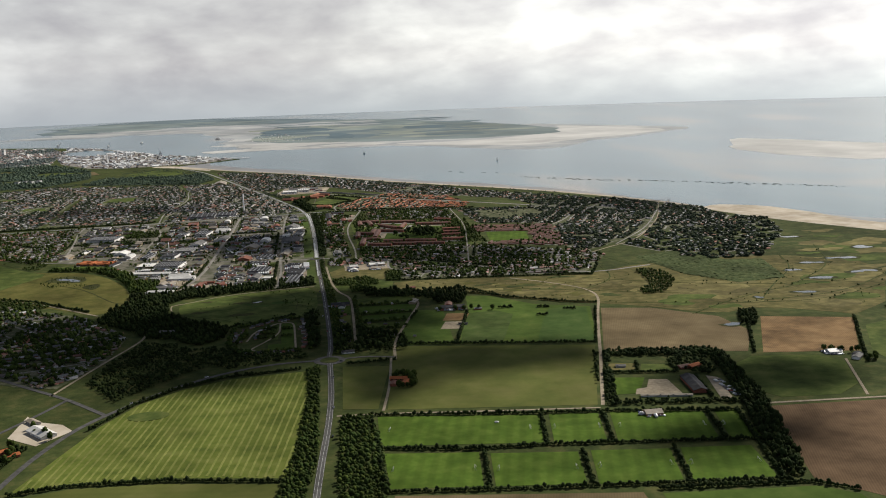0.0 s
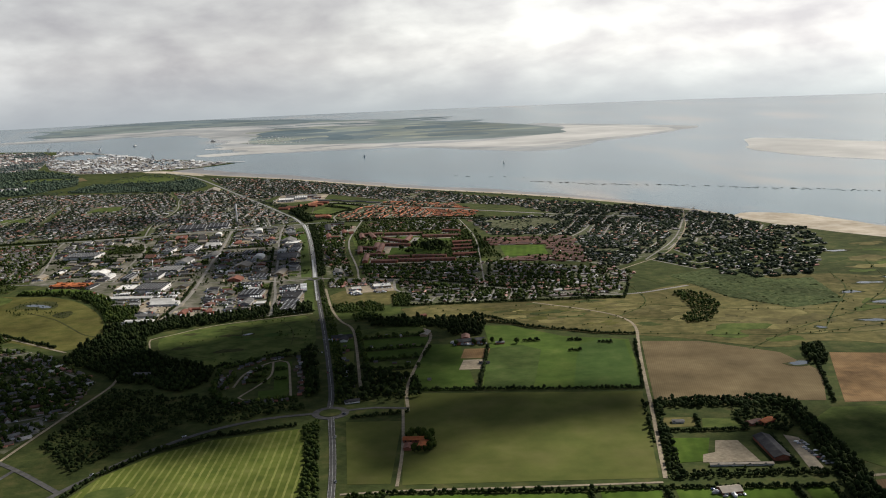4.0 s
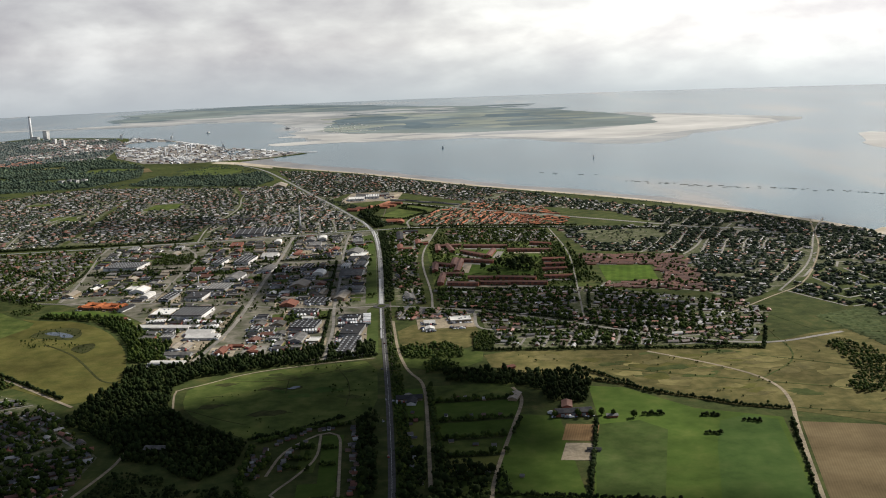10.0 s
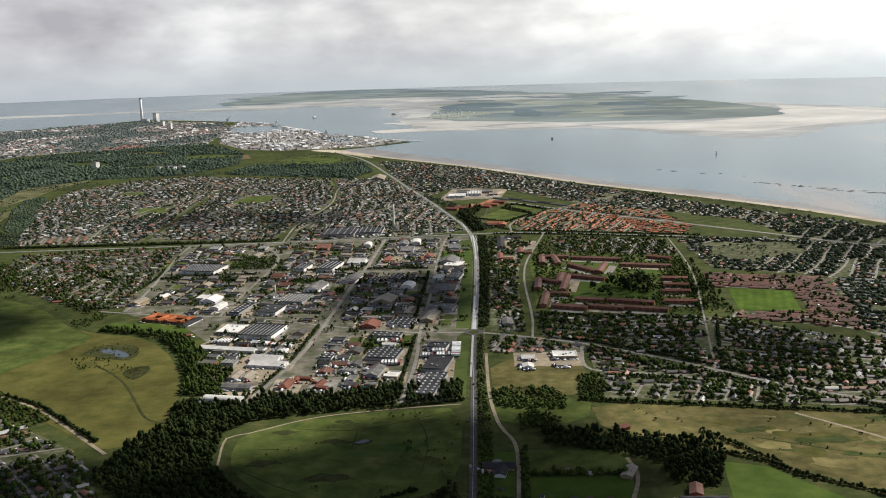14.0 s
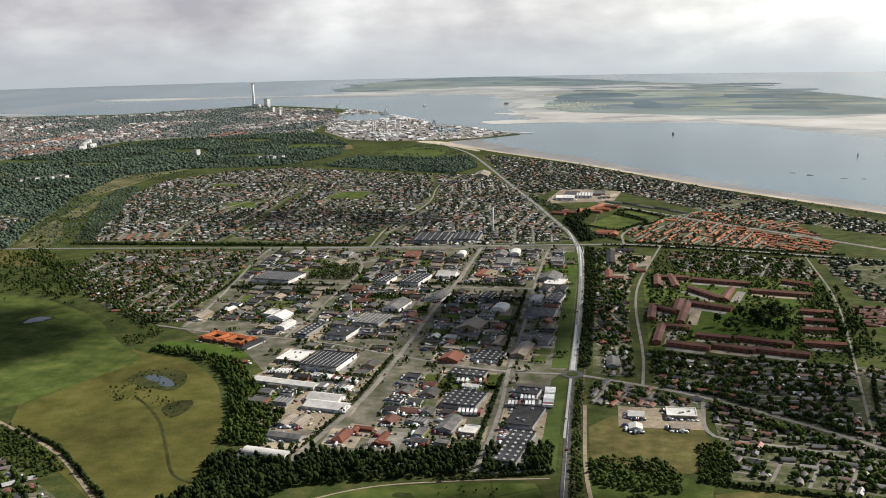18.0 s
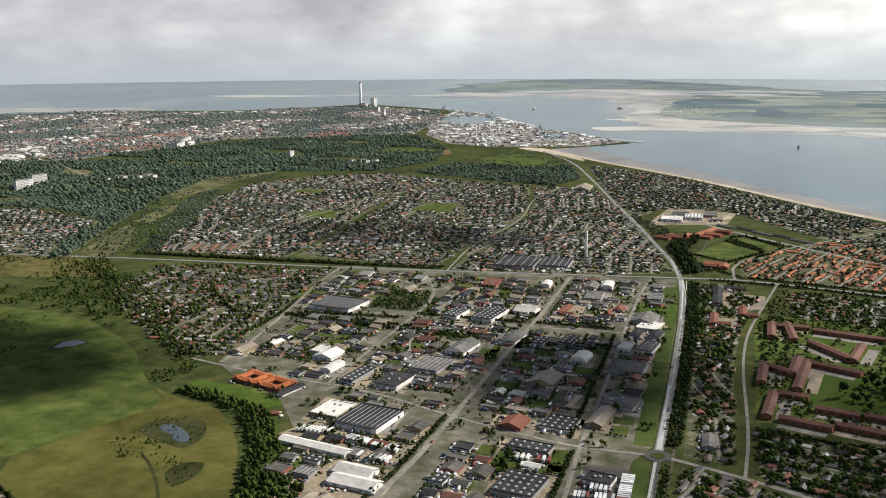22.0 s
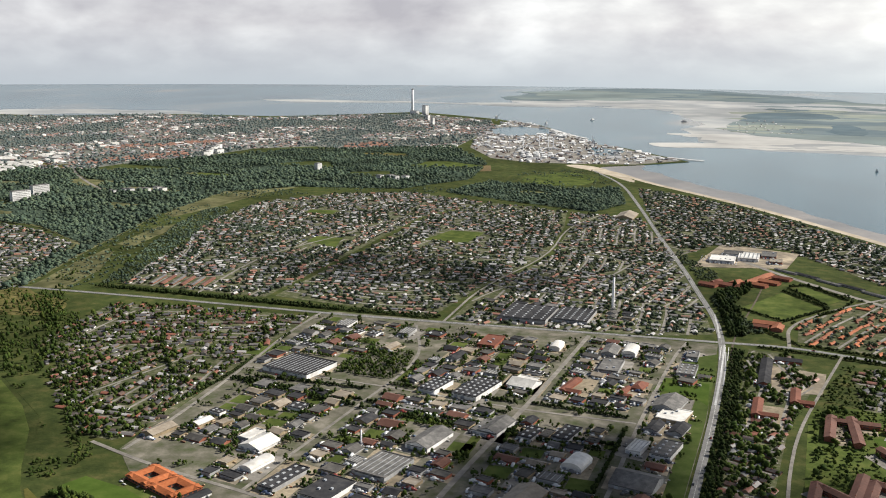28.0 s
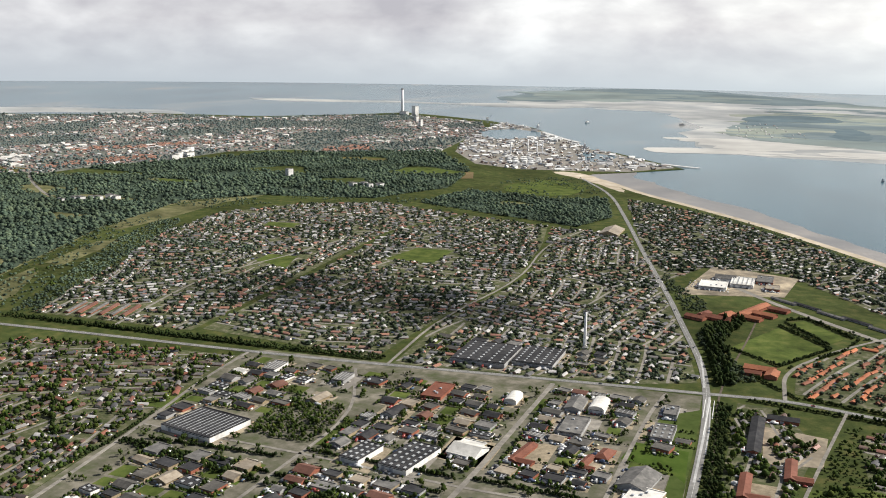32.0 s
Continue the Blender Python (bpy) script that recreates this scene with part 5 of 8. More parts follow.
HALLS = []
HALLS += [(-109, 197, 17.6, 4.4, 2.5, PALEROOF, WHITEWALL, "arch")]
HALLS += [(-107, 214, 13.9, 3.5, 2.5, GREYROOF, GREYWALL, "gable")]
HALLS += [(-112, 230, 3.2, 10.1, 1.8, TANROOF, GREYWALL, "gable")]
HALLS += [(-106, 230, 3.4, 10.1, 1.8, TANROOF, GREYWALL, "gable")]
HALLS += [(-100, 247, 18.0, 8.3, 2.6, PALEROOF, WHITEWALL, "gable")]
HALLS += [(-103, 256, 14.7, 8.7, 2.6, PALEROOF, WHITEWALL, "gable")]
HALLS += [(-116, 304, 20.0, 23.0, 4.0, DARKROOF, WHITEWALL, "saw")]
HALLS += [(-134, 310, 12.5, 16.0, 2.6, PALEROOF, YELLOWWALL, "flat")]
HALLS += [(-85, 217, 3.6, 11.7, 2.0, ROOF_RED, BRICK, "hip")]
HALLS += [(-79, 224, 7.7, 5.5, 2.0, ROOF_RED, BRICK, "hip")]
HALLS += [(-68, 216, 5.7, 10.5, 2.0, ROOF_RED, BRICK, "hip")]
HALLS += [(-140, 354, 6.9, 21.1, 3.0, DARKROOF, GREYWALL, "dots")]
HALLS += [(-121, 351, 12.0, 18.4, 3.5, DARKROOF, WHITEWALL, "flat")]
HALLS += [(-165, 379, 10.7, 12.7, 2.4, PALEROOF, WHITEWALL, "gable")]
HALLS += [(-156, 362, 5.6, 13.2, 2.0, PALEROOF, WHITEWALL, "arch")]
HALLS += [(-111, 377, 14.6, 20.3, 3.0, GREYROOF, GREYWALL, "saw")]
HALLS += [(-196, 469, 27.0, 24.0, 4.0, DARKROOF, WHITEWALL, "saw")]
HALLS += [(-124, 467, 8.6, 17.1, 4.0, DARKROOF, WHITEWALL, "dots")]
HALLS += [(-105, 470, 12.5, 25.1, 4.0, DARKROOF, WHITEWALL, "dots")]
HALLS += [(-44, 260, 15.2, 17.3, 3.2, DARKROOF, GREYWALL, "dots")]
HALLS += [(-47, 294, 16.5, 8.3, 2.4, DARKROOF, GREYWALL, "dots")]
HALLS += [(-18, 272, 10.0, 8.0, 3.0, DARKROOF, WHITEWALL, "flat")]
HALLS += [(-18.5, 213, 9.2, 30.0, 3.2, DARKROOF, GREYWALL, "dots")]
HALLS += [(-16.5, 243, 11.0, 21.0, 3.4, DARKROOF, GREYWALL, "flat")]
HALLS += [(-46, 233, 6.5, 14.6, 2.6, GREYROOF, GREYWALL, "gable")]
HALLS += [(-37, 228, 6.0, 7.8, 2.0, PALEROOF, YELLOWWALL, "flat")]
HALLS += [(-55, 371, 11.5, 15.8, 2.6, TANROOF, YELLOWWALL, "gable")]
HALLS += [(-44, 406, 8.0, 11.4, 2.4, PALEROOF, WHITEWALL, "arch")]
HALLS += [(-20, 398, 16.0, 15.4, 3.0, GREYROOF, GREYWALL, "gable")]
HALLS += [(-25, 331, 6.9, 20.4, 2.6, TANROOF, YELLOWWALL, "gable")]
HALLS += [(-19, 350, 13.8, 12.9, 2.6, GREYROOF, GREYWALL, "flat")]
HALLS += [(-37, 345, 5.7, 15.2, 2.2, TANROOF, YELLOWWALL, "hip")]
HALLS += [(-58, 316, 9.7, 11.1, 2.2, ROOF_RED, BRICK, "gable")]
HALLS += [(-40, 320, 12.6, 14.1, 2.4, DARKROOF, WHITEWALL, "dots")]
HALLS += [(-85, 428, 11.0, 14.1, 2.4, GREYROOF, WHITEWALL, "flat")]
HALLS += [(-87, 486, 12.4, 12.3, 2.4, PALEROOF, WHITEWALL, "gable")]
HALLS += [(-118, 606, 28, 32, 4.2, DARKROOF, GREYWALL, "dots")]
HALLS += [(-92, 612, 21, 28, 3.6, DARKROOF, GREYWALL, "dots")]
HALLS += [(-54, 527, 10.0, 20.0, 3.0, GREYROOF, GREYWALL, "flat")]
HALLS += [(-59, 552, 7.5, 15.0, 2.8, GREYROOF, GREYWALL, "gable")]
HALLS += [(-49, 554, 7.1, 14.1, 3.2, PALEROOF, WHITEWALL, "arch")]
HALLS += [(-18, 534, 8.9, 16.3, 2.8, GREYROOF, GREYWALL, "dots")]
HALLS += [(-18, 559, 5.8, 11.7, 3.4, GREYROOF, GREYWALL, "flat")]
HALLS += [(-64, 492, 9.6, 19.2, 2.0, ROOF_RED, BRICK, "hip")]
HALLS += [(-40, 493, 6.3, 12.5, 2.0, ROOF_RED, BRICK, "hip")]
HALLS += [(-36, 503, 5.0, 9.9, 2.0, ROOF_RED, BRICK, "hip")]
HALLS += [(-20, 484, 11.9, 17.6, 2.6, GREYROOF, GREYWALL, "gable")]
HALLS += [(-16, 470, 11.8, 14.8, 2.6, PALEROOF, YELLOWWALL, "flat")]
HALLS += [(-12, 455, 6.1, 12.3, 2.4, DARKROOF, GREYWALL, "gable")]
HALLS += [(-22, 454, 5.6, 11.2, 2.4, DARKROOF, GREYWALL, "gable")]
HALLS += [(-25, 430, 6.0, 12.1, 2.6, PALEROOF, WHITEWALL, "saw")]
HALLS += [(-14, 431, 8.2, 16.4, 3.4, GREYROOF, WHITEWALL, "dots")]
HALLS += [(-54, 433, 7.4, 14.8, 3.0, DARKROOF, GREYWALL, "dots")]
HALLS += [(-68, 428, 6.1, 12.3, 2.6, DARKROOF, GREYWALL, "dots")]
HALLS += [(-83, 430, 8.7, 17.4, 3.2, GREYROOF, WHITEWALL, "gable")]
HALLS += [(-88, 488, 10.1, 14.3, 2.4, PALEROOF, YELLOWWALL, "flat")]
HALLS += [(-122, 545, 9.7, 19.4, 2.4, ROOF_RED, BRICK, "flat")]
HALLS += [(-87, 549, 5.6, 11.3, 2.6, PALEROOF, WHITEWALL, "arch")]
HALLS += [(-104, 407, 10.2, 20.3, 3.4, GREYROOF, WHITEWALL, "gable")]
HALLS += [(-172, 385, 5.2, 10.4, 2.8, PALEROOF, GREYWALL, "flat")]
HALLS += [(-210, 376, 6.5, 13.1, 2.8, TANROOF, YELLOWWALL, "gable")]
HALLS += [(-199, 390, 4.4, 8.8, 2.4, PALEROOF, YELLOWWALL, "gable")]
HALLS += [(-170, 544, 6.2, 12.4, 3.0, GREYROOF, GREYWALL, "saw")]
HALLS += [(-208, 546, 6.9, 13.8, 3.0, GREYROOF, WHITEWALL, "saw")]
HALLS += [(-168, 516, 5.4, 10.8, 2.4, TANROOF, YELLOWWALL, "gable")]
HALLS += [(-130, 513, 5.7, 11.3, 2.8, DARKROOF, GREYWALL, "gable")]
HALLS += [(20, 494, 10.6, 21.2, 2.6, ROOF_RED, BRICK, "hip")]
HALLS += [(35, 515, 9.6, 19.1, 2.4, ROOF_RED, BRICK, "hip")]
HALLS += [(18, 546, 5.4, 40.0, 2.8, DARKROOF, BRICK, "gable")]
HALLS += [(28, 569, 13.0, 5.4, 2.8, DARKROOF, BRICK, "gable")]
HALLS += [(-24, 812, 18, 20, 3.4, PALEROOF, WHITEWALL, "flat")]
HALLS += [(-6, 828, 15, 24, 3.8, PALEROOF, WHITEWALL, "dots")]
HALLS += [(8, 842, 11, 20, 3.0, GREYROOF, BRICK, "flat")]
HALLS += [(-18, 838, 14, 10, 3.0, GREYROOF, WHITEWALL, "gable")]
HALLS += [(14, 818, 9, 12, 3.4, TANROOF, BRICK, "flat")]
HALLS += [(-126, 981, 16.8, 33.6, 2.6, TANROOF, YELLOWWALL, "gable")]
HALLS += [(27, 252, 6.2, 5.7, 2.0, PALEROOF, WHITEWALL, "gable")]
HALLS += [(45, 255, 11.8, 9.1, 2.4, PALEROOF, YELLOWWALL, "flat")]
HALLS += [(43.5, 241, 7.0, 4.6, 2.0, TANROOF, BRICK, "gable")]
HALLS += [(26.5, 238.5, 5.0, 5.4, 2.0, PALEROOF, WHITEWALL, "gable")]
HALLS += [(18, 317, 5.0, 13.0, 2.2, GREYROOF, GREYWALL, "gable")]
HALLS += [(128.5, -115, 7.0, 2.4, 1.6, TANROOF, BRICK, "gable")]
HALLS += [(78, 93.5, 15, 5.4, 3.2, DARKROOF, BRICK, "gable")]
HALLS += [(244, -53, 6.5, 3.6, 2.0, PALEROOF, WHITEWALL, "gable")]
HALLS += [(11, 124, 11.4, 5.2, 2.2, DARKROOF, YELLOWWALL, "gable")]
YARD_TONES = [YARD, LANE, YARD, LANE, PASTURE, LUSH, STREET]
sheet("works_ground", [(-98, 196), (-112, 206), (-126, 245), (-140, 285), (-162, 317), (-198, 341), (-214, 356), (-236, 560), (-230, 570), (-8, 588), (-2.6, 470), (-2.6, 308), (-9, 292), (-9, 196), (-30, 192), (-60, 194)], 0.065, VERGE, "rough grass and dirt verges of a works area", "works ground")
for k, (x, y, l, d, h, roof, wall, style) in enumerate(HALLS):
    if -230 < x < 0 and 190 < y < 640:
        a, b = max(l, 4.6) / 2 + 2.6 + k % 3, max(d, 5.2) / 2 + 2.4 + k % 4
        sheet("yard", [(max(x - a, -229), y - b + 0.2 * a), (min(x + a, -8), y - b - 0.2 * a), (min(x + a, -8), y + b - 0.2 * a), (max(x - a, -229), y + b + 0.2 * a)], 0.072 + 0.003 * (k % 4), (YARD, LANE, STREET, LANE)[k % 4], "paved yard round a works hall", "yard", thick=0.1)
    hall(x, y, max(l, 4.6), max(d, 5.2), h, roof, wall, style, *(("warehouse", "warehouse") if roof not in (ORANGE, ROOF_RED, ROOF_BROWN) else ("long_house", "house")), turn=-0.18 if -230 < x < 0 and y < 520 else 0.0)

# smaller halls fill the lots between the streets
LOTS = [(-80, 206, -33, 292), (-80, 322, -33, 448), (-76, 464, -32, 570), (-146, 340, -90, 450), (-146, 464, -86, 560), (-208, 366, -154, 450), (-228, 486, -182, 558), (-180, 524, -152, 558), (-226, 452, -212, 486), (-176, 340, -152, 372), (-25, 310, -10, 440), (-26, 464, -10, 560), (-140, 240, -94, 330), (-158, 600, -60, 634)]
STYLES = [(GREYROOF, GREYWALL, "gable"), (DARKROOF, YELLOWWALL, "flat"), (DARKROOF, BRICK, "flat"), (TANROOF, YELLOWWALL, "gable"), (PALEROOF, WHITEWALL, "gable"), (DARKROOF, GREYWALL, "flat"), (MIDROOF, BRICK, "gable"),
          (GREYROOF, GREYWALL, "saw"), (DARKROOF, YELLOWWALL, "gable"), (MIDROOF, YELLOWWALL, "flat"), (DARKROOF, WHITEWALL, "dots"), (TANROOF, YELLOWWALL, "flat"), (MIDROOF, GREYWALL, "gable"), (DARKROOF, BRICK, "gable"),
          (MIDROOF, BRICK, "flat"), (GREYROOF, YELLOWWALL, "flat"), (ROOF_BROWN, BRICK, "gable"), (GREYROOF, GREYWALL, "flat"), (MIDROOF, YELLOWWALL, "gable")]
lot_rng = np.random.default_rng(11)
GREENS, EDGES = [], []
for x0, y0, x1, y1 in LOTS:
    y = y0 + 5
    while y < y1 - 4:
        depth = lot_rng.uniform(8, 12)
        x = x0 + 4
        while x < x1 - 4:
            wide = lot_rng.uniform(7, 12)
            l, d = wide * lot_rng.uniform(0.5, 0.82), depth * lot_rng.uniform(0.4, 0.76)
            c = np.array([[x + wide / 2, y + depth / 2]])
            r = max(l, d) / 2
            corners = c + np.array([(0, 0), (l / 2, d / 2), (-l / 2, d / 2), (l / 2, -d / 2), (-l / 2, -d / 2)])
            if clear_of_things(corners, 1.2).all() and clear_of_roads(corners, 0.9).all():
                if lot_rng.random() < 0.88:
                    roof, wall, style = STYLES[lot_rng.integers(len(STYLES))]
                    hall(c[0, 0], c[0, 1], l, d, lot_rng.uniform(1.5, 2.5), roof, wall, style, turn=lot_rng.normal(-0.17, 0.04))
                    m = YARD_TONES[lot_rng.integers(7)]
                    sheet("yard", [(x + 0.3, y + 0.9), (x + wide - 0.3, y - 0.5), (x + wide - 0.3, y + depth - 1.0), (x + 0.3, y + depth + 0.4)], 0.085 + 0.004 * lot_rng.integers(4), m, "paved yard round a works building", "yard", thick=0.1)
                else:
                    GREENS.append((x + 1, y + 1, x + wide - 1, y + depth - 1))
            if lot_rng.random() < 0.5:
                EDGES.append(((x, y), (x + wide, y)))
            if lot_rng.random() < 0.4:
                EDGES.append(((x, y), (x, y + depth)))
            x += wide
        y += depth
for x0, y0, x1, y1 in GREENS + [(-58, 268, -53, 292), (-38, 276, -31, 296), (-146, 470, -136, 500), (-78, 540, -66, 556), (-100, 530, -90, 540), (-90, 395, -86, 425), (-26, 495, -9, 510), (-150, 262, -134, 276), (-190, 322, -172, 330), (-238, 480, -224, 500)]:
    sheet("lawn", [(x0, y0), (x1, y0), (x1, y1), (x0, y1)], 0.10, PASTURE, "green lawn between works buildings", "lawn", thick=0.1)
for pts, m, text in (([(-146, 282), (-90, 268), (-90, 290), (-140, 296)], LANE, "pale paved lorry yard between halls"), ([(-124, 226), (-94, 222), (-94, 262), (-122, 262)], LANE, "pale paved yard round white halls"), ([(-114, 200), (-98, 200), (-96, 222), (-116, 222)], YARD, "paved yard round sheds"), ([(-135, 505), (-126, 520), (-118, 500), (-122, 492), (-134, 488)], LANE, "bare sandy storage yard"),
                     ([(-25, 252), (-8, 252), (-8, 284), (-25, 284)], ASPHALT, "dark paved yard round a hall"), ([(-26, 192), (-22, 192), (-22, 250), (-26, 250)], YARD, "car park beside a long hall"),
                     ):
    sheet("yard", pts, 0.104, m, text, "yard", thick=0.1)
for pts, m, text in (([(12, 470), (30, 470), (30, 500), (12, 500)], LANE, "pale gravel yard"), ([(22, 520), (44, 524), (46, 556), (20, 560)], YARD, "paved yard behind long houses"), ([(-44, 780), (22, 800), (30, 860), (-30, 880)], YARD, "large car park round a shopping hall"),
                     ([(20, 240), (54, 240), (54, 262), (20, 262)], LANE, "gravel yard of workshops"), ([(133, -83), (138, -82), (143, -71), (151, -73), (150, -94), (130, -90)], LANE, "sandy farmyard"), ([(-133, -53), (-126, -62), (-115, -68), (-109, -77), (-120, -92), (-134, -80)], SAND, "sandy yard of a builder's depot"), ([(170, -72), (174, -76), (168, -106), (163, -105)], YARD, "car park strip behind a barn"), ([(69, 63), (80, 61), (75, 45), (64, 47)], LANE, "pale gravel yard beside a riding arena")):
    sheet("yard", pts, 0.104, m, text, "yard", thick=0.1)

p = np.vstack([along(e, 0.9, 0.25) for e in EDGES])
p = p[clear_of_roads(p, 0.5) & clear_of_things(p, 0.6)]
grow("works_hedges", p, 1.15, LEAF, "hedges and bushes between works lots", "hedge", lift=0, templates=BUSHES)

# red-brick housing round the park
BLOCKS = []
BLOCKS += [((46, 349), (64, 343)), ((67, 347), (85, 341)), ((86, 343), (109, 336)), ((61, 364), (78, 359)), ((81, 360), (104, 352)), ((40, 350), (44, 379)), ((44, 379), (57, 377)), ((39, 392), (41, 418)), ((41, 418), (53, 408)), ((53, 408), (57, 431)), ((54, 387), (61, 427)), ((61, 427), (83, 416)), ((46, 467), (47, 491)), ((47, 488), (65, 488)), ((65, 461), (81, 438)), ((69, 484), (101, 475)), ((101, 458), (132, 450)), ((121, 414), (135, 412)), ((119, 396), (132, 394)), ((115, 379), (130, 378)), ((112, 355), (129, 353)), ((123, 483), (136, 475)), ((55, 492), (57, 464)), ((82, 436), (89, 461))]
sheet("housing_ground", [(36, 345), (134, 326), (148, 490), (60, 512), (38, 500)], 0.055, PASTURE, "grassy ground between brick blocks", "gardens")
for k, ((x1, y1), (x2, y2)) in enumerate(BLOCKS):
    l = math.hypot(x2 - x1, y2 - y1) + 2
    t = thing("apartment_block", "long red-brick apartment block with a brown-red tile roof", "apartments", Matrix.Translation(((x1 + x2) / 2, (y1 + y2) / 2, 0.1)) @ Matrix.Rotation(math.atan2(y2 - y1, x2 - x1), 4, "Z"), "brick blocks round the park")
    w, h = 4.1, 2.0
    body = child("wall", wall_mesh("gable", l, w, h, BRICK), t)
    u, side = np.array([x2 - x1, y2 - y1]) / (l - 2), np.array([y1 - y2, x2 - x1]) / (l - 2)
    q = np.array([(x1, y1), (x2, y2), (x2, y2), (x1, y1)]) + np.array([-3.2, -3.2, -8.5, -8.5])[:, None] * side
    sheet("yard", q, 0.094 + 0.002 * k, (STREET, YARD, STREET)[k % 3], "paved parking strip before a brick block", "yard", thick=0.06)
    child("roof", roof_mesh("gable", l, w, h, ROOF_RED if 16 < k < 22 else ROOF_BROWN), t)
    for j in range(int(l / 4)):
        child("window_band", unit_box("window_band", WINDOW), body, slab_at(-l / 2 + 2.4 + j * 4, -w / 2 - 0.02, 1.35, 2.2, 0.1, 0.38))
        child("window_band", unit_box("window_band", WINDOW), body, slab_at(-l / 2 + 2.4 + j * 4, -w / 2 - 0.02, 0.5, 2.2, 0.1, 0.38))
    for j in range(int(l / 9)):
        child("chimney", CHIMNEY, t, slab_at(-l / 2 + 4 + j * 9, 0, h + 0.35, 0.35, 0.35, 0.5))
    BLOCKED.append((min(x1, x2) - 2, min(y1, y2) - 2, max(x1, x2) + 2, max(y1, y2) + 2))

# farms
for x, y, l, d, h, roof, wall, style, turn, place in (
        (31, -42, 8.0, 3.6, 2.2, ORANGE, BRICK, "gable", -0.2, "among trees"), (34, -48, 7.0, 3.2, 1.8, ORANGE, BRICK, "gable", 1.3, "among trees"), (28, -49, 5.0, 3.0, 1.8, ROOF_RED, BRICK, "gable", 1.35, "among trees"),
        (250, -64, 7.0, 3.5, 2.0, GREYROOF, WHITEWALL, "gable", 0.8, "by a drive"), (-131, -97, 5.5, 3.4, 1.8, ORANGE, BRICK, "gable", 0.5, "beside a country road"), (-126, -102, 5.0, 3.2, 1.8, ORANGE, BRICK, "gable", 0.5, "beside a country road"),
        (12, 119, 7.0, 4.0, 2.2, DARKROOF, WHITEWALL, "gable", 1.4, "beside a pale lane"), (57, 118, 9.0, 4.0, 2.0, TANROOF, YELLOWWALL, "gable", 1.2, "behind a farm copse"), (93, 88, 4.5, 2.6, 1.6, GREYROOF, BRICK, "gable", -0.1, "beside a riding arena"),
        (10, 12, 6.5, 3.2, 1.7, DARKROOF, WHITEWALL, "gable", 0.1, "beside the roundabout"), (60, 160, 6.0, 3.4, 1.9, ROOF_RED, BRICK, "gable", 0.5, "among farm trees"), (165, -58, 6.0, 3.4, 1.8, ROOF_BROWN, BRICK, "gable", 0.3, "inside a tree belt")):
    hall(x, y, l, d, h, roof, wall, style, "farmhouse", "farmhouse", turn, False, place)


for name, x, y, l, d, h, roof, wall, style, turn, place in (
        ("barn", 159, -84.5, 22, 6.2, 2.5, DARKROOF, BRICK, "gable", 1.46, "inside a tree belt"), ("shed", 142, -95.5, 22, 1.5, 1.3, TANROOF, WHITEWALL, "gable", -0.2, "on sand"),
        ("warehouse", -121, -78, 14, 6.5, 2.2, PALEROOF, WHITEWALL, "gable", -0.9, "in a depot"), ("shed", -128, -63, 7, 3.4, 1.8, TANROOF, GREYWALL, "gable", -0.9, "in a depot"),
        ("farmhouse", -90, 82, 9, 4.0, 2.0, GREYROOF, YELLOWWALL, "gable", -0.15, "in a dark wood"), ("warehouse", -126.5, 273, 31, 5.4, 2.6, PALEROOF, WHITEWALL, "gable", -0.22, "beside a lorry yard"),
        ("farmhouse", 77, 102, 8, 4.2, 3.0, ROOF_BROWN, BRICK, "gable", 1.4, "beside a copse"),
        ("shed", 10, 126, 5, 3, 1.8, GREYROOF, GREYWALL, "gable", 1.3, "beside a pale lane"), ("shed", 78, 54, 5.0, 2.0, 1.4, DARKROOF, GREYWALL, "gable", -0.2, "beside a riding arena"), ("shed", 252, -60, 5, 3, 1.8, DARKROOF, GREYWALL, "gable", 0.7, "by a farm drive"),
        ("farmhouse", 137, -49, 4.5, 2.4, 1.4, GREYROOF, WHITEWALL, "gable", -0.2, "inside a tree belt"), ("farmhouse", 170, -58, 7, 3.4, 1.9, ORANGE, BRICK, "gable", 0.5, "among garden trees"), ("farmhouse", -158, 300, 6.0, 3.0, 1.8, ROOF_RED, BRICK, "gable", 0.4, "beside a tree belt")):
    hall(x, y, l, d, h, roof, wall, style, name, name, turn, False, place)


# terraces and long sheds of the far quarters
for k in range(6):
    hall(-374 + 7.0 * k, 598 + 1.2 * k, 2.6, 24, 1.5, ROOF_BROWN if k % 2 else GREYROOF, BRICK, "gable", "terrace_row", "terrace", 0.25, False, "in a row")
for k in range(5):
    hall(22 + 14 * k, 788 - 12.5 * k + (k % 2) * 4, 20, 2.6, 1.8, DARKROOF if k % 2 else GREYROOF, GREYWALL, "gable", "long_shed", "shed", -0.73, False, "on railway land")


# school wings beside the playing field
for x, y, l, d, turn, roof in ((4, 752, 40, 6.5, 1.17, TERRACOTTA), (5, 735, 13, 6, -0.4, TERRACOTTA), (12, 746, 14, 6.5, -0.4, TERRACOTTA), (20, 761, 12, 6, -0.4, ROOF_RED), (-14, 727, 18, 7, -0.4, ROOF_RED), (-9, 736, 10, 7, 1.17, TERRACOTTA), (-26, 724, 12, 6, -0.4, ROOF_RED), (-22, 733, 10, 5, 1.17, ROOF_RED),
                                (15, 637, 15, 7, -0.1, TERRACOTTA), (21, 630, 10, 6, 1.45, TERRACOTTA), (12, 629, 8, 5, -0.1, ROOF_RED)):
    hall(x, y, l, d, 3.0, roof, BRICK, "gable", "school_wing", "school", turn, False, "beside a playing field")


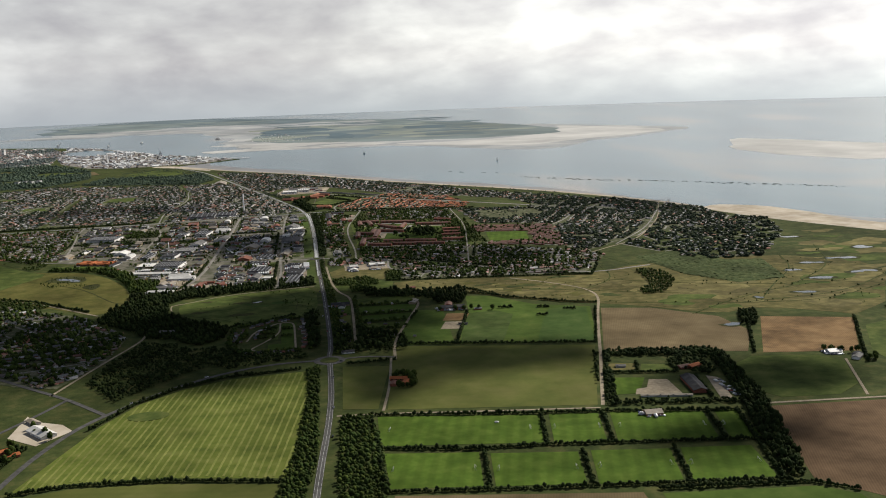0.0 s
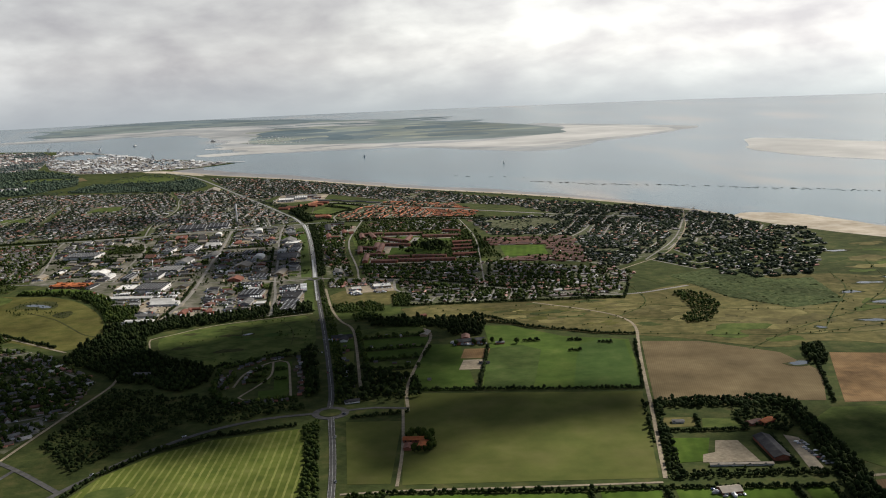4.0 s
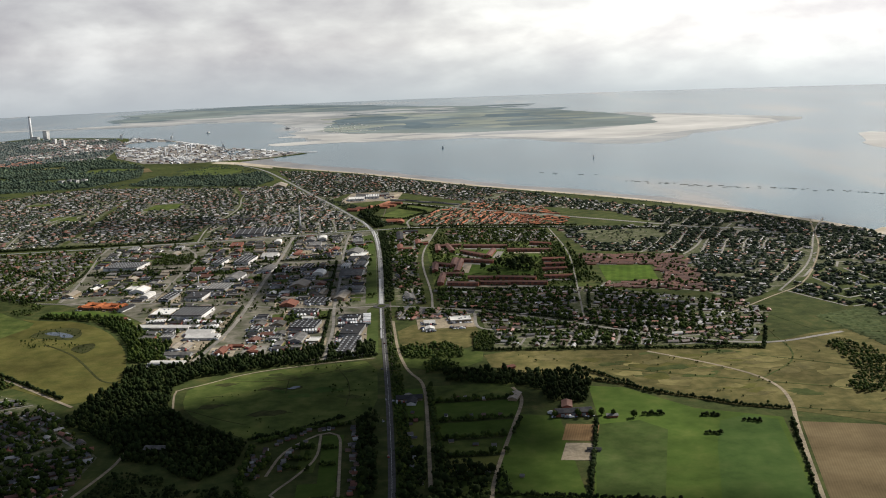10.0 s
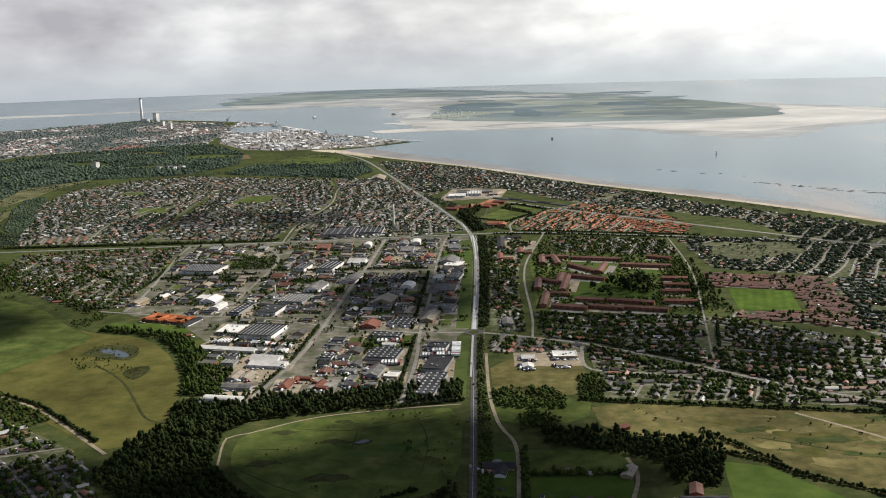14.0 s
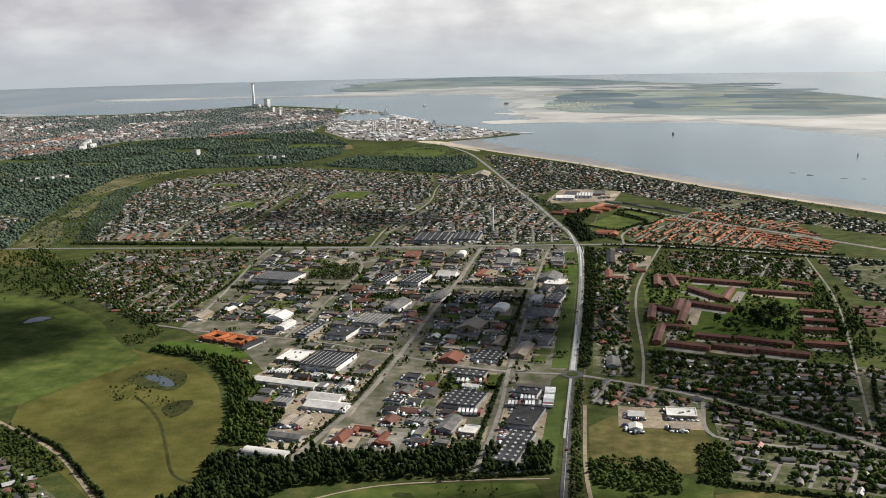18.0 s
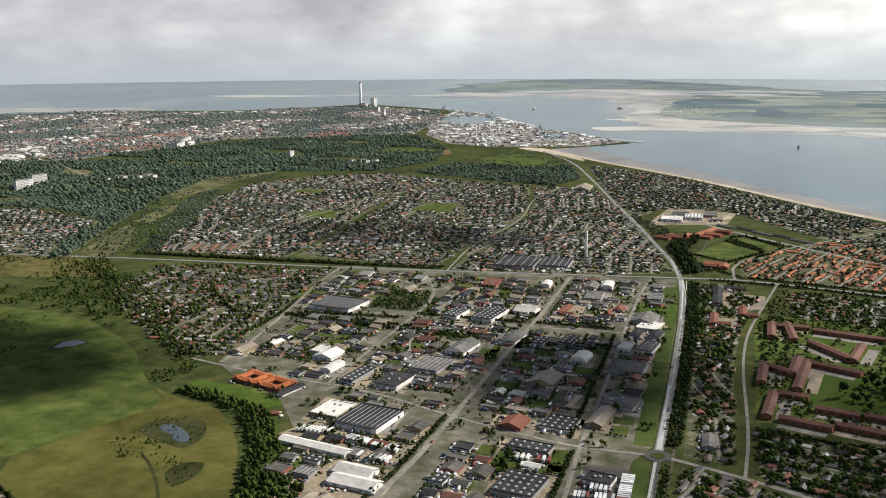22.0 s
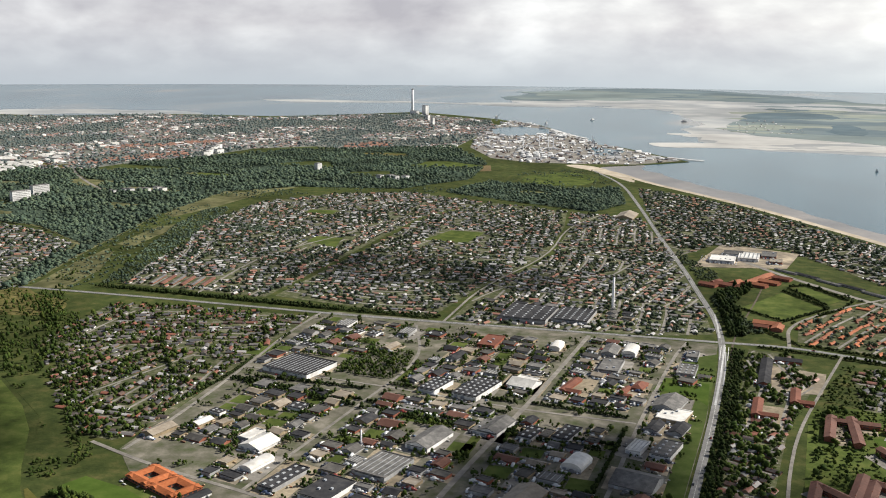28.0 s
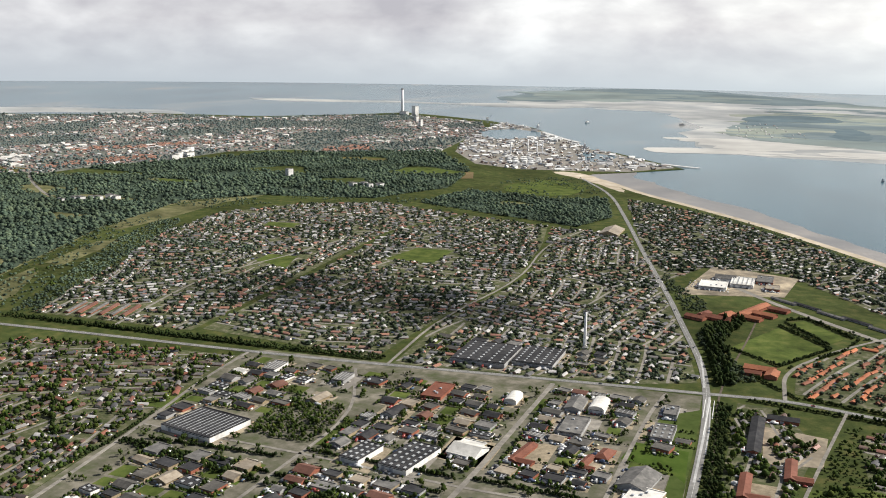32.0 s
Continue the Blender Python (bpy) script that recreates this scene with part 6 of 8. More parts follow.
def courtyard(x, y, l, d, turn):
    """Four orange-roofed wings round a court."""
    t = thing("school", "low red-brick school with orange tile roofs round a court", "school", Matrix.Translation((x, y, 0.1)) @ Matrix.Rotation(turn, 4, "Z"), "orange school wings")
    for cx, cy, ll, quarter in ((0, -d / 2 + 2, l, 0), (0, d / 2 - 2, l, 0), (-l / 2 + 2, 0, d - 1, 1), (l / 2 - 2, 0, d - 1, 1)):
        m = Matrix.Translation((cx, cy, 0.02 * quarter)) @ Matrix.Rotation(quarter * math.pi / 2, 4, "Z")
        wing = child("wall", wall_mesh("gable", ll, 4.0, 1.5, BRICK), t, m)
        child("roof", roof_mesh("gable", ll, 4.0, 1.5, ORANGE), t, m)
        for k in range(int(ll / 2)):
            child("window", unit_box("window", WINDOW), wing, slab_at(-ll / 2 + 1 + 2 * k, -2.02, 0.45, 1.2, 0.1, 0.6))
    BLOCKED.append((x - l / 2, y - d / 2, x + l / 2, y + d / 2))


courtyard(-185.5, 338, 13, 13, -0.36)
courtyard(-171.5, 333, 14, 12.5, -0.36)
hall(-162, 328, 4.0, 15, 2.0, DARKROOF, WHITEWALL, "gable", "school", "school", -0.3, False, "beside an orange-roofed school")
sheet("lawn", [(-212, 322), (-209, 331), (-190, 328), (-162, 317), (-158, 311), (-163, 306), (-187, 311), (-203, 314)], 0.11, LUSH, "green lawn before a school", "lawn", thick=0.1)
sheet("lawn", [(-137, 249), (-137, 268), (-121, 264), (-124, 250)], 0.11, LUSH, "green lawn beside a tree belt", "lawn", thick=0.1)
sheet("lawn", [(-30, 503), (-28, 522), (-6, 520), (-4, 490), (-12, 500)], 0.11, LUSH, "mown green lawn beside the road", "lawn", thick=0.1)
for pts, m in (([(133, -42), (145, -45), (142, -55), (129, -53)], MEADOW), ([(148, -47), (160, -51), (159, -61), (144, -57)], PASTURE), ([(126, -64), (142, -68), (132, -89), (119, -88)], PITCH)):
    sheet("lawn", pts, 0.09, m, "lawn inside a farm's tree belt", "lawn", thick=0.1)

# ---- lorry trailers ----
AXLE = surface("chassis_steel", [(0.05, 0.05, 0.05), (0.09, 0.09, 0.09)], 2.0, rough=0.6)
TARP = [surface("trailer_" + n, [c, tuple(q * 1.08 for q in c)], 1.5, rough=0.4, big=0.3, spec=0.3) for n, c in (("white", (0.72, 0.72, 0.71)), ("grey", (0.4, 0.41, 0.42)), ("red", (0.2, 0.055, 0.045)))]


def trailer(x, y, turn, k):
    t = thing("semi_trailer", f"{('white', 'grey', 'red')[k]} box semi-trailer parked in a paved yard", "trailer", Matrix.Translation((x, y, 0.11)) @ Matrix.Rotation(turn, 4, "Z"), "parked trailers")
    child("box", unit_box("box", TARP[k]), t, slab_at(0, 0, 0.42, 4.4, 1.0, 1.15))
    child("chassis", unit_box("chassis", AXLE), t, slab_at(0, 0, 0.26, 4.2, 0.6, 0.15))
    for wx in (-1.7, -1.2):
        for wy in (-0.4, 0.4):
            child("wheel", unit_box("wheel", AXLE), t, slab_at(wx, wy, 0.0, 0.38, 0.16, 0.36))


row_rng = np.random.default_rng(31)
for x0, y0, x1, y1, step, turn in ((-26, 258, -10.5, 259, 1.35, 1.57), (-8.6, 257, -8.6, 279, 1.4, 0.0), (-20, 265.4, -12, 265.6, 1.4, 1.57), (-139, 288, -125, 288.5, 1.6, 1.2), (-117, 284.5, -93, 277.5, 1.5, 1.3), (-107, 270, -92, 268.5, 1.7, 1.3), (-44, 247, -34, 247, 1.6, 1.57), (-50, 284, -36, 284, 2.0, 1.57)):
    n = int(math.hypot(x1 - x0, y1 - y0) / step)
    for i in range(n):
        if row_rng.random() < 0.88:
            trailer(x0 + (x1 - x0) * i / n, y0 + (y1 - y0) * i / n, turn + row_rng.normal(0, 0.04), row_rng.choice([0] * 12 + [1, 1, 2]))


# ---- parked vehicles ----
CAR_V = np.array([(-.5, -.5, .12), (.5, -.5, .12), (.5, .5, .12), (-.5, .5, .12), (-.5, -.5, .6), (.5, -.5, .6), (.5, .5, .6), (-.5, .5, .6), (-.36, -.46, .6), (.22, -.46, .6), (.22, .46, .6), (-.36, .46, .6), (-.26, -.4, 1), (.1, -.4, 1), (.1, .4, 1), (-.26, .4, 1)])
CAR_T = np.array([(0, 1, 5), (0, 5, 4), (1, 2, 6), (1, 6, 5), (2, 3, 7), (2, 7, 6), (3, 0, 4), (3, 4, 7), (4, 5, 9), (4, 9, 8), (5, 6, 10), (5, 10, 9), (6, 7, 11), (6, 11, 10), (7, 4, 8), (7, 8, 11),
                  (8, 9, 13), (8, 13, 12), (9, 10, 14), (9, 14, 13), (10, 11, 15), (10, 15, 14), (11, 8, 12), (11, 12, 15), (12, 13, 14), (12, 14, 15)])


def car_soup(name, rows, label):
    r = np.asarray(rows, float)
    c, s = np.cos(r[:, 5])[:, None], np.sin(r[:, 5])[:, None]
    x, y = CAR_V[None, :, 0] * r[:, 2:3], CAR_V[None, :, 1] * r[:, 3:4]
    v = np.stack([x * c - y * s + r[:, :1], x * s + y * c + r[:, 1:2], CAR_V[None, :, 2] * r[:, 4:5] + 0.1], -1).reshape(-1, 3)
    f = (CAR_T[None] + (np.arange(len(r)) * len(CAR_V))[:, None, None]).reshape(-1, 3)
    tagged(new(name, tri_mesh(name, v, f, VEHICLE)), label, "vehicles", kind="stuff")


cars = []
for x0, y0, x1, y1 in list(BLOCKED)[:200]:
    for k in range(lot_rng.integers(7, 19)):
        side = lot_rng.integers(2)
        px = x0 - 1.2 if side == 0 else x0 + lot_rng.uniform(0, max(1, x1 - x0))
        py = y0 + lot_rng.uniform(0, y1 - y0) if side == 0 else y0 - 1.3
        big = lot_rng.random() < 0.2
        cars.append((px, py, 3.4 if big else 1.7, 0.95 if big else 0.72, 1.25 if big else 0.58, lot_rng.choice([0, math.pi / 2]) + lot_rng.normal(0, 0.05)))
for x0, y0, nx, ny, dx, dy, size in ((-25, 200, 2, 22, 1.6, 1.8, 1.7), (-40, 800, 12, 5, 2.4, 6, 1.7), (-108, 266, 10, 2, 1.6, 1.5, 1.7), (64, -110, 1, 1, 2, 2, 1.7), (171, -80, 2, 12, 2.2, -2.0, 1.7), (-74, 566, 16, 1, 2.4, 2, 1.7)):
    for i in range(nx):
        for j in range(ny):
            if lot_rng.random() < 0.85:
                cars.append((x0 + i * dx, y0 + j * dy, size, 0.9 if size > 2 else 0.72, 1.3 if size > 2 else 0.58, (math.pi / 2 if nx > ny else 0) + lot_rng.normal(0, 0.04)))
cars = np.array(cars)
cars = cars[clear_of_roads(cars[:, :2], 0.2)]
car_soup("parked_vehicles", cars, "cars, vans and trailers parked in works yards")

GOODS = surface("stored_goods", GRAIN, 2.0, rough=0.7, big=0.2, island=[(0.34, 0.26, 0.17), (0.5, 0.5, 0.48), (0.12, 0.12, 0.125), (0.25, 0.2, 0.14), (0.6, 0.6, 0.58), (0.2, 0.11, 0.07), (0.3, 0.29, 0.27), (0.1, 0.14, 0.2), (0.08, 0.08, 0.08), (0.42, 0.38, 0.3)])
goods = []
for x0, y0, x1, y1 in [b for b in BLOCKED if -232 < b[0] < 0 and 190 < b[1] < 640]:
    for k in range(lot_rng.integers(5, 15)):
        side = lot_rng.integers(4)
        px = (x0 - lot_rng.uniform(0.5, 2.6), x1 + lot_rng.uniform(0.5, 2.6), lot_rng.uniform(x0, x1), lot_rng.uniform(x0, x1))[side]
        py = (lot_rng.uniform(y0, y1), lot_rng.uniform(y0, y1), y0 - lot_rng.uniform(0.6, 3.0), y1 + lot_rng.uniform(0.5, 2.2))[side]
        goods.append((px, py, lot_rng.uniform(0.4, 2.2), lot_rng.uniform(0.35, 1.1), lot_rng.uniform(0.2, 0.7), lot_rng.choice([-0.17, 1.4]) + lot_rng.normal(0, 0.1)))
goods = np.array(goods)
goods = goods[clear_of_roads(goods[:, :2], 0.4) & clear_of_things(goods[:, :2], 0.3)]
c, si = np.cos(goods[:, 5])[:, None], np.sin(goods[:, 5])[:, None]
gx, gy = BOX_V[None, :, 0] * goods[:, 2:3], BOX_V[None, :, 1] * goods[:, 3:4]
gv = np.stack([gx * c - gy * si + goods[:, :1], gx * si + gy * c + goods[:, 1:2], BOX_V[None, :, 2] * goods[:, 4:5] + 0.09], -1).reshape(-1, 3)
box_tris = np.array([t for q in BOX_F for t in ((q[0], q[1], q[2]), (q[0], q[2], q[3]))])
tagged(new("stored_goods", tri_mesh("stored_goods", gv, (box_tris[None] + 8 * np.arange(len(goods))[:, None, None]).reshape(-1, 3), GOODS)), "stacked pallets, boxes and containers in works yards", "stored goods", kind="stuff")

TYRE = surface("tyre_rubber", [(0.02, 0.02, 0.02), (0.04, 0.04, 0.04)], 4.0)
CAR_PAINTS = [surface("car_paint_" + n, [c, tuple(q * 1.1 for q in c)], 2.0, rough=0.25, spec=0.6, big=0.3) for n, c in (("white", (0.7, 0.7, 0.69)), ("silver", (0.42, 0.43, 0.45)), ("dark", (0.04, 0.045, 0.06)), ("red", (0.35, 0.04, 0.03)))]
CAR_TEXT = ["white", "silver", "dark blue", "red"]
WHEEL = mesh_of("wheel", [(0.16 * math.cos(a), y, 0.16 * math.sin(a)) for y in (-0.07, 0.07) for a in np.linspace(0, 6.2832, 8, endpoint=False)],
                [(i, (i + 1) % 8, 8 + (i + 1) % 8, 8 + i) for i in range(8)] + [tuple(range(8))[::-1], tuple(range(8, 16))], TYRE)
RIM = mesh_of("rim", [(0.09 * math.cos(a), y, 0.09 * math.sin(a)) for y in (-0.075, 0.075) for a in np.linspace(0, 6.2832, 8, endpoint=False)],
              [(i, (i + 1) % 8, 8 + (i + 1) % 8, 8 + i) for i in range(8)] + [tuple(range(8))[::-1], tuple(range(8, 16))], GATE)
BODIES = [mesh_of("body", CAR_V[:8] * (1.75, 0.75, 0.6), BOX_F, m) for m in CAR_PAINTS]
CABIN = mesh_of("cabin", CAR_V[8:] * (1.75, 0.75, 0.6), BOX_F, WINDOW)
for k, (x, y, turn) in enumerate([(0.8, -30, 1.57), (-0.9, -75, 1.6), (-2.6, -110, 1.55), (0.8, 60, 1.57), (-0.8, 98, 1.57), (0.8, 125, 1.57), (-0.8, 170, 1.57), (0.9, 215, 1.57), (-0.8, 245, 1.57), (0.9, 350, 1.57), (-0.9, 405, 1.57), (0.9, 452, 1.6),
                                  (-60, -13.5, 0.6), (-90, -46, 0.9), (5.8, -3.0, 2.2), (-84.8, 290, 1.57), (-83.4, 360, 1.57), (-79.6, 440, 1.57), (-55, 586, 0.1), (-140, 576, 0.1), (-20, 664, 1.9), (-40, 738, 1.9), (-62, 820, 1.9), (40, 594, 3.0)]):
    t = thing("car", f"{CAR_TEXT[k % 4]} car driving on the grey road", "car", Matrix.Translation((x, y, 0.19)) @ Matrix.Rotation(turn, 4, "Z"), "cars on the roads")
    child("body", BODIES[k % 4], t)
    child("cabin", CABIN, t)
    for wx in (-0.55, 0.55):
        for wy in (-0.33, 0.33):
            wheel = child("wheel", WHEEL, t, Matrix.Translation((wx, wy, 0.14)))
            child("rim", RIM, wheel)


for args in SUBURBS:
    suburb(*args)

# ---- woods and hedges ----
WOODS = []
# outline, metres between trees, crown width, material, label, far
WOODS += [([(-129, 195), (-112, 203), (-94, 203), (-60, 204), (-33, 214), (-4, 218), (-4, 196), (-29, 190), (-66, 181), (-91, 172), (-99, 161), (-115, 181)], 2.0, 2.5, CONIFER, "dark dense wood beside the works area", 0)]
WOODS += [([(-134, 149), (-125, 169), (-129, 194), (-115, 181), (-100, 163), (-95, 130), (-86, 114), (-65, 89), (-55, 82), (-57, 60), (-68, 48), (-75, 52), (-86, 66), (-102, 72), (-112, 92), (-136, 118)], 2.0, 2.5, CONIFER, "dark dense wood beside a pasture", 0)]
WOODS += [([(-101, 60), (-86, 56), (-72, 40), (-60, 40), (-50, 36), (-48, 12), (-62, 4), (-80, -18), (-98, -42), (-117, -12), (-114, 15)], 2.7, 2.1, CONIFER, "dark young wood beside the village", 0)]
WOODS += [([(-56, 36), (-48, 30), (-40, 22), (-14, 22), (-10, 8), (-28, 5), (-50, -3), (-58, 6)], 2.6, 2.2, CONIFER, "dark trees beside allotment gardens", 0)]
WOODS += [([(2, -88), (15, -90), (16, -130), (13, -190), (-4, -190), (-1, -130)], 1.7, 2.2, LEAF, "leafy plantation beside the road", 0)]
WOODS += [([(-12, -14), (-5, -9), (-9, -138), (-18, -190), (-24, -170), (-16, -110), (-11.5, -54)], 1.6, 2.1, LEAF, "tall roadside tree belt", 0)]
WOODS += [([(222, 172), (233, 178), (240, 158), (236, 132), (226, 112), (214, 98), (202, 98), (204, 110), (216, 124), (220, 142)], 1.5, 1.3, LEAF, "wooded knoll on the dry meadow", 0)]
WOODS += [([(28, 162), (93, 148), (94, 132), (86, 106), (73, 108), (66, 132), (29, 146)], 2.2, 2.5, CONIFER, "leafy copse behind a farm", 0)]
WOODS += [([(134, -20), (186, -29), (191, -38), (184, -41), (135, -30)], 1.6, 2.3, CONIFER, "dark tree belt round a farm", 0)]
WOODS += [([(185, -32), (192, -42), (183, -100), (164, -168), (156, -188), (150, -188), (158, -150), (172, -102), (181, -60)], 1.7, 2.4, CONIFER, "dark tall tree belt", 0)]
WOODS += [([(131, -24), (138, -26), (120, -96), (113, -94)], 1.7, 2.3, CONIFER, "dark tree belt round a farm", 0)]
WOODS += [([(112, -96), (150, -102), (170, -107), (170, -112), (150, -107), (110, -101)], 1.6, 1.9, CONIFER, "dark tree belt along a farm wall", 0)]
WOODS += [([(164, -38), (182, -42), (178, -66), (172, -72), (166, -66), (160, -50)], 2.6, 2.2, CONIFER, "dark garden trees inside a tree belt", 0)]
WOODS += [([(128, 470), (150, 470), (146, 330), (140, 338), (126, 340)], 4.2, 2.6, LEAF, "street trees among brick blocks", 0)]
WOODS += [([(1.8, 310), (8, 310), (9, 470), (6, 580), (0, 580), (2, 480)], 1.8, 2.1, CONIFER, "tree belt between road and railway", 0)]
WOODS += [([(2.2, 10), (10, 12), (9, 150), (6.6, 210), (5.4, 290), (2.2, 290)], 1.9, 1.8, LEAF, "roadside trees and bushes", 0)]
WOODS += [([(-211, 313), (-188, 307), (-172, 297), (-152, 268), (-139, 236), (-131, 205), (-112, 205), (-116, 240), (-138, 250), (-138, 268), (-145, 280), (-160, 302), (-186, 314), (-209, 319)], 2.1, 2.4, LEAF, "leafy tree belt between meadow and works", 0)]
WOODS += [([(-221, 447), (-136, 432), (-84, 428), (-38, 425), (-38, 421), (-84, 424), (-136, 428), (-221, 442)], 1.5, 1.9, CONIFER, "dark tall hedge across the works area", 0)]
WOODS += [([(-400, 566), (-280, 572), (-165, 580), (-165, 584), (-280, 578), (-400, 572)], 1.9, 1.9, CONIFER, "tree belt along the highway", 0)]
WOODS += [([(-238, 224), (-206, 200), (-177, 178), (-184, 168), (-206, 182), (-236, 204)], 2.6, 2.2, LEAF, "garden trees between a lane and a village", 0)]
WOODS += [([(-420, 534), (-341, 460), (-273, 392), (-218, 334), (-219, 348), (-257, 394), (-319, 464), (-361, 506)], 3.2, 2.2, LEAF, "bushy tree belt between grassland and houses", 0)]
WOODS += [([(40, 500), (60, 508), (62, 560), (58, 584), (48, 545)], 5.0, 2.1, LEAF, "garden trees beside a curving road", 0)]
WOODS += [([(64, 512), (144, 494), (146, 545), (72, 572)], 4.6, 1.9, LEAF, "dense trees over a quiet suburb", 0)]
WOODS += [([(-180, 520), (-156, 512), (-140, 494), (-148, 470), (-180, 470)], 1.5, 1.2, LEAF, "overgrown plot with bushes", 0)]
WOODS += [([(-4, 604), (-20, 700), (-4, 738), (4, 735), (-6, 680), (6, 610)], 2.4, 3.0, CONIFER, "dark tree belt beside the road", 0)]
WOODS += [([(-341, 1065), (-323, 1169), (-217, 1150), (-168, 1175), (-140, 1060), (-160, 995), (-255, 1030)], 3.2, 3.0, HAZYWOOD, "dark wood behind the suburb", 1)]
WOODS += [([(-1100, 800), (-1000, 1050), (-796, 1080), (-704, 1130), (-541, 1130), (-500, 1050), (-560, 970), (-535, 828), (-548, 780), (-640, 805), (-765, 835), (-900, 800)], 4.1, 3.5, HAZYWOOD, "broad green wood beyond the valley", 1)]
WOODS += [([(-830, 1136), (-713, 1397), (-506, 1560), (-380, 1340), (-350, 1180), (-394, 1070), (-500, 1040), (-560, 1110), (-700, 1130)], 4.1, 3.5, HAZYWOOD, "broad green wood before the town", 1)]
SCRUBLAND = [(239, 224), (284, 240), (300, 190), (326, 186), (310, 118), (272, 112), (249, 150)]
WOODS += [([(-401, 572), (-450, 690), (-491, 786), (-512, 866), (-500, 880), (-482, 852), (-418, 665), (-390, 588)], 3.6, 2.8, HAZYWOOD, "tree belt between a valley and houses", 0)]
WOODS += [([(-820, 760), (-707, 812), (-692, 868), (-643, 913), (-560, 900), (-540, 830), (-509, 742), (-480, 650), (-442, 548), (-452, 532), (-482, 601), (-506, 676), (-595, 728), (-641, 730), (-663, 722), (-740, 690)], 3.9, 3.2, HAZYWOOD, "broad leafy wood along a valley", 1)]
WOODS += [([(-458, 799), (-373, 802), (-359, 781), (-444, 776)], 3.0, 2.4, HAZYWOOD, "tree belt through the suburb", 0)]
WOODS += [([(9, 205), (16, 211), (37, 208), (42, 193), (40, 182), (16, 185), (9, 190)], 1.4, 1.45, LEAF, "dark thicket on waste ground", 0)]
WOODS += [([(20, 175), (24, 180), (37, 173), (37, 166), (20, 159)], 1.4, 1.45, LEAF, "dark thicket beside a lane", 0)]
WOODS += [([(48, 222), (58, 229), (60, 210), (56, 191), (47, 193)], 1.5, 1.9, LEAF, "tall leafy clump beside waste ground", 0)]
WOODS += [([(-60, 800), (-46, 780), (-34, 740), (-18, 735), (-26, 770), (-46, 800), (-60, 850)], 3.0, 2.6, HAZYSUBWOOD, "trees beside the road to town", 0)]
WOODS += [([(-22, 690), (-8, 722), (-4, 716), (-7, 668), (14, 618), (0, 606), (-8, 640)], 2.4, 2.8, HAZYSUBWOOD, "tree wedge beside a playing field", 0)]
WOODS += [([(60, 730), (110, 700), (160, 650), (158, 640), (100, 690), (56, 722)], 3.0, 2.4, HAZYSUBWOOD, "tree belt along railway land", 0)]
WOODS += [([(-70, 1140), (-10, 1070), (40, 1000), (110, 890), (200, 790), (300, 662), (296, 656), (190, 784), (100, 880), (30, 990), (-20, 1060), (-78, 1132)], 3.0, 1.3, HAZYWOOD, "tree belt behind the beach", 0)]
WOODS += [([(237, 38), (248, 37), (234, 8), (226, 10)], 2.2, 2.6, CONIFER, "small dark copse at a field corner", 0)]
WOODS += [([(-420, 560), (-330, 455), (-300, 412), (-320, 405), (-360, 440), (-420, 500)], 4.0, 1.7, LEAF, "scrub along the damp grassland", 0)]
for k, (pts, gap, width, mat, label, far) in enumerate(WOODS):
    if not far and width > 1.75:
        gap, width = gap * 0.67, width * 0.64
    p = scatter(pts, area_of(pts) / (gap * (0.7 if far else 0.9)) ** 2)
    p = p[clear_of_roads(p, 0.6) & clear_of_things(p, 0.5)]
    if far:
        sheet("wood_floor", pts, 0.06 + 0.003 * k, VALLEYGRASS if "valley" in label else GROUND, "rough grass and undergrowth of a far wood", "wood floor", soft=1)
        # undergrowth and far crowns carry the haze in their colour
        canopy("wood", pts, 2.4, 0.2, 0.9, HAZYUNDERWOOD, label, "wood")
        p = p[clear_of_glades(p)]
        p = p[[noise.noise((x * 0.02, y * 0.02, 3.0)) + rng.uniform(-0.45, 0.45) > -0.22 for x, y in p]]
    grow("wood", p, width * 0.9, mat, label, "wood", templates=FAR_CROWNS if far or mat in (HAZYWOOD, HAZYSUBWOOD) else BUSHES if width < 1.5 else SLIM)
for k, (x, y, a, b) in enumerate(GLADES):
    turn = np.linspace(0, 2 * np.pi, 10, endpoint=False)
    sheet("glade", ragged(np.c_[x + 0.95 * a * np.cos(turn), y + 0.95 * b * np.sin(turn)], a * 0.2, a * 0.2, 60.0 + k), 0.13 + 0.002 * k, (PASTURE, VALLEYGRASS, MEADOW, GARDEN)[k % 4], "open grassy glade among far woods", "glade", thick=0.1)

canopy("scrub", SCRUBLAND, 1.2, 0.05, 0.8, SCRUBLEAF, "low dense scrub behind the coastal meadow", "scrub")

HEDGES = []
HEDGES += [[(57, 262), (112, 222)], [(62, 225), (84, 222), (108, 213)], [(46, 285), (60, 279), (104, 246), (138, 214)], [(36, 336), (60, 330), (128, 318)], [(134, 322), (116, 232)], [(140, 440), (128, 330)]]
HEDGES += [[(-225, 365), (-222, 440), (-230, 520)], [(-98, 204), (-90, 258), (-87, 318)], [(-33, 200), (-31, 296)], [(-34, 308), (-33, 450)], [(-80, 464), (-34, 462)], [(-146, 464), (-84, 462)], [(-144, 450), (-84, 448)], [(-210, 450), (-154, 454)]]
HEDGES += [[(-123, -94), (-126, -108), (-131, -128), (-134, -150)], [(-126, -94), (-129, -108), (-134, -128)]]
HEDGES += [[(126, -57), (160, -64)], [(146, -45), (143, -57)], [(161, -50), (160, -63)], [(165, -72), (160, -102)]]
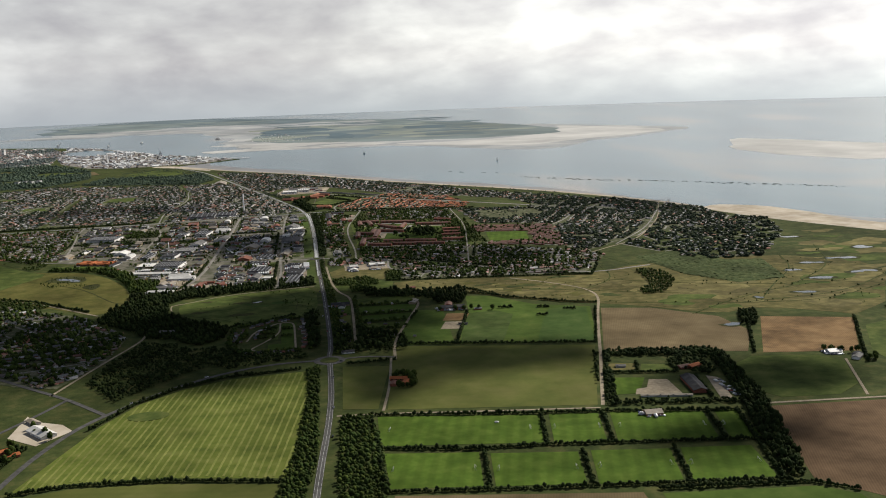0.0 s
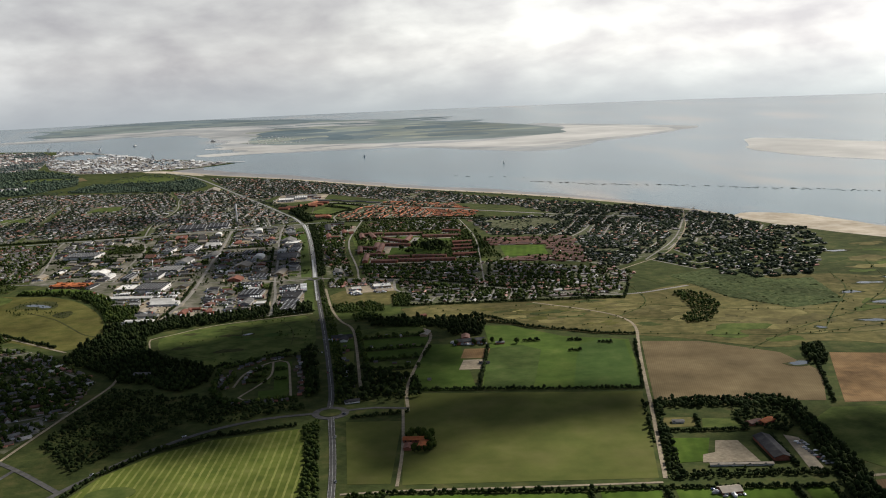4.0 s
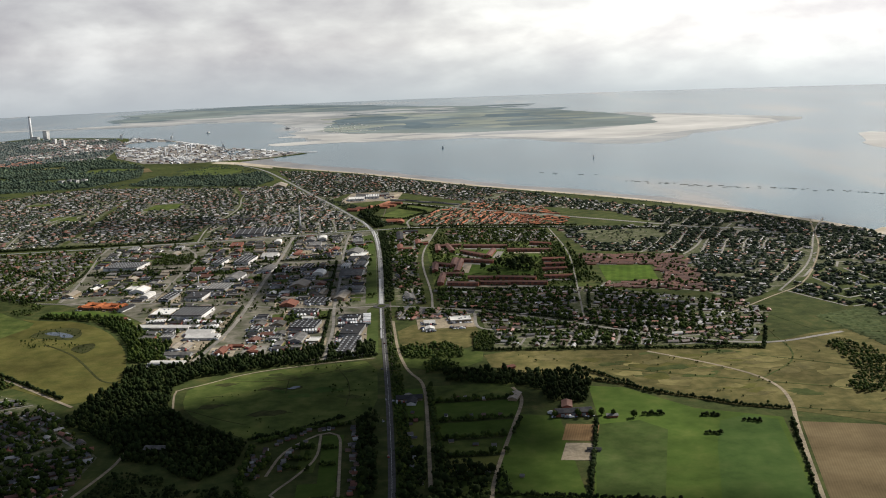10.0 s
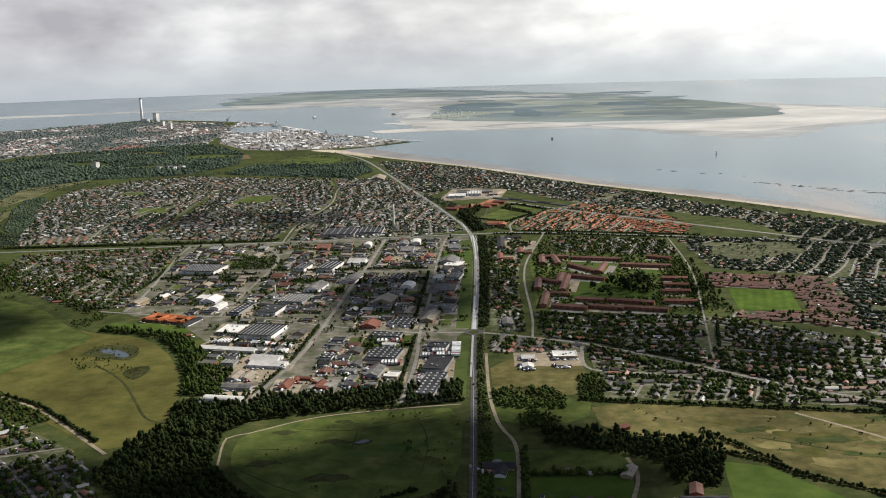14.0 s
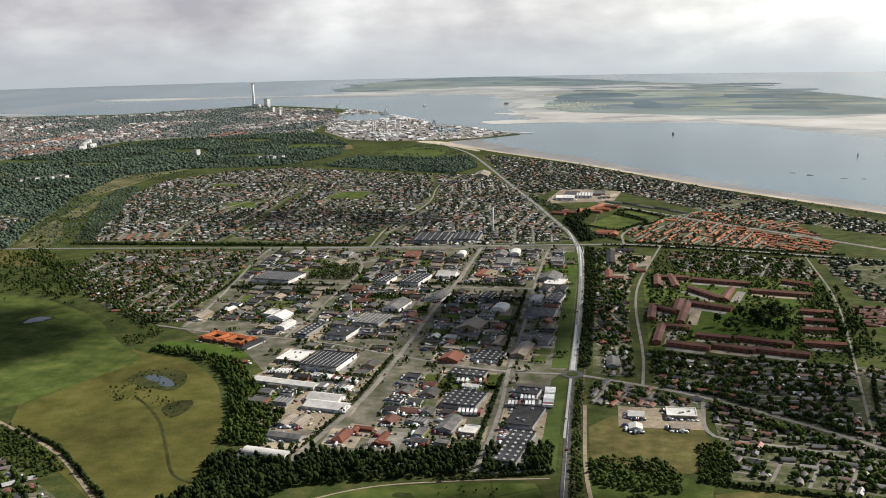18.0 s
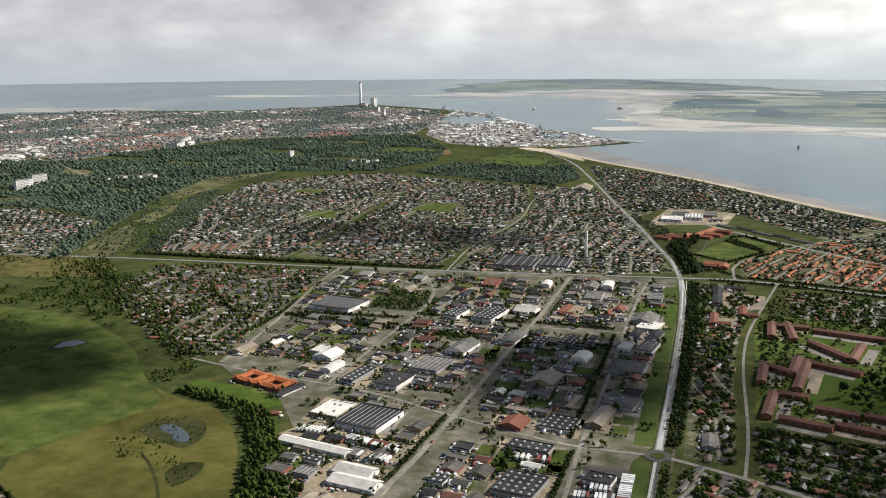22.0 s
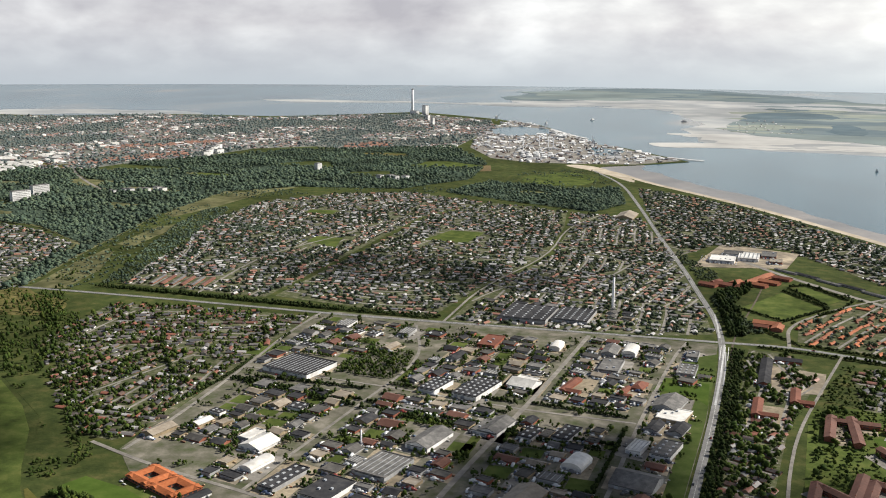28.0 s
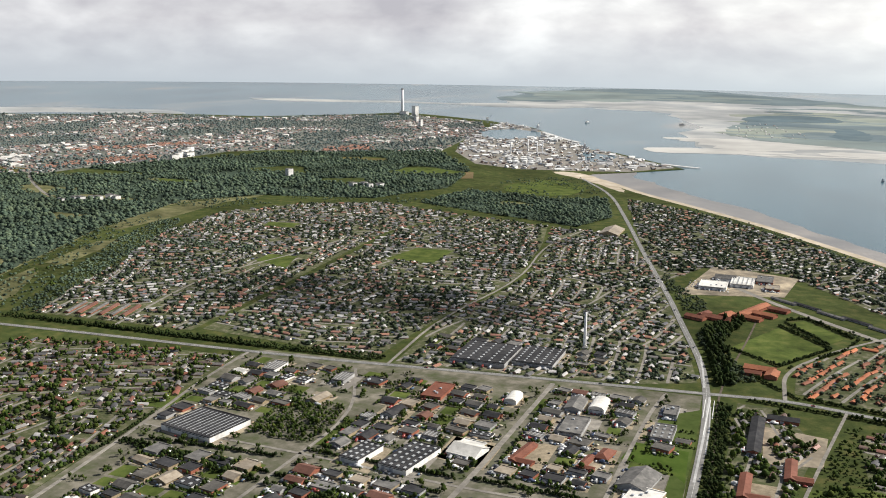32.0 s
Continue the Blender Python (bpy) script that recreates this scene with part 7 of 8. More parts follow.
HEDGES += [[(15, -89), (84, -104), (110, -108), (150, -117), (165, -120)], [(14, -128), (50, -137), (78, -139), (102, -143), (145, -150), (162, -153)], [(14, -169), (50, -175), (84, -180), (118, -185), (150, -189)]]
HEDGES += [[(84, -104), (78, -138)], [(109, -108), (103, -142)], [(151, -117), (145, -149)], [(53, -140), (49, -173)], [(89, -147), (84, -178)], [(123, -152), (117, -183)]]
HEDGES += [[(14, -90), (14, -170)], [(163, -119), (148, -188)], [(-117, -142), (-97, -138), (-63, -141), (-22, -151)], [(-102, -78), (-88, -48), (-70, -28), (-50, -17), (-14, -12)]]
HEDGES += [[(36, 22), (68, 14), (139, -4)], [(139, -4), (150, 31), (162, 72)], [(68, 15), (86, 85)], [(36, 22), (45, 61), (56, 93)], [(33, -8), (8, -9)], [(112, 126), (90, 158)]]
HEDGES += [[(241, 37), (208, -43)], [(292, 9), (251, -71)], [(-3, 195), (-60, 178)], [(52, 192), (118, 182), (190, 170), (205, 205)], [(-300, 500), (-250, 440), (-236, 430)], [(-220, 445), (-150, 440), (-84, 430), (-32, 430)]]
HEDGES += [[(-390, 570), (-280, 572), (-170, 577)], [(12, 590), (70, 583), (175, 553), (250, 525)], [(36, 602), (72, 594), (177, 566)]]
HEDGES += [[(57, 268), (103, 232), (136, 202), (190, 168)], [(-4, 672), (24, 648), (49, 690), (21, 728)], [(24, 736), (48, 698)], [(25, 741), (36, 750), (61, 716)], [(28, 646), (56, 690), (64, 716)], [(-232, 218), (-192, 196), (-166, 170), (-148, 152)], [(104, -187), (156, -193), (168, -202)]]
HEDGES += [[(94, 137), (108, 127), (116, 116), (134, 104), (148, 92), (168, 84)], [(-17, 106), (-40, 92), (-55, 86)], [(0, 640), (34, 600)], [(106, 88), (115, 87)], [(129, 83), (136, 81)], [(143, 75), (150, 72)], [(124, 64), (130, 62)]]
for line in HEDGES:
    p = along(line, 0.68, 0.2, 2, 0.5)
    p = p[clear_of_roads(p, 0.3)]
    grow("hedgerow", p, 1.12, CONIFER, "dark leafy hedgerow along a field edge", "hedge", lift=0.0, templates=BUSHES)


# ---- far town and harbour ----
TOWN = [(-1670, 1786), (-1507, 1851), (-1412, 1990), (-1118, 2007), (-1014, 2150), (-870, 2290), (-634, 2160), (-560, 1960), (-540, 1800), (-497, 1524), (-578, 1486), (-659, 1448), (-708, 1466), (-779, 1392), (-790, 1226), (-825, 1171), (-836, 1059), (-1142, 1000), (-1600, 1100)]
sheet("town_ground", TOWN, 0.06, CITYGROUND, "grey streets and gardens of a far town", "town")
HARBOUR = [(-600, 2190), (-500, 2070), (-372, 1836), (-296, 1690), (-256, 1655), (-166, 1536), (-138, 1500), (-192, 1426), (-250, 1404), (-330, 1388), (-400, 1420), (-480, 1560), (-545, 1800)]
sheet("harbour_ground", HARBOUR, 0.08, STREET, "pale paved quays of a far harbour", "harbour")
sheet("harbour_basin", [(-572, 1949), (-525, 2023), (-455, 1975), (-426, 1869), (-480, 1788), (-527, 1834)], 0.12, SEA, "grey harbour basin between quays", "harbour basin")
sheet("harbour_basin", [(-305, 1614), (-284, 1644), (-237, 1605), (-238, 1521), (-269, 1525)], 0.12, SEA, "grey harbour basin between quays", "harbour basin")
road("breakwater", [(-455, 1985), (-420, 1925), (-378, 1850), (-340, 1800)], 9, 0.6, CONCRETE, "grey stone breakwater of the harbour", "breakwater", keep=False)
road("breakwater", [(-160, 1538), (-128, 1520), (-108, 1514)], 7, 0.6, CONCRETE, "grey stone breakwater at the harbour mouth", "breakwater", keep=False)

town_rng = np.random.default_rng(21)


def town_rows(pts, lo, hi, h0, h1):
    n = len(pts)
    return np.c_[pts, town_rng.uniform(lo, hi, n), town_rng.uniform(lo * 0.5, hi * 0.55, n), town_rng.uniform(h0, h1, n), town_rng.uniform(0, 3.1, n)]


def grove(p, grow_here):
    """Keeps the places inside, or outside, the wooded quarters of the town."""
    n = np.array([noise.noise((x * 0.0075, y * 0.005, 1.0)) for x, y in p])
    return p[n > 0.0] if grow_here else p[n < 0.08]


p = grove(scatter(TOWN, 8200), False)
house_soup("town_houses", town_rows(p, 3.4, 6.4, 0.8, 1.25), "many far town houses with red and grey roofs", [HAZYWALL, HAZYTOWNROOF])
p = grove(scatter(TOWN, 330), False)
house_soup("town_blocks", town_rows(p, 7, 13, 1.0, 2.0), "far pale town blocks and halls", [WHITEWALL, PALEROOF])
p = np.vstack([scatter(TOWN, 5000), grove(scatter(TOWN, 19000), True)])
grow("town_trees", p, 3.5, HAZYTOWNWOOD, "trees among far town houses", "trees", templates=FAR_CROWNS)
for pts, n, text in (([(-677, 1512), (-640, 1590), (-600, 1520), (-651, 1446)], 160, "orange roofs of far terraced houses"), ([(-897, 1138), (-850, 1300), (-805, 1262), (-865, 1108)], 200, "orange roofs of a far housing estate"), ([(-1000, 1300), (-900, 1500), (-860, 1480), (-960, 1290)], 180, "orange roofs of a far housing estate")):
    house_soup("town_terraces", town_rows(scatter(pts, n), 4, 7, 1.0, 1.5), text, [HAZYWALL, HAZYRED])
p = scatter([(-1200, 1060), (-1050, 1160), (-983, 1205), (-915, 1127), (-890, 1060), (-905, 1000), (-1100, 960)], 85)
house_soup("town_blocks", town_rows(p, 11, 22, 1.4, 2.4), "far white works halls at the edge of town", [WHITEWALL, PALEROOF])
p = scatter(HARBOUR, 330)
ok = ~(inside([(-572, 1949), (-525, 2023), (-455, 1975), (-426, 1869), (-480, 1788), (-527, 1834)], p) | inside([(-305, 1614), (-284, 1644), (-237, 1605), (-238, 1521), (-269, 1525)], p))
house_soup("harbour_sheds", town_rows(p[ok], 5, 13, 0.9, 1.8), "far harbour sheds with pale and grey roofs", [WHITEWALL, QUAYROOF])
p = scatter(HARBOUR, 500)
house_soup("harbour_sheds", town_rows(p[~inside([(-572, 1949), (-525, 2023), (-455, 1975), (-426, 1869), (-480, 1788), (-527, 1834)], p)], 2.5, 6, 0.8, 1.8), "small far harbour sheds and containers", [HAZYWALL, QUAYROOF])


def turned(profile, sides=14):
    """Places and faces of a shape turned round the z axis, from rows of radius and height."""
    v, f = [], []
    for r, z in profile:
        v += [(r * math.cos(a), r * math.sin(a), z) for a in np.linspace(0, 2 * math.pi, sides, endpoint=False)]
    for k in range(len(profile) - 1):
        for i in range(sides):
            j = (i + 1) % sides
            f.append((k * sides + i, k * sides + j, (k + 1) * sides + j, (k + 1) * sides + i))
    f.append(tuple(range((len(profile) - 1) * sides, len(profile) * sides)))
    return v, f


SHAFT = surface("pale_concrete_shaft", [(0.74, 0.735, 0.73), (0.8, 0.795, 0.79), (0.85, 0.845, 0.84)], 0.3, rough=0.7, big=0.05, big_dark=0.92)
RING = surface("dark_flue_ring", [(0.12, 0.11, 0.11), (0.2, 0.19, 0.18)], 0.5)


def chimney(x, y, h, r, label):
    t = thing("chimney_stack", label, "chimney", Matrix.Translation((x, y, -0.05)))
    child("shaft", mesh_of("shaft", *turned([(r * 1.25, 0), (r * 1.1, h * 0.3), (r * 0.9, h * 0.97)]), SHAFT, smooth=True), t)
    child("flue_ring", mesh_of("flue_ring", *turned([(r * 0.93, h * 0.955), (r * 0.93, h * 0.99), (r * 0.8, h)]), RING), t)
    child("plinth", mesh_of("plinth", *turned([(r * 1.9, 0), (r * 1.9, min(1.5, h * 0.05)), (r * 1.3, min(1.6, h * 0.055))]), CONCRETE), t)
    return t


chimney(-75, 642, 20.5, 0.72, "tall slender white chimney behind the works halls")
chimney(-128, 394, 7.0, 0.32, "thin grey steel chimney of a works hall")
chimney(-898, 2340, 59, 3.0, "very tall white power station chimney by the sea")
for x, y, h in ((-392, 1563, 19), (-381, 1620, 20), (-358, 1589, 21), (-348, 1583, 20)):
    chimney(x, y, h, 0.85, "slim white harbour chimney among tanks")


def tower_block(name, x, y, l, w, h, turn, label, storeys, category="tower block"):
    t = thing(name, label, category, Matrix.Translation((x, y, 0.0)) @ Matrix.Rotation(turn, 4, "Z"))
    child("wall", unit_box("wall", WHITEWALL), t, slab_at(0, 0, 0, l, w, h))
    child("roof", unit_box("roof", GREYROOF), t, slab_at(0, 0, h + 0.01, l * 0.98, w * 0.98, 0.5))
    for k in range(storeys):
        child("window_band", unit_box("window_band", WINDOW), t, slab_at(0, -w / 2 - 0.02, (k + 0.35) * h / storeys, l * 0.9, 0.15, 0.16 * h / storeys))
    return t


tower_block("power_station", -838, 2275, 12, 11, 22, -0.4, "white boiler house of a seaside power station", 0, "power station")
tower_block("power_station", -870, 2285, 22, 10, 8, -0.4, "low white turbine hall of a power station", 0, "power station")
tower_block("silo_tower", -704, 1975, 6, 6, 15, -0.4, "white silo tower above the town", 2, "silo")
tower_block("silo_tower", -760, 2090, 8, 7, 12, -0.4, "pale storage tower by the harbour", 2, "silo")
tower_block("apartment_slab", -711, 831, 19, 6, 10.5, 1.2, "white slab apartment building above woods", 6)
tower_block("apartment_slab", -724, 872, 19, 6, 10.5, 1.3, "white slab apartment building above woods", 6)
tower_block("apartment_slab", -562, 1190, 6, 8, 8.5, -0.3, "white tower block standing in woods", 6)
for k in range(6):
    tower_block("apartment_slab", -784 - 9 * k, 1268 + 20 * k, 5, 13, 6.5, -0.25, "white slab block in a far row", 4)
tower_block("apartment_slab", -790, 1310, 8, 13, 6, -0.3, "pale far apartment building", 4)
for k in range(7):
    tower_block("hospital_wing", -664 + 6 * k, 915 + 6 * k + 5 * (k % 2), 9, 6, 3.2 + 0.4 * (k % 3), -0.35, "white wing of a hospital before woods", 2, "hospital")
for k in range(4):
    tower_block("institute_wing", -452 + 10 * k, 1140 + 8 * (k % 2), 7, 7, 4.5, -0.35, "white institute wing in a clearing", 2, "institute")

TANK = surface("tank_paint", [(0.66, 0.66, 0.64), (0.75, 0.75, 0.73), (0.8, 0.8, 0.79)], 0.3, rough=0.4, big=0.06, spec=0.5)
for k in range(26):
    if k < 14:
        x, y = -372 + 11 * (k % 5) + 3 * (k // 5), 1448 + 26 * (k // 5) + 5 * (k % 2)
    else:
        x, y = -402 + 7 * (k % 4), 1800 + 16 * (k // 4 - 3)
    r, h = 3.0 + (k * 7 % 5) * 0.5, 2.6 + 0.4 * (k * 5 % 4)
    t = thing("storage_tank", "round white oil tank on a harbour quay", "tank", Matrix.Translation((x, y, 0.1)), "harbour tanks")
    child("shell", mesh_of("shell", *turned([(r, 0), (r, h)]), TANK, smooth=False), t)
    child("roof", mesh_of("roof", *turned([(r * 1.02, h), (r * 0.6, h + 0.6), (0.2, h + 0.8)]), TANK), t)


def crane(x, y, turn):
    t = thing("harbour_crane", "tall pale harbour crane on a quay", "crane", Matrix.Translation((x, y, 0.1)) @ Matrix.Rotation(turn, 4, "Z"), "harbour cranes")
    for sx in (-2, 2):
        for sy in (-2, 2):
            child("leg", unit_box("leg", GATE), t, slab_at(sx, sy, 0, 0.6, 0.6, 8))
    child("portal", unit_box("portal", GATE), t, slab_at(0, 0, 8, 5, 5, 1))
    child("cab", unit_box("cab", WHITEWALL), t, slab_at(0, 0, 9, 3, 2.5, 3))
    child("jib", unit_box("jib", GATE), t, Matrix.Translation((4, 0, 11)) @ Matrix.Rotation(-0.8, 4, "Y") @ Matrix.Diagonal((18, 0.7, 0.7, 1)))


for x, y, a in ((-560, 1990, 0.3), (-470, 2010, 1.4), (-620, 2150, 0.8), (-300, 1660, 2.0)):
    crane(x, y, a)


def ship(x, y, l, turn, label):
    t = thing("ship", label, "ship", Matrix.Translation((x, y, -0.6)) @ Matrix.Rotation(turn, 4, "Z"), "ships on the sea")
    w = l * 0.2
    v = [(-l / 2, -w / 2, 1.6), (l * 0.3, -w / 2, 1.6), (l / 2, 0, 2.0), (l * 0.3, w / 2, 1.6), (-l / 2, w / 2, 1.6), (-l * 0.46, -w * 0.35, 0), (l * 0.28, -w * 0.35, 0), (l * 0.42, 0, 0), (l * 0.28, w * 0.35, 0), (-l * 0.46, w * 0.35, 0)]
    child("hull", mesh_of("hull", v, [(0, 1, 2, 3, 4)] + [(i, i + 5, (i + 1) % 5 + 5, (i + 1) % 5) for i in range(5)], GATE), t)
    child("deckhouse", unit_box("deckhouse", WHITEWALL), t, slab_at(-l * 0.1, 0, 1.6, l * 0.5, w * 0.8, 2.2))
    child("funnel", unit_box("funnel", WHITEWALL), t, slab_at(-l * 0.2, 0, 3.8, l * 0.07, w * 0.3, 1.6))


ship(-232, 2330, 16, 0.6, "small white ferry crossing the sound")
ship(120, 1480, 4, 0.2, "small dark boat on the grey sea")
ship(330, 1180, 4, 0.9, "small dark boat on the grey sea")
ship(-430, 2280, 18, 1.2, "white ship lying off the harbour")

# weed-grown reef line in the shallow sea
REEF = surface("reef_weed", [(0.05, 0.05, 0.04), (0.09, 0.085, 0.06)], 0.3)
rv, rf = [], []
for x, y in np.vstack([along([(300, 880), (377, 792), (461, 732), (532, 663), (620, 580)], 3.0, 3.5), along([(220, 1010), (300, 930)], 9.0, 6.0)]):
    if rng.random() < 0.55:
        rf.append(ICO_F + 12 * len(rv))
        rv.append(ICO_V * (rng.uniform(1.5, 4.5), rng.uniform(0.6, 1.4), 0.35) * rng.uniform(0.7, 1.2, (12, 1)) + (x, y, -0.6))
tagged(new("reef", tri_mesh("reef", np.vstack(rv), np.vstack(rf), REEF)), "broken dark weed line in the shallow sea", "reef", kind="stuff")

# island woods, dunes and hamlets
for k, pts in enumerate(([(-127, 2515), (-114, 2730), (-21, 2833), (75, 2787), (110, 2582), (23, 2576), (-64, 2528)], [(69, 2286), (106, 2444), (145, 2294), (127, 2123), (88, 2144)], [(66, 2203), (144, 2330), (145, 2106), (84, 2100)], [(300, 2500), (420, 2450), (460, 2600), (330, 2680)])):
    sheet("island_wood", ragged(pts, 14, 20), -0.1 + 0.011 * k, HAZYISLEWOOD, "low dark wood on the far island", "wood", thick=0.1)
p = scatter([(-135, 2120), (-60, 2040), (30, 2100), (-20, 2400), (-110, 2480)], 46)
house_soup("island_houses", town_rows(p, 2.6, 4.6, 0.6, 1.0), "scattered far houses on the island", [WHITEWALL, QUAYROOF])

# ---- ponds ----
for k, (x, y, rx, ry) in enumerate([(-303, 361, 5, 6), (366, 122, 8, 4), (351, 160, 7, 4), (298, 74, 6, 3), (330, 110, 8, 3), (264, 68, 3, 2), (222, 12, 5, 3), (-42, 150, 2.2, 1.5), (325, 140, 5, 3), (380, 170, 9, 4), (390, 268, 9, 3), (417, 206, 8, 4)]):
    a = np.linspace(0, 2 * np.pi, 14, endpoint=False)
    r = 1 + 0.28 * np.sin(2 * a + k) + 0.15 * np.sin(3 * a + 2 * k)
    sheet("pond", ragged(np.c_[x + rx * 1.5 * r * np.cos(a), y + ry * 1.6 * r * np.sin(a)], 2.5, 2.0, k), 0.142, REED, "reedy green edge of a small pond", "pond edge", thick=0.1)
    sheet("pond", ragged(np.c_[x + rx * r * np.cos(a), y + ry * r * np.sin(a)], 3.0, 1.6, 5.0 + k), 0.15, POND, "small still pond in a meadow", "pond", thick=0.1)
sheet("reed_bed", [(-204, 274), (-199, 286), (-186, 288), (-178, 284), (-172, 268), (-175, 258), (-188, 263), (-199, 267)], 0.085, REED, "dark reed bed round a meadow pond", "reeds", soft=2)
sheet("reed_bed", [(-171, 238), (-168, 248), (-160, 250), (-157, 240), (-160, 227)], 0.085, REED, "dark reed bed in a meadow", "reeds", soft=2)
sheet("pond", [(-197, 277), (-193, 280), (-186, 277), (-178, 270), (-176, 264), (-183, 265), (-186, 270), (-192, 272)], 0.10, POND, "small still pond in a meadow", "pond", soft=2)
for pts, n in (([(-204, 274), (-199, 286), (-186, 288), (-178, 284), (-172, 268), (-175, 258), (-199, 267)], 26), ([(-171, 238), (-168, 248), (-160, 250), (-157, 240), (-160, 227)], 14), ([(-209, 260), (-203, 272), (-186, 258), (-180, 241), (-190, 239)], 30)):
    grow("reed_tufts", scatter(pts, n), 0.8, LEAF, "low tufts of reed and willow", "reeds", lift=0)
road("ditch", [(-188, 251), (-178, 242), (-164, 225), (-152, 204), (-137, 176), (-128, 172)], 1.2, 0.10, REED, "dark wet ditch across a meadow", "ditch", keep=False)

# ---- mown swaths ----
field = np.array(FIELDS[0][2], float)
lean = np.array([0.14, 1.0]) / math.hypot(0.14, 1.0)
for k in range(38):
    start = np.array([-128 + 3.1 * k, -150.0])
    line = start + np.arange(0, 150, 1.5)[:, None] * lean
    hit = inside(field, line) & inside(field, line + (1.2, 0)) & inside(field, line - (1.2, 0))
    if hit.sum() > 4:
        line = line[hit] + rng.normal(0, 0.05, (hit.sum(), 2))
        v, f = ribbon(line, 0.8, 0.2, 0.18)
        tagged(new("swath", mesh_of("swath", v, f, SWATH)), "pale row of cut grass lying on the field", "swath", "rows of cut grass")
a = np.linspace(0, 2 * np.pi, 16, endpoint=False)
sheet("rough_patch", np.c_[-80 + 9 * np.cos(a), -66 + 6 * np.sin(a)], 0.22, PASTURE, "uncut rough patch in the mown field", "rough patch", soft=1)

# ---- allotments and plots ----
SHED_WALL = mesh_of("wall", HV[:10], [(0, 1, 5, 4), (1, 2, 6, 9, 5), (2, 3, 7, 6), (3, 0, 4, 8, 7)], WALL_ONE)
shed_rng = np.random.default_rng(5)


def shed(x, y):
    t = thing("garden_shed", "small garden shed on an allotment plot", "shed", Matrix.Translation((x, y, 0.01)) @ Matrix.Rotation(shed_rng.uniform(-0.3, 0.3), 4, "Z"), "allotment sheds")
    m = Matrix.Diagonal((shed_rng.uniform(1.2, 2.2), shed_rng.uniform(1.0, 1.6), shed_rng.uniform(0.5, 0.8), 1))
    child("wall", SHED_WALL, t, m)
    child("roof", HOUSE_ROOF, t, m)


spots = np.vstack([along([(-12, 28), (-13, 95)], 2.4, 0.7), along([(-20, 93), (-30, 92), (-44, 78)], 2.4, 0.6), along([(-46, 74), (-49, 46)], 2.2, 0.7), along([(-44, 23), (-16, 23)], 2.8, 0.5), along([(-30, 84), (-37, 70), (-40, 52)], 2.4, 0.5), along([(-50, 70), (-52, 50)], 2.6, 0.6),
                   along([(11, 30), (12, 110)], 7, 1.0), along([(22, 40), (50, 38)], 7, 1.5), along([(24, 70), (45, 66)], 6, 1.5), along([(24, 100), (52, 96)], 6, 1.5), along([(30, 122), (48, 118)], 5, 1.0)])
for x, y in spots[clear_of_roads(spots, 1.0)]:
    shed(x, y)
for x0, y0, x1, y1, m in ((21, 24, 42, 38, PASTURE), (21, 42, 44, 55, OLIVE), (21, 58, 46, 72, PASTURE), (21, 76, 50, 92, LUSH), (21, 96, 56, 116, LUSH), (21, 120, 58, 140, PASTURE), (4, 30, 13, 60, PASTURE), (4, 64, 14, 96, OLIVE), (4, 100, 16, 138, LUSH), (-25, 40, -18.5, 86, LUSH), (-33, 50, -27, 84, PASTURE), (-32, 29, -19, 40, LUSH)):
    sheet("plot", [(x0, y0), (x1, y0), (x1 + 2, y1), (x0, y1)], 0.07, m, "grassy garden plot inside hedges", "plot", thick=0.1)
for line in ([(21, 40), (42, 40)], [(21, 56.5), (46, 56.5)], [(21, 74), (50, 74)], [(21, 94), (54, 94)], [(21, 118), (58, 118)], [(20.5, 24), (20.5, 140)], [(4, 62), (14, 62)], [(4, 98), (15, 98)], [(21, 20), (34, 18)], [(-15, 24), (-46, 24), (-53, 40), (-52, 78)], [(-50, 82), (-30, 95), (-14, 97)], [(-9, 24), (-9, 92)], [(-38, 56), (-28, 52)], [(-38, 64), (-28, 62)], [(-25, 72), (-18.5, 72)], [(-25, 56), (-18.5, 56)], [(-36, 74), (-27, 74)], [(-49, 46), (-44, 66)]):
    p = along(line, 1.0, 0.35, 2, 0.8)
    grow("hedge", p[clear_of_roads(p, 0.2)], 1.5, LEAF, "dark hedge round a garden plot", "hedge", lift=0, templates=BUSHES)
p = scatter([(4, 10), (40, 8), (44, 34), (20, 60), (4, 60)], 260)
grow("plot_trees", p[clear_of_roads(p, 0.4)], 2.2, CONIFER, "dark trees among garden plots", "trees")
p = scatter([(-10, 26), (-4, 26), (-4, 110), (-12, 100)], 170)
grow("plot_trees", p[clear_of_roads(p, 0.4)], 2.2, CONIFER, "dark trees beside the main road", "trees")

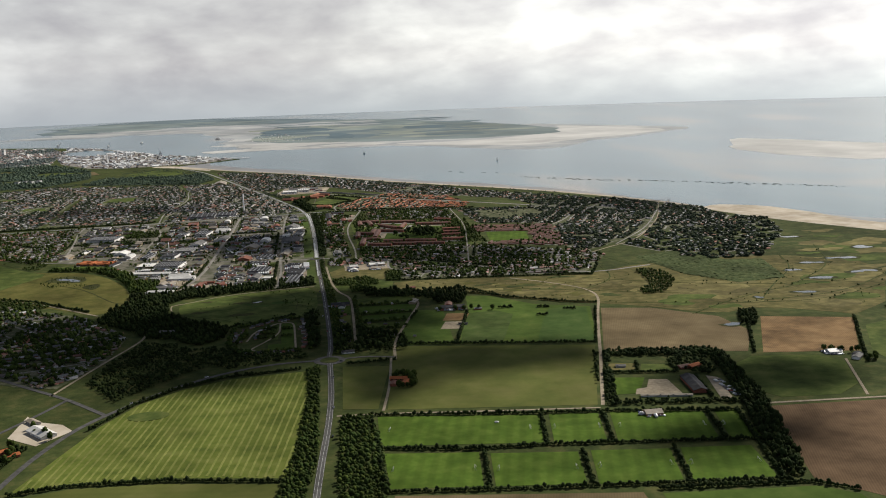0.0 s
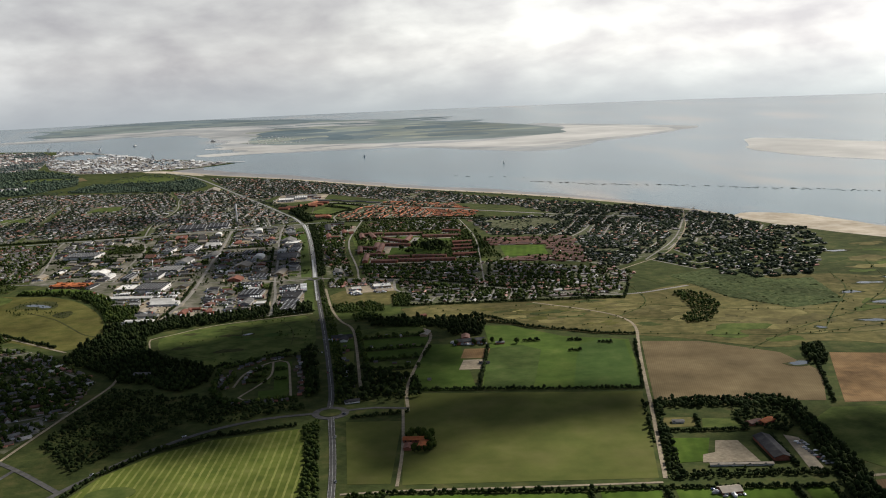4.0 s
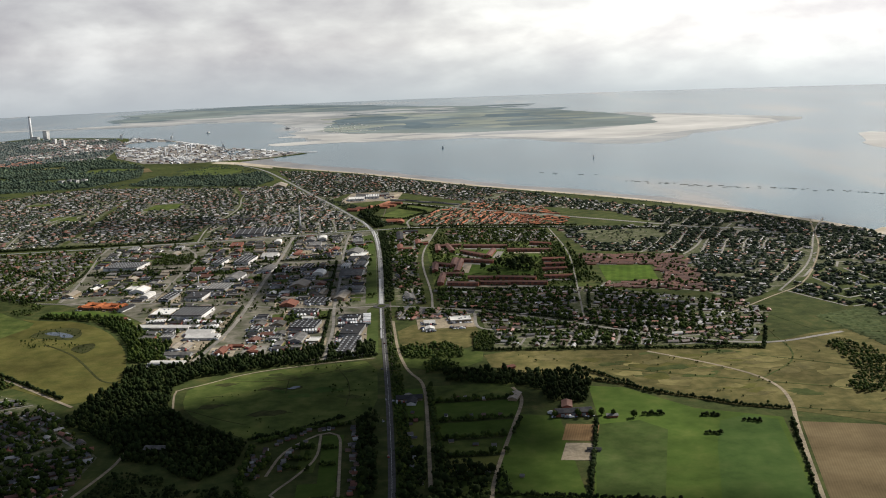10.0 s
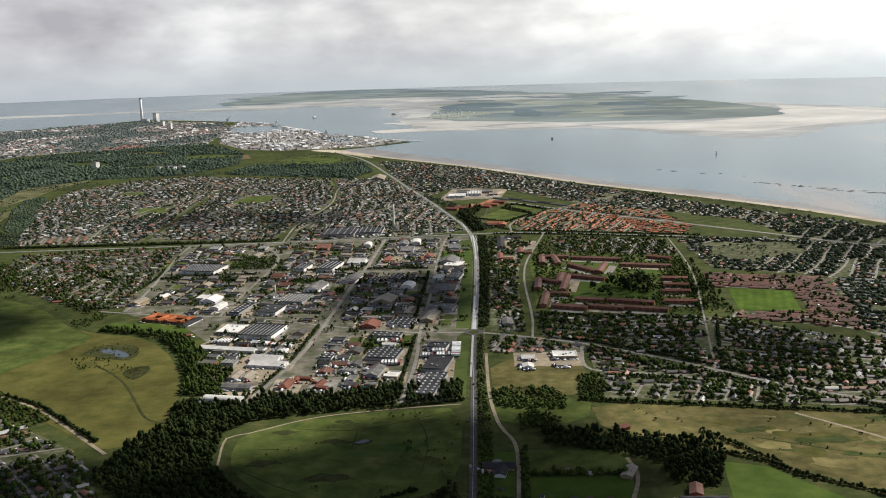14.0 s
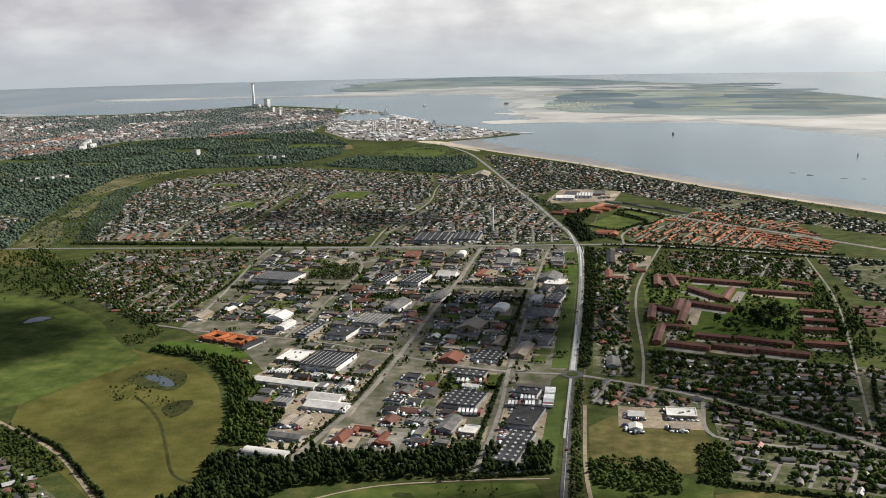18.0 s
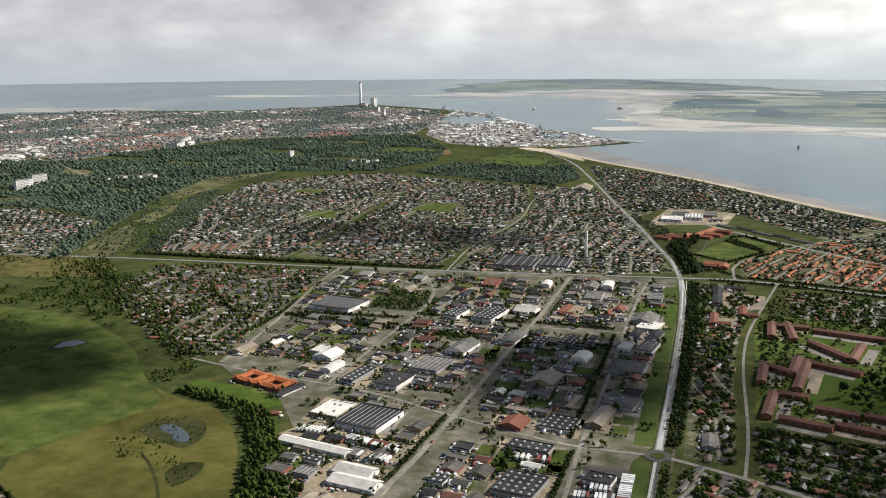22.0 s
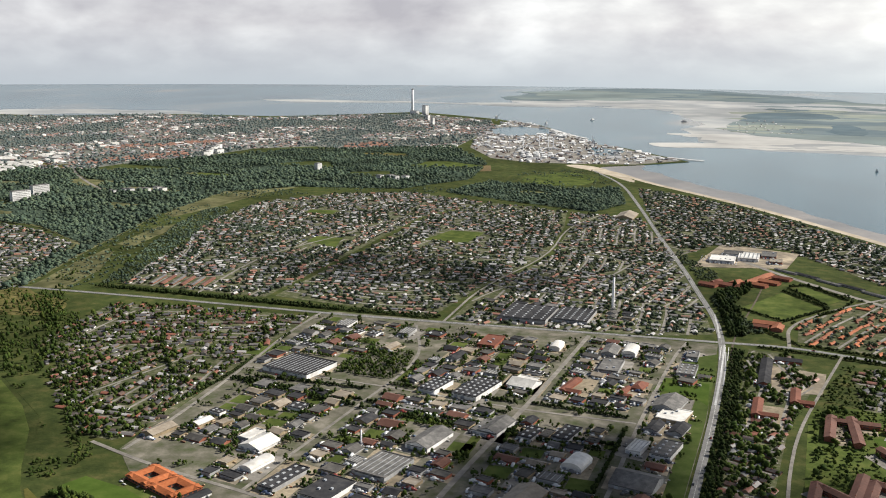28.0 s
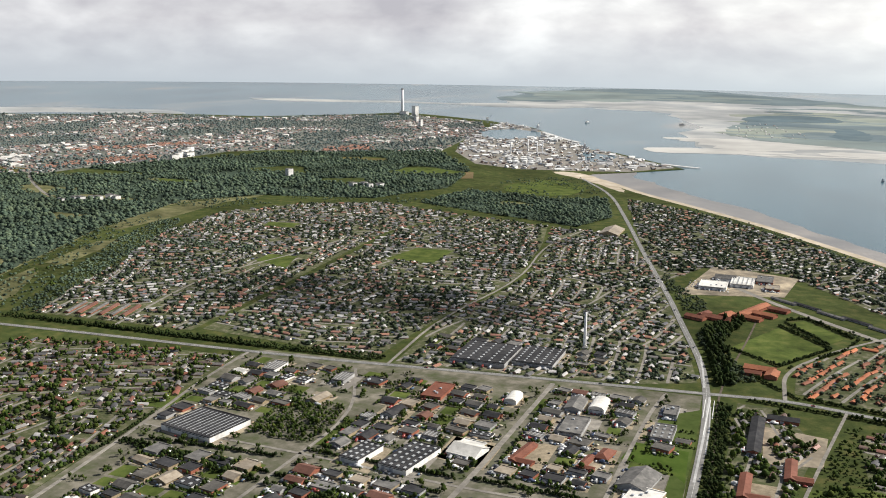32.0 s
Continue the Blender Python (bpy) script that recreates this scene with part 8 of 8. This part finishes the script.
# scrub on the damp grassland
for pts, n, width in (([(-335, 455), (-235, 352), (-212, 334), (-225, 320), (-268, 372), (-330, 412), (-430, 425), (-430, 470)], 330, 1.2), ([(-560, 560), (-405, 552), (-370, 500), (-420, 470), (-560, 470)], 260, 1.3), ([(-434, 546), (-455, 640), (-480, 690), (-425, 640), (-402, 560)], 120, 1.4), ([(-310, 262), (-430, 330), (-430, 420), (-330, 410)], 60, 1.5),
                      ([(232, 198), (330, 205), (400, 150), (309, 5), (255, 48), (190, 120)], 40, 0.9), ([(-88, 160), (-43, 178), (-3, 190), (-3, 119), (-56, 89)], 60, 0.9), ([(50, 186), (185, 172), (166, 80), (90, 158)], 24, 0.9), ([(-200, 290), (-160, 270), (-170, 240), (-205, 250)], 30, 0.8)):
    p = scatter(pts, 5 * n)
    p = p[[noise.noise((x * 0.035, y * 0.035, 9.0)) + 0.5 * noise.noise((x * 0.1, y * 0.1, 2.0)) > 0.16 for x, y in p]]
    grow("scrub", p[clear_of_roads(p, 0.5)], width, LEAF, "scattered scrub bushes on rough grass", "scrub", lift=0, templates=BUSHES)

for pts, k, width in (([(-400, 560), (-430, 640), (-480, 740), (-520, 860), (-500, 960), (-400, 1060), (-270, 1030), (-250, 1045), (-330, 1080), (-390, 1100), (-530, 1060), (-570, 930), (-545, 800), (-500, 680), (-455, 545)], 1500, 1.9), ([(-340, 1180), (-300, 1300), (-230, 1330), (-170, 1220), (-220, 1160)], 420, 1.9)):
    p = scatter(pts, k)
    p = p[[noise.noise((x * 0.02, y * 0.02, 5.0)) > -0.1 for x, y in p]]
    grow("scrub", p[clear_of_roads(p, 0.5)], width, HAZYWOOD, "scattered scrub on a grassy valley", "scrub", lift=0, templates=FAR_CROWNS)

# patches, ditches and tracks of the coastal meadow
HEATHER = surface("brown_heath", [(0.082, 0.076, 0.033), (0.12, 0.106, 0.044), (0.16, 0.136, 0.058)], 0.12, big=0.03, big_dark=0.65, bump=0.6, bump_scale=0.8)
DRYGRASS = surface("bleached_grass", [(0.115, 0.102, 0.04), (0.155, 0.136, 0.054), (0.195, 0.168, 0.072)], 0.12, big=0.03, big_dark=0.7, bump=0.5, bump_scale=0.8)
heath_rng = np.random.default_rng(77)
coast_meadow = [(200, 150), (236, 190), (252, 150), (306, 118), (330, 186), (395, 280), (430, 330), (470, 240), (440, 120), (330, 10), (255, 44), (225, 34), (200, 66), (190, 100)]
for k, (x, y) in enumerate(scatter(coast_meadow, 70)):
    half = heath_rng.uniform(8, 24)
    a = np.linspace(0, 2 * np.pi, 8, endpoint=False)
    pts = ragged(np.c_[x + half * np.cos(a), y + half * heath_rng.uniform(0.3, 0.7) * np.sin(a)], half * 0.5, half * 0.22, 40.0 + k)
    if inside(coast_meadow, pts).all():
        sheet("meadow_patch", pts, 0.082 + 0.0004 * k, (HEATHER, DRYGRASS, PASTURE, HEATHER, DRYGRASS)[k % 5], ("brown heath patch in the coastal meadow", "bleached grass patch in the coastal meadow", "green patch in the coastal meadow", "brown heath patch in the coastal meadow", "bleached grass patch in the coastal meadow")[k % 5], "meadow", thick=0.06)
near_meadow = [(60, 186), (120, 178), (186, 170), (214, 150), (200, 100), (176, 96), (150, 104), (120, 126), (98, 150)]
for k, (x, y) in enumerate(scatter(near_meadow, 70)):
    half = heath_rng.uniform(3, 11)
    pts = ragged(np.c_[x + half * np.cos(a), y + half * heath_rng.uniform(0.25, 0.6) * np.sin(a)], half * 0.5, half * 0.22, 90.0 + k)
    if inside(near_meadow, pts).all():
        sheet("meadow_patch", pts, 0.082 + 0.0004 * k, (HEATHER, GRAZE, GROUND, DRYGRASS)[k % 4], ("brown heath patch in a dry meadow", "grazed green patch in a dry meadow", "rough green tussocks in a dry meadow", "bleached grass patch in a dry meadow")[k % 4], "meadow", thick=0.06)
for line in ([(180, 160), (240, 120), (300, 100)], [(300, 95), (360, 150), (390, 230)], [(250, 60), (320, 66), (400, 130)], [(110, 150), (170, 120), (230, 92)], [(170, 85), (230, 62), (300, 50), (370, 90), (420, 150)], [(262, 60), (290, 100), (330, 150), (345, 200)], [(210, 40), (250, 70), (300, 95), (345, 100)], [(166, 120), (200, 150), (205, 200)]):
    road("ditch", line, 0.9, 0.135, GROUND, "narrow dark ditch across the coastal meadow", "ditch", keep=False)
    p = along(line, 8.0, 1.2)
    grow("ditch_scrub", p, 0.9, LEAF, "low scrub along a meadow ditch", "scrub", lift=0, templates=BUSHES)

# works area greenery and loose trees
p = np.vstack([along(r, 4.5, 1.8) + rng.choice([-3.0, 3.0], (1, 2)) for r in ([(-98, 200), (-87, 258), (-84, 322), (-82, 403), (-78, 475), (-76, 570)], [(-31, 200), (-29, 300), (-30, 456), (-29, 560)], [(-60, 309), (-130, 338), (-200, 347)], [(-222, 462), (-80, 455)])] + [c + rng.normal(0, 1.7, (6, 2)) for c in scatter([(-205, 350), (-90, 240), (-6, 310), (-10, 575), (-230, 560)], 240)])
p = p[clear_of_roads(p, 0.8) & clear_of_things(p, 0.9)]
grow("works_trees", p, 1.6, LEAF, "trees and bushes between works yards", "trees")
p = scatter([(38, 346), (134, 328), (146, 490), (60, 510), (40, 500)], 2300)
for lawn in PARK_LAWNS:
    p = p[~inside(lawn, p)]
grow("park_trees", p[clear_of_roads(p, 0.6) & clear_of_things(p, -0.9)], 1.45, LEAF, "trees and shrubs between brick blocks", templates=BUSHES)
for x, y, n in ((92, 398, 24), (80, 382, 10), (104, 386, 22), (104, 412, 16)):
    grow("park_trees", np.array((x, y)) + rng.normal(0, 4.5, (n, 2)), 3.0, CONIFER, "dark clump of trees on a park lawn", "trees")

TRUNK = mesh_of("trunk", *turned([(0.18, -0.4), (0.12, 0.5), (0.07, 1.1)], 7), BARK)
LIMB = mesh_of("limb", *turned([(0.06, 0), (0.03, 0.9)], 5), BARK)
CROWN_MESHES = [tri_mesh("crown", v * (2.3, 2.3, 2.3) + (0, 0, 0.25), f, LEAF) for v, f in [crown_template(tree_rng, 6, 90, tall) for tall in (0.95, 1.15, 1.3)]]


def tree(x, y, s, k):
    t = thing("tree", ("broad leafy tree standing at a field edge", "round leafy tree beside a building")[k % 2], "tree", Matrix.Translation((x, y, 0.0)) @ Matrix.Rotation(k * 1.7, 4, "Z") @ Matrix.Scale(s, 4), "single trees")
    child("trunk", TRUNK, t)
    for j in range(3):
        child("limb", LIMB, t, Matrix.Translation((0, 0, 0.8 + 0.12 * j)) @ Matrix.Rotation(2.1 * j, 4, "Z") @ Matrix.Rotation(0.7, 4, "X"))
    child("crown", CROWN_MESHES[k % 3], t)


loose = np.vstack([along([(26, -36), (40, -40)], 1.6, 1.0), along([(27, -54), (40, -52)], 2.0, 0.9), along([(37, -38), (38, -52)], 1.8, 0.8), 
                   along([(240, -50), (256, -56)], 2.4, 1.5), along([(252, -70), (262, -66)], 2.4, 1.2), along([(-128, -70), (-112, -88)], 5, 1.5), along([(10, 470), (12, 560)], 6, 1.2), along([(70, 92), (100, 86)], 4, 1.4), along([(-130, -90), (-126, -112)], 3, 1.4)])
for k, (x, y) in enumerate(loose[clear_of_roads(loose, 0.6)]):
    tree(x, y, 0.8 + 0.5 * (k * 37 % 10) / 10, k)

# goals and line marks on the pitches
POST = mesh_of("post", *turned([(0.045, 0), (0.045, 1.0)], 6), PAINT)


def goal(x, y, turn):
    t = thing("football_goal", "white metal football goal on a mown pitch", "goal", Matrix.Translation((x, y, 0.06)) @ Matrix.Rotation(turn, 4, "Z"), "goals on the pitches")
    for sx in (-1.45, 1.45):
        child("post", POST, t, Matrix.Translation((sx, 0, 0)))
        child("stay", POST, t, Matrix.Translation((sx, 0.8, 0)) @ Matrix.Rotation(0.67, 4, "X") @ Matrix.Scale(1.28, 4))
    child("crossbar", POST, t, Matrix.Translation((-1.45, 0, 1.0)) @ Matrix.Rotation(math.pi / 2, 4, "Y") @ Matrix.Diagonal((1, 1, 2.9, 1)))


for pts in PITCHES:
    q = np.array(pts, float)
    ends = [(q[0] + q[3]) / 2 * 0.93 + (q[1] + q[2]) / 2 * 0.07, (q[1] + q[2]) / 2 * 0.93 + (q[0] + q[3]) / 2 * 0.07]
    for k, e in enumerate(ends):
        d = ends[1] - ends[0]
        goal(e[0], e[1], math.atan2(d[1], d[0]) + math.pi / 2 + (0 if k == 0 else math.pi))

# ---- clouds, high over the sea, whose shade falls on the land ----
cloud_rng = np.random.default_rng(9)


def cloud(x, y, rx, ry, thick=1.35):
    """A heaped cloud that shades an oval of the ground about (x, y); a thinner one has gaps."""
    up = 1250.0
    cx, cy = x + TO_SUN.x / TO_SUN.z * up, y + TO_SUN.y / TO_SUN.z * up
    vs, fs = [], []
    n = int(36 + rx * ry / 300)
    f = thick / math.sqrt(n)
    for k in range(n):
        a, r = 2.39996 * k + cloud_rng.normal(0, 0.15), math.sqrt((k + 0.5) / n)
        v = ICO_V * (f * rx, f * ry, f * min(rx, ry) * 0.6) * cloud_rng.uniform(0.8, 1.2, (12, 1)) * cloud_rng.uniform(0.8, 1.25)
        vs.append(v + (cx + rx * r * math.cos(a) * 0.94, cy + ry * r * math.sin(a) * 0.94, up + cloud_rng.uniform(-0.2, 0.4) * f * min(rx, ry)))
        fs.append(ICO_F + 12 * k)
    tagged(new("cloud", tri_mesh("cloud", np.vstack(vs), np.vstack(fs), CLOUDY)), "heaped grey-white cloud high over the sea", "cloud", kind="structure")


for args in ((-100, 60, 168, 78), (0, 118, 78, 62), (84, -16, 60, 30), (22, -36, 26, 42), (195, -78, 48, 30), (150, -145, 40, 22), (-366, 320, 122, 74), (-42, 385, 52, 66), (-230, 690, 130, 46, 0.82), (330, 520, 90, 70, 0.7), (-60, -26, 48, 14), (125, 272, 66, 42, 0.9), (70, 372, 74, 60, 0.68), (-20, 262, 40, 30, 0.5), (58, 300, 56, 44, 0.62), (46, 40, 20, 34, 0.8)):
    cloud(*args)
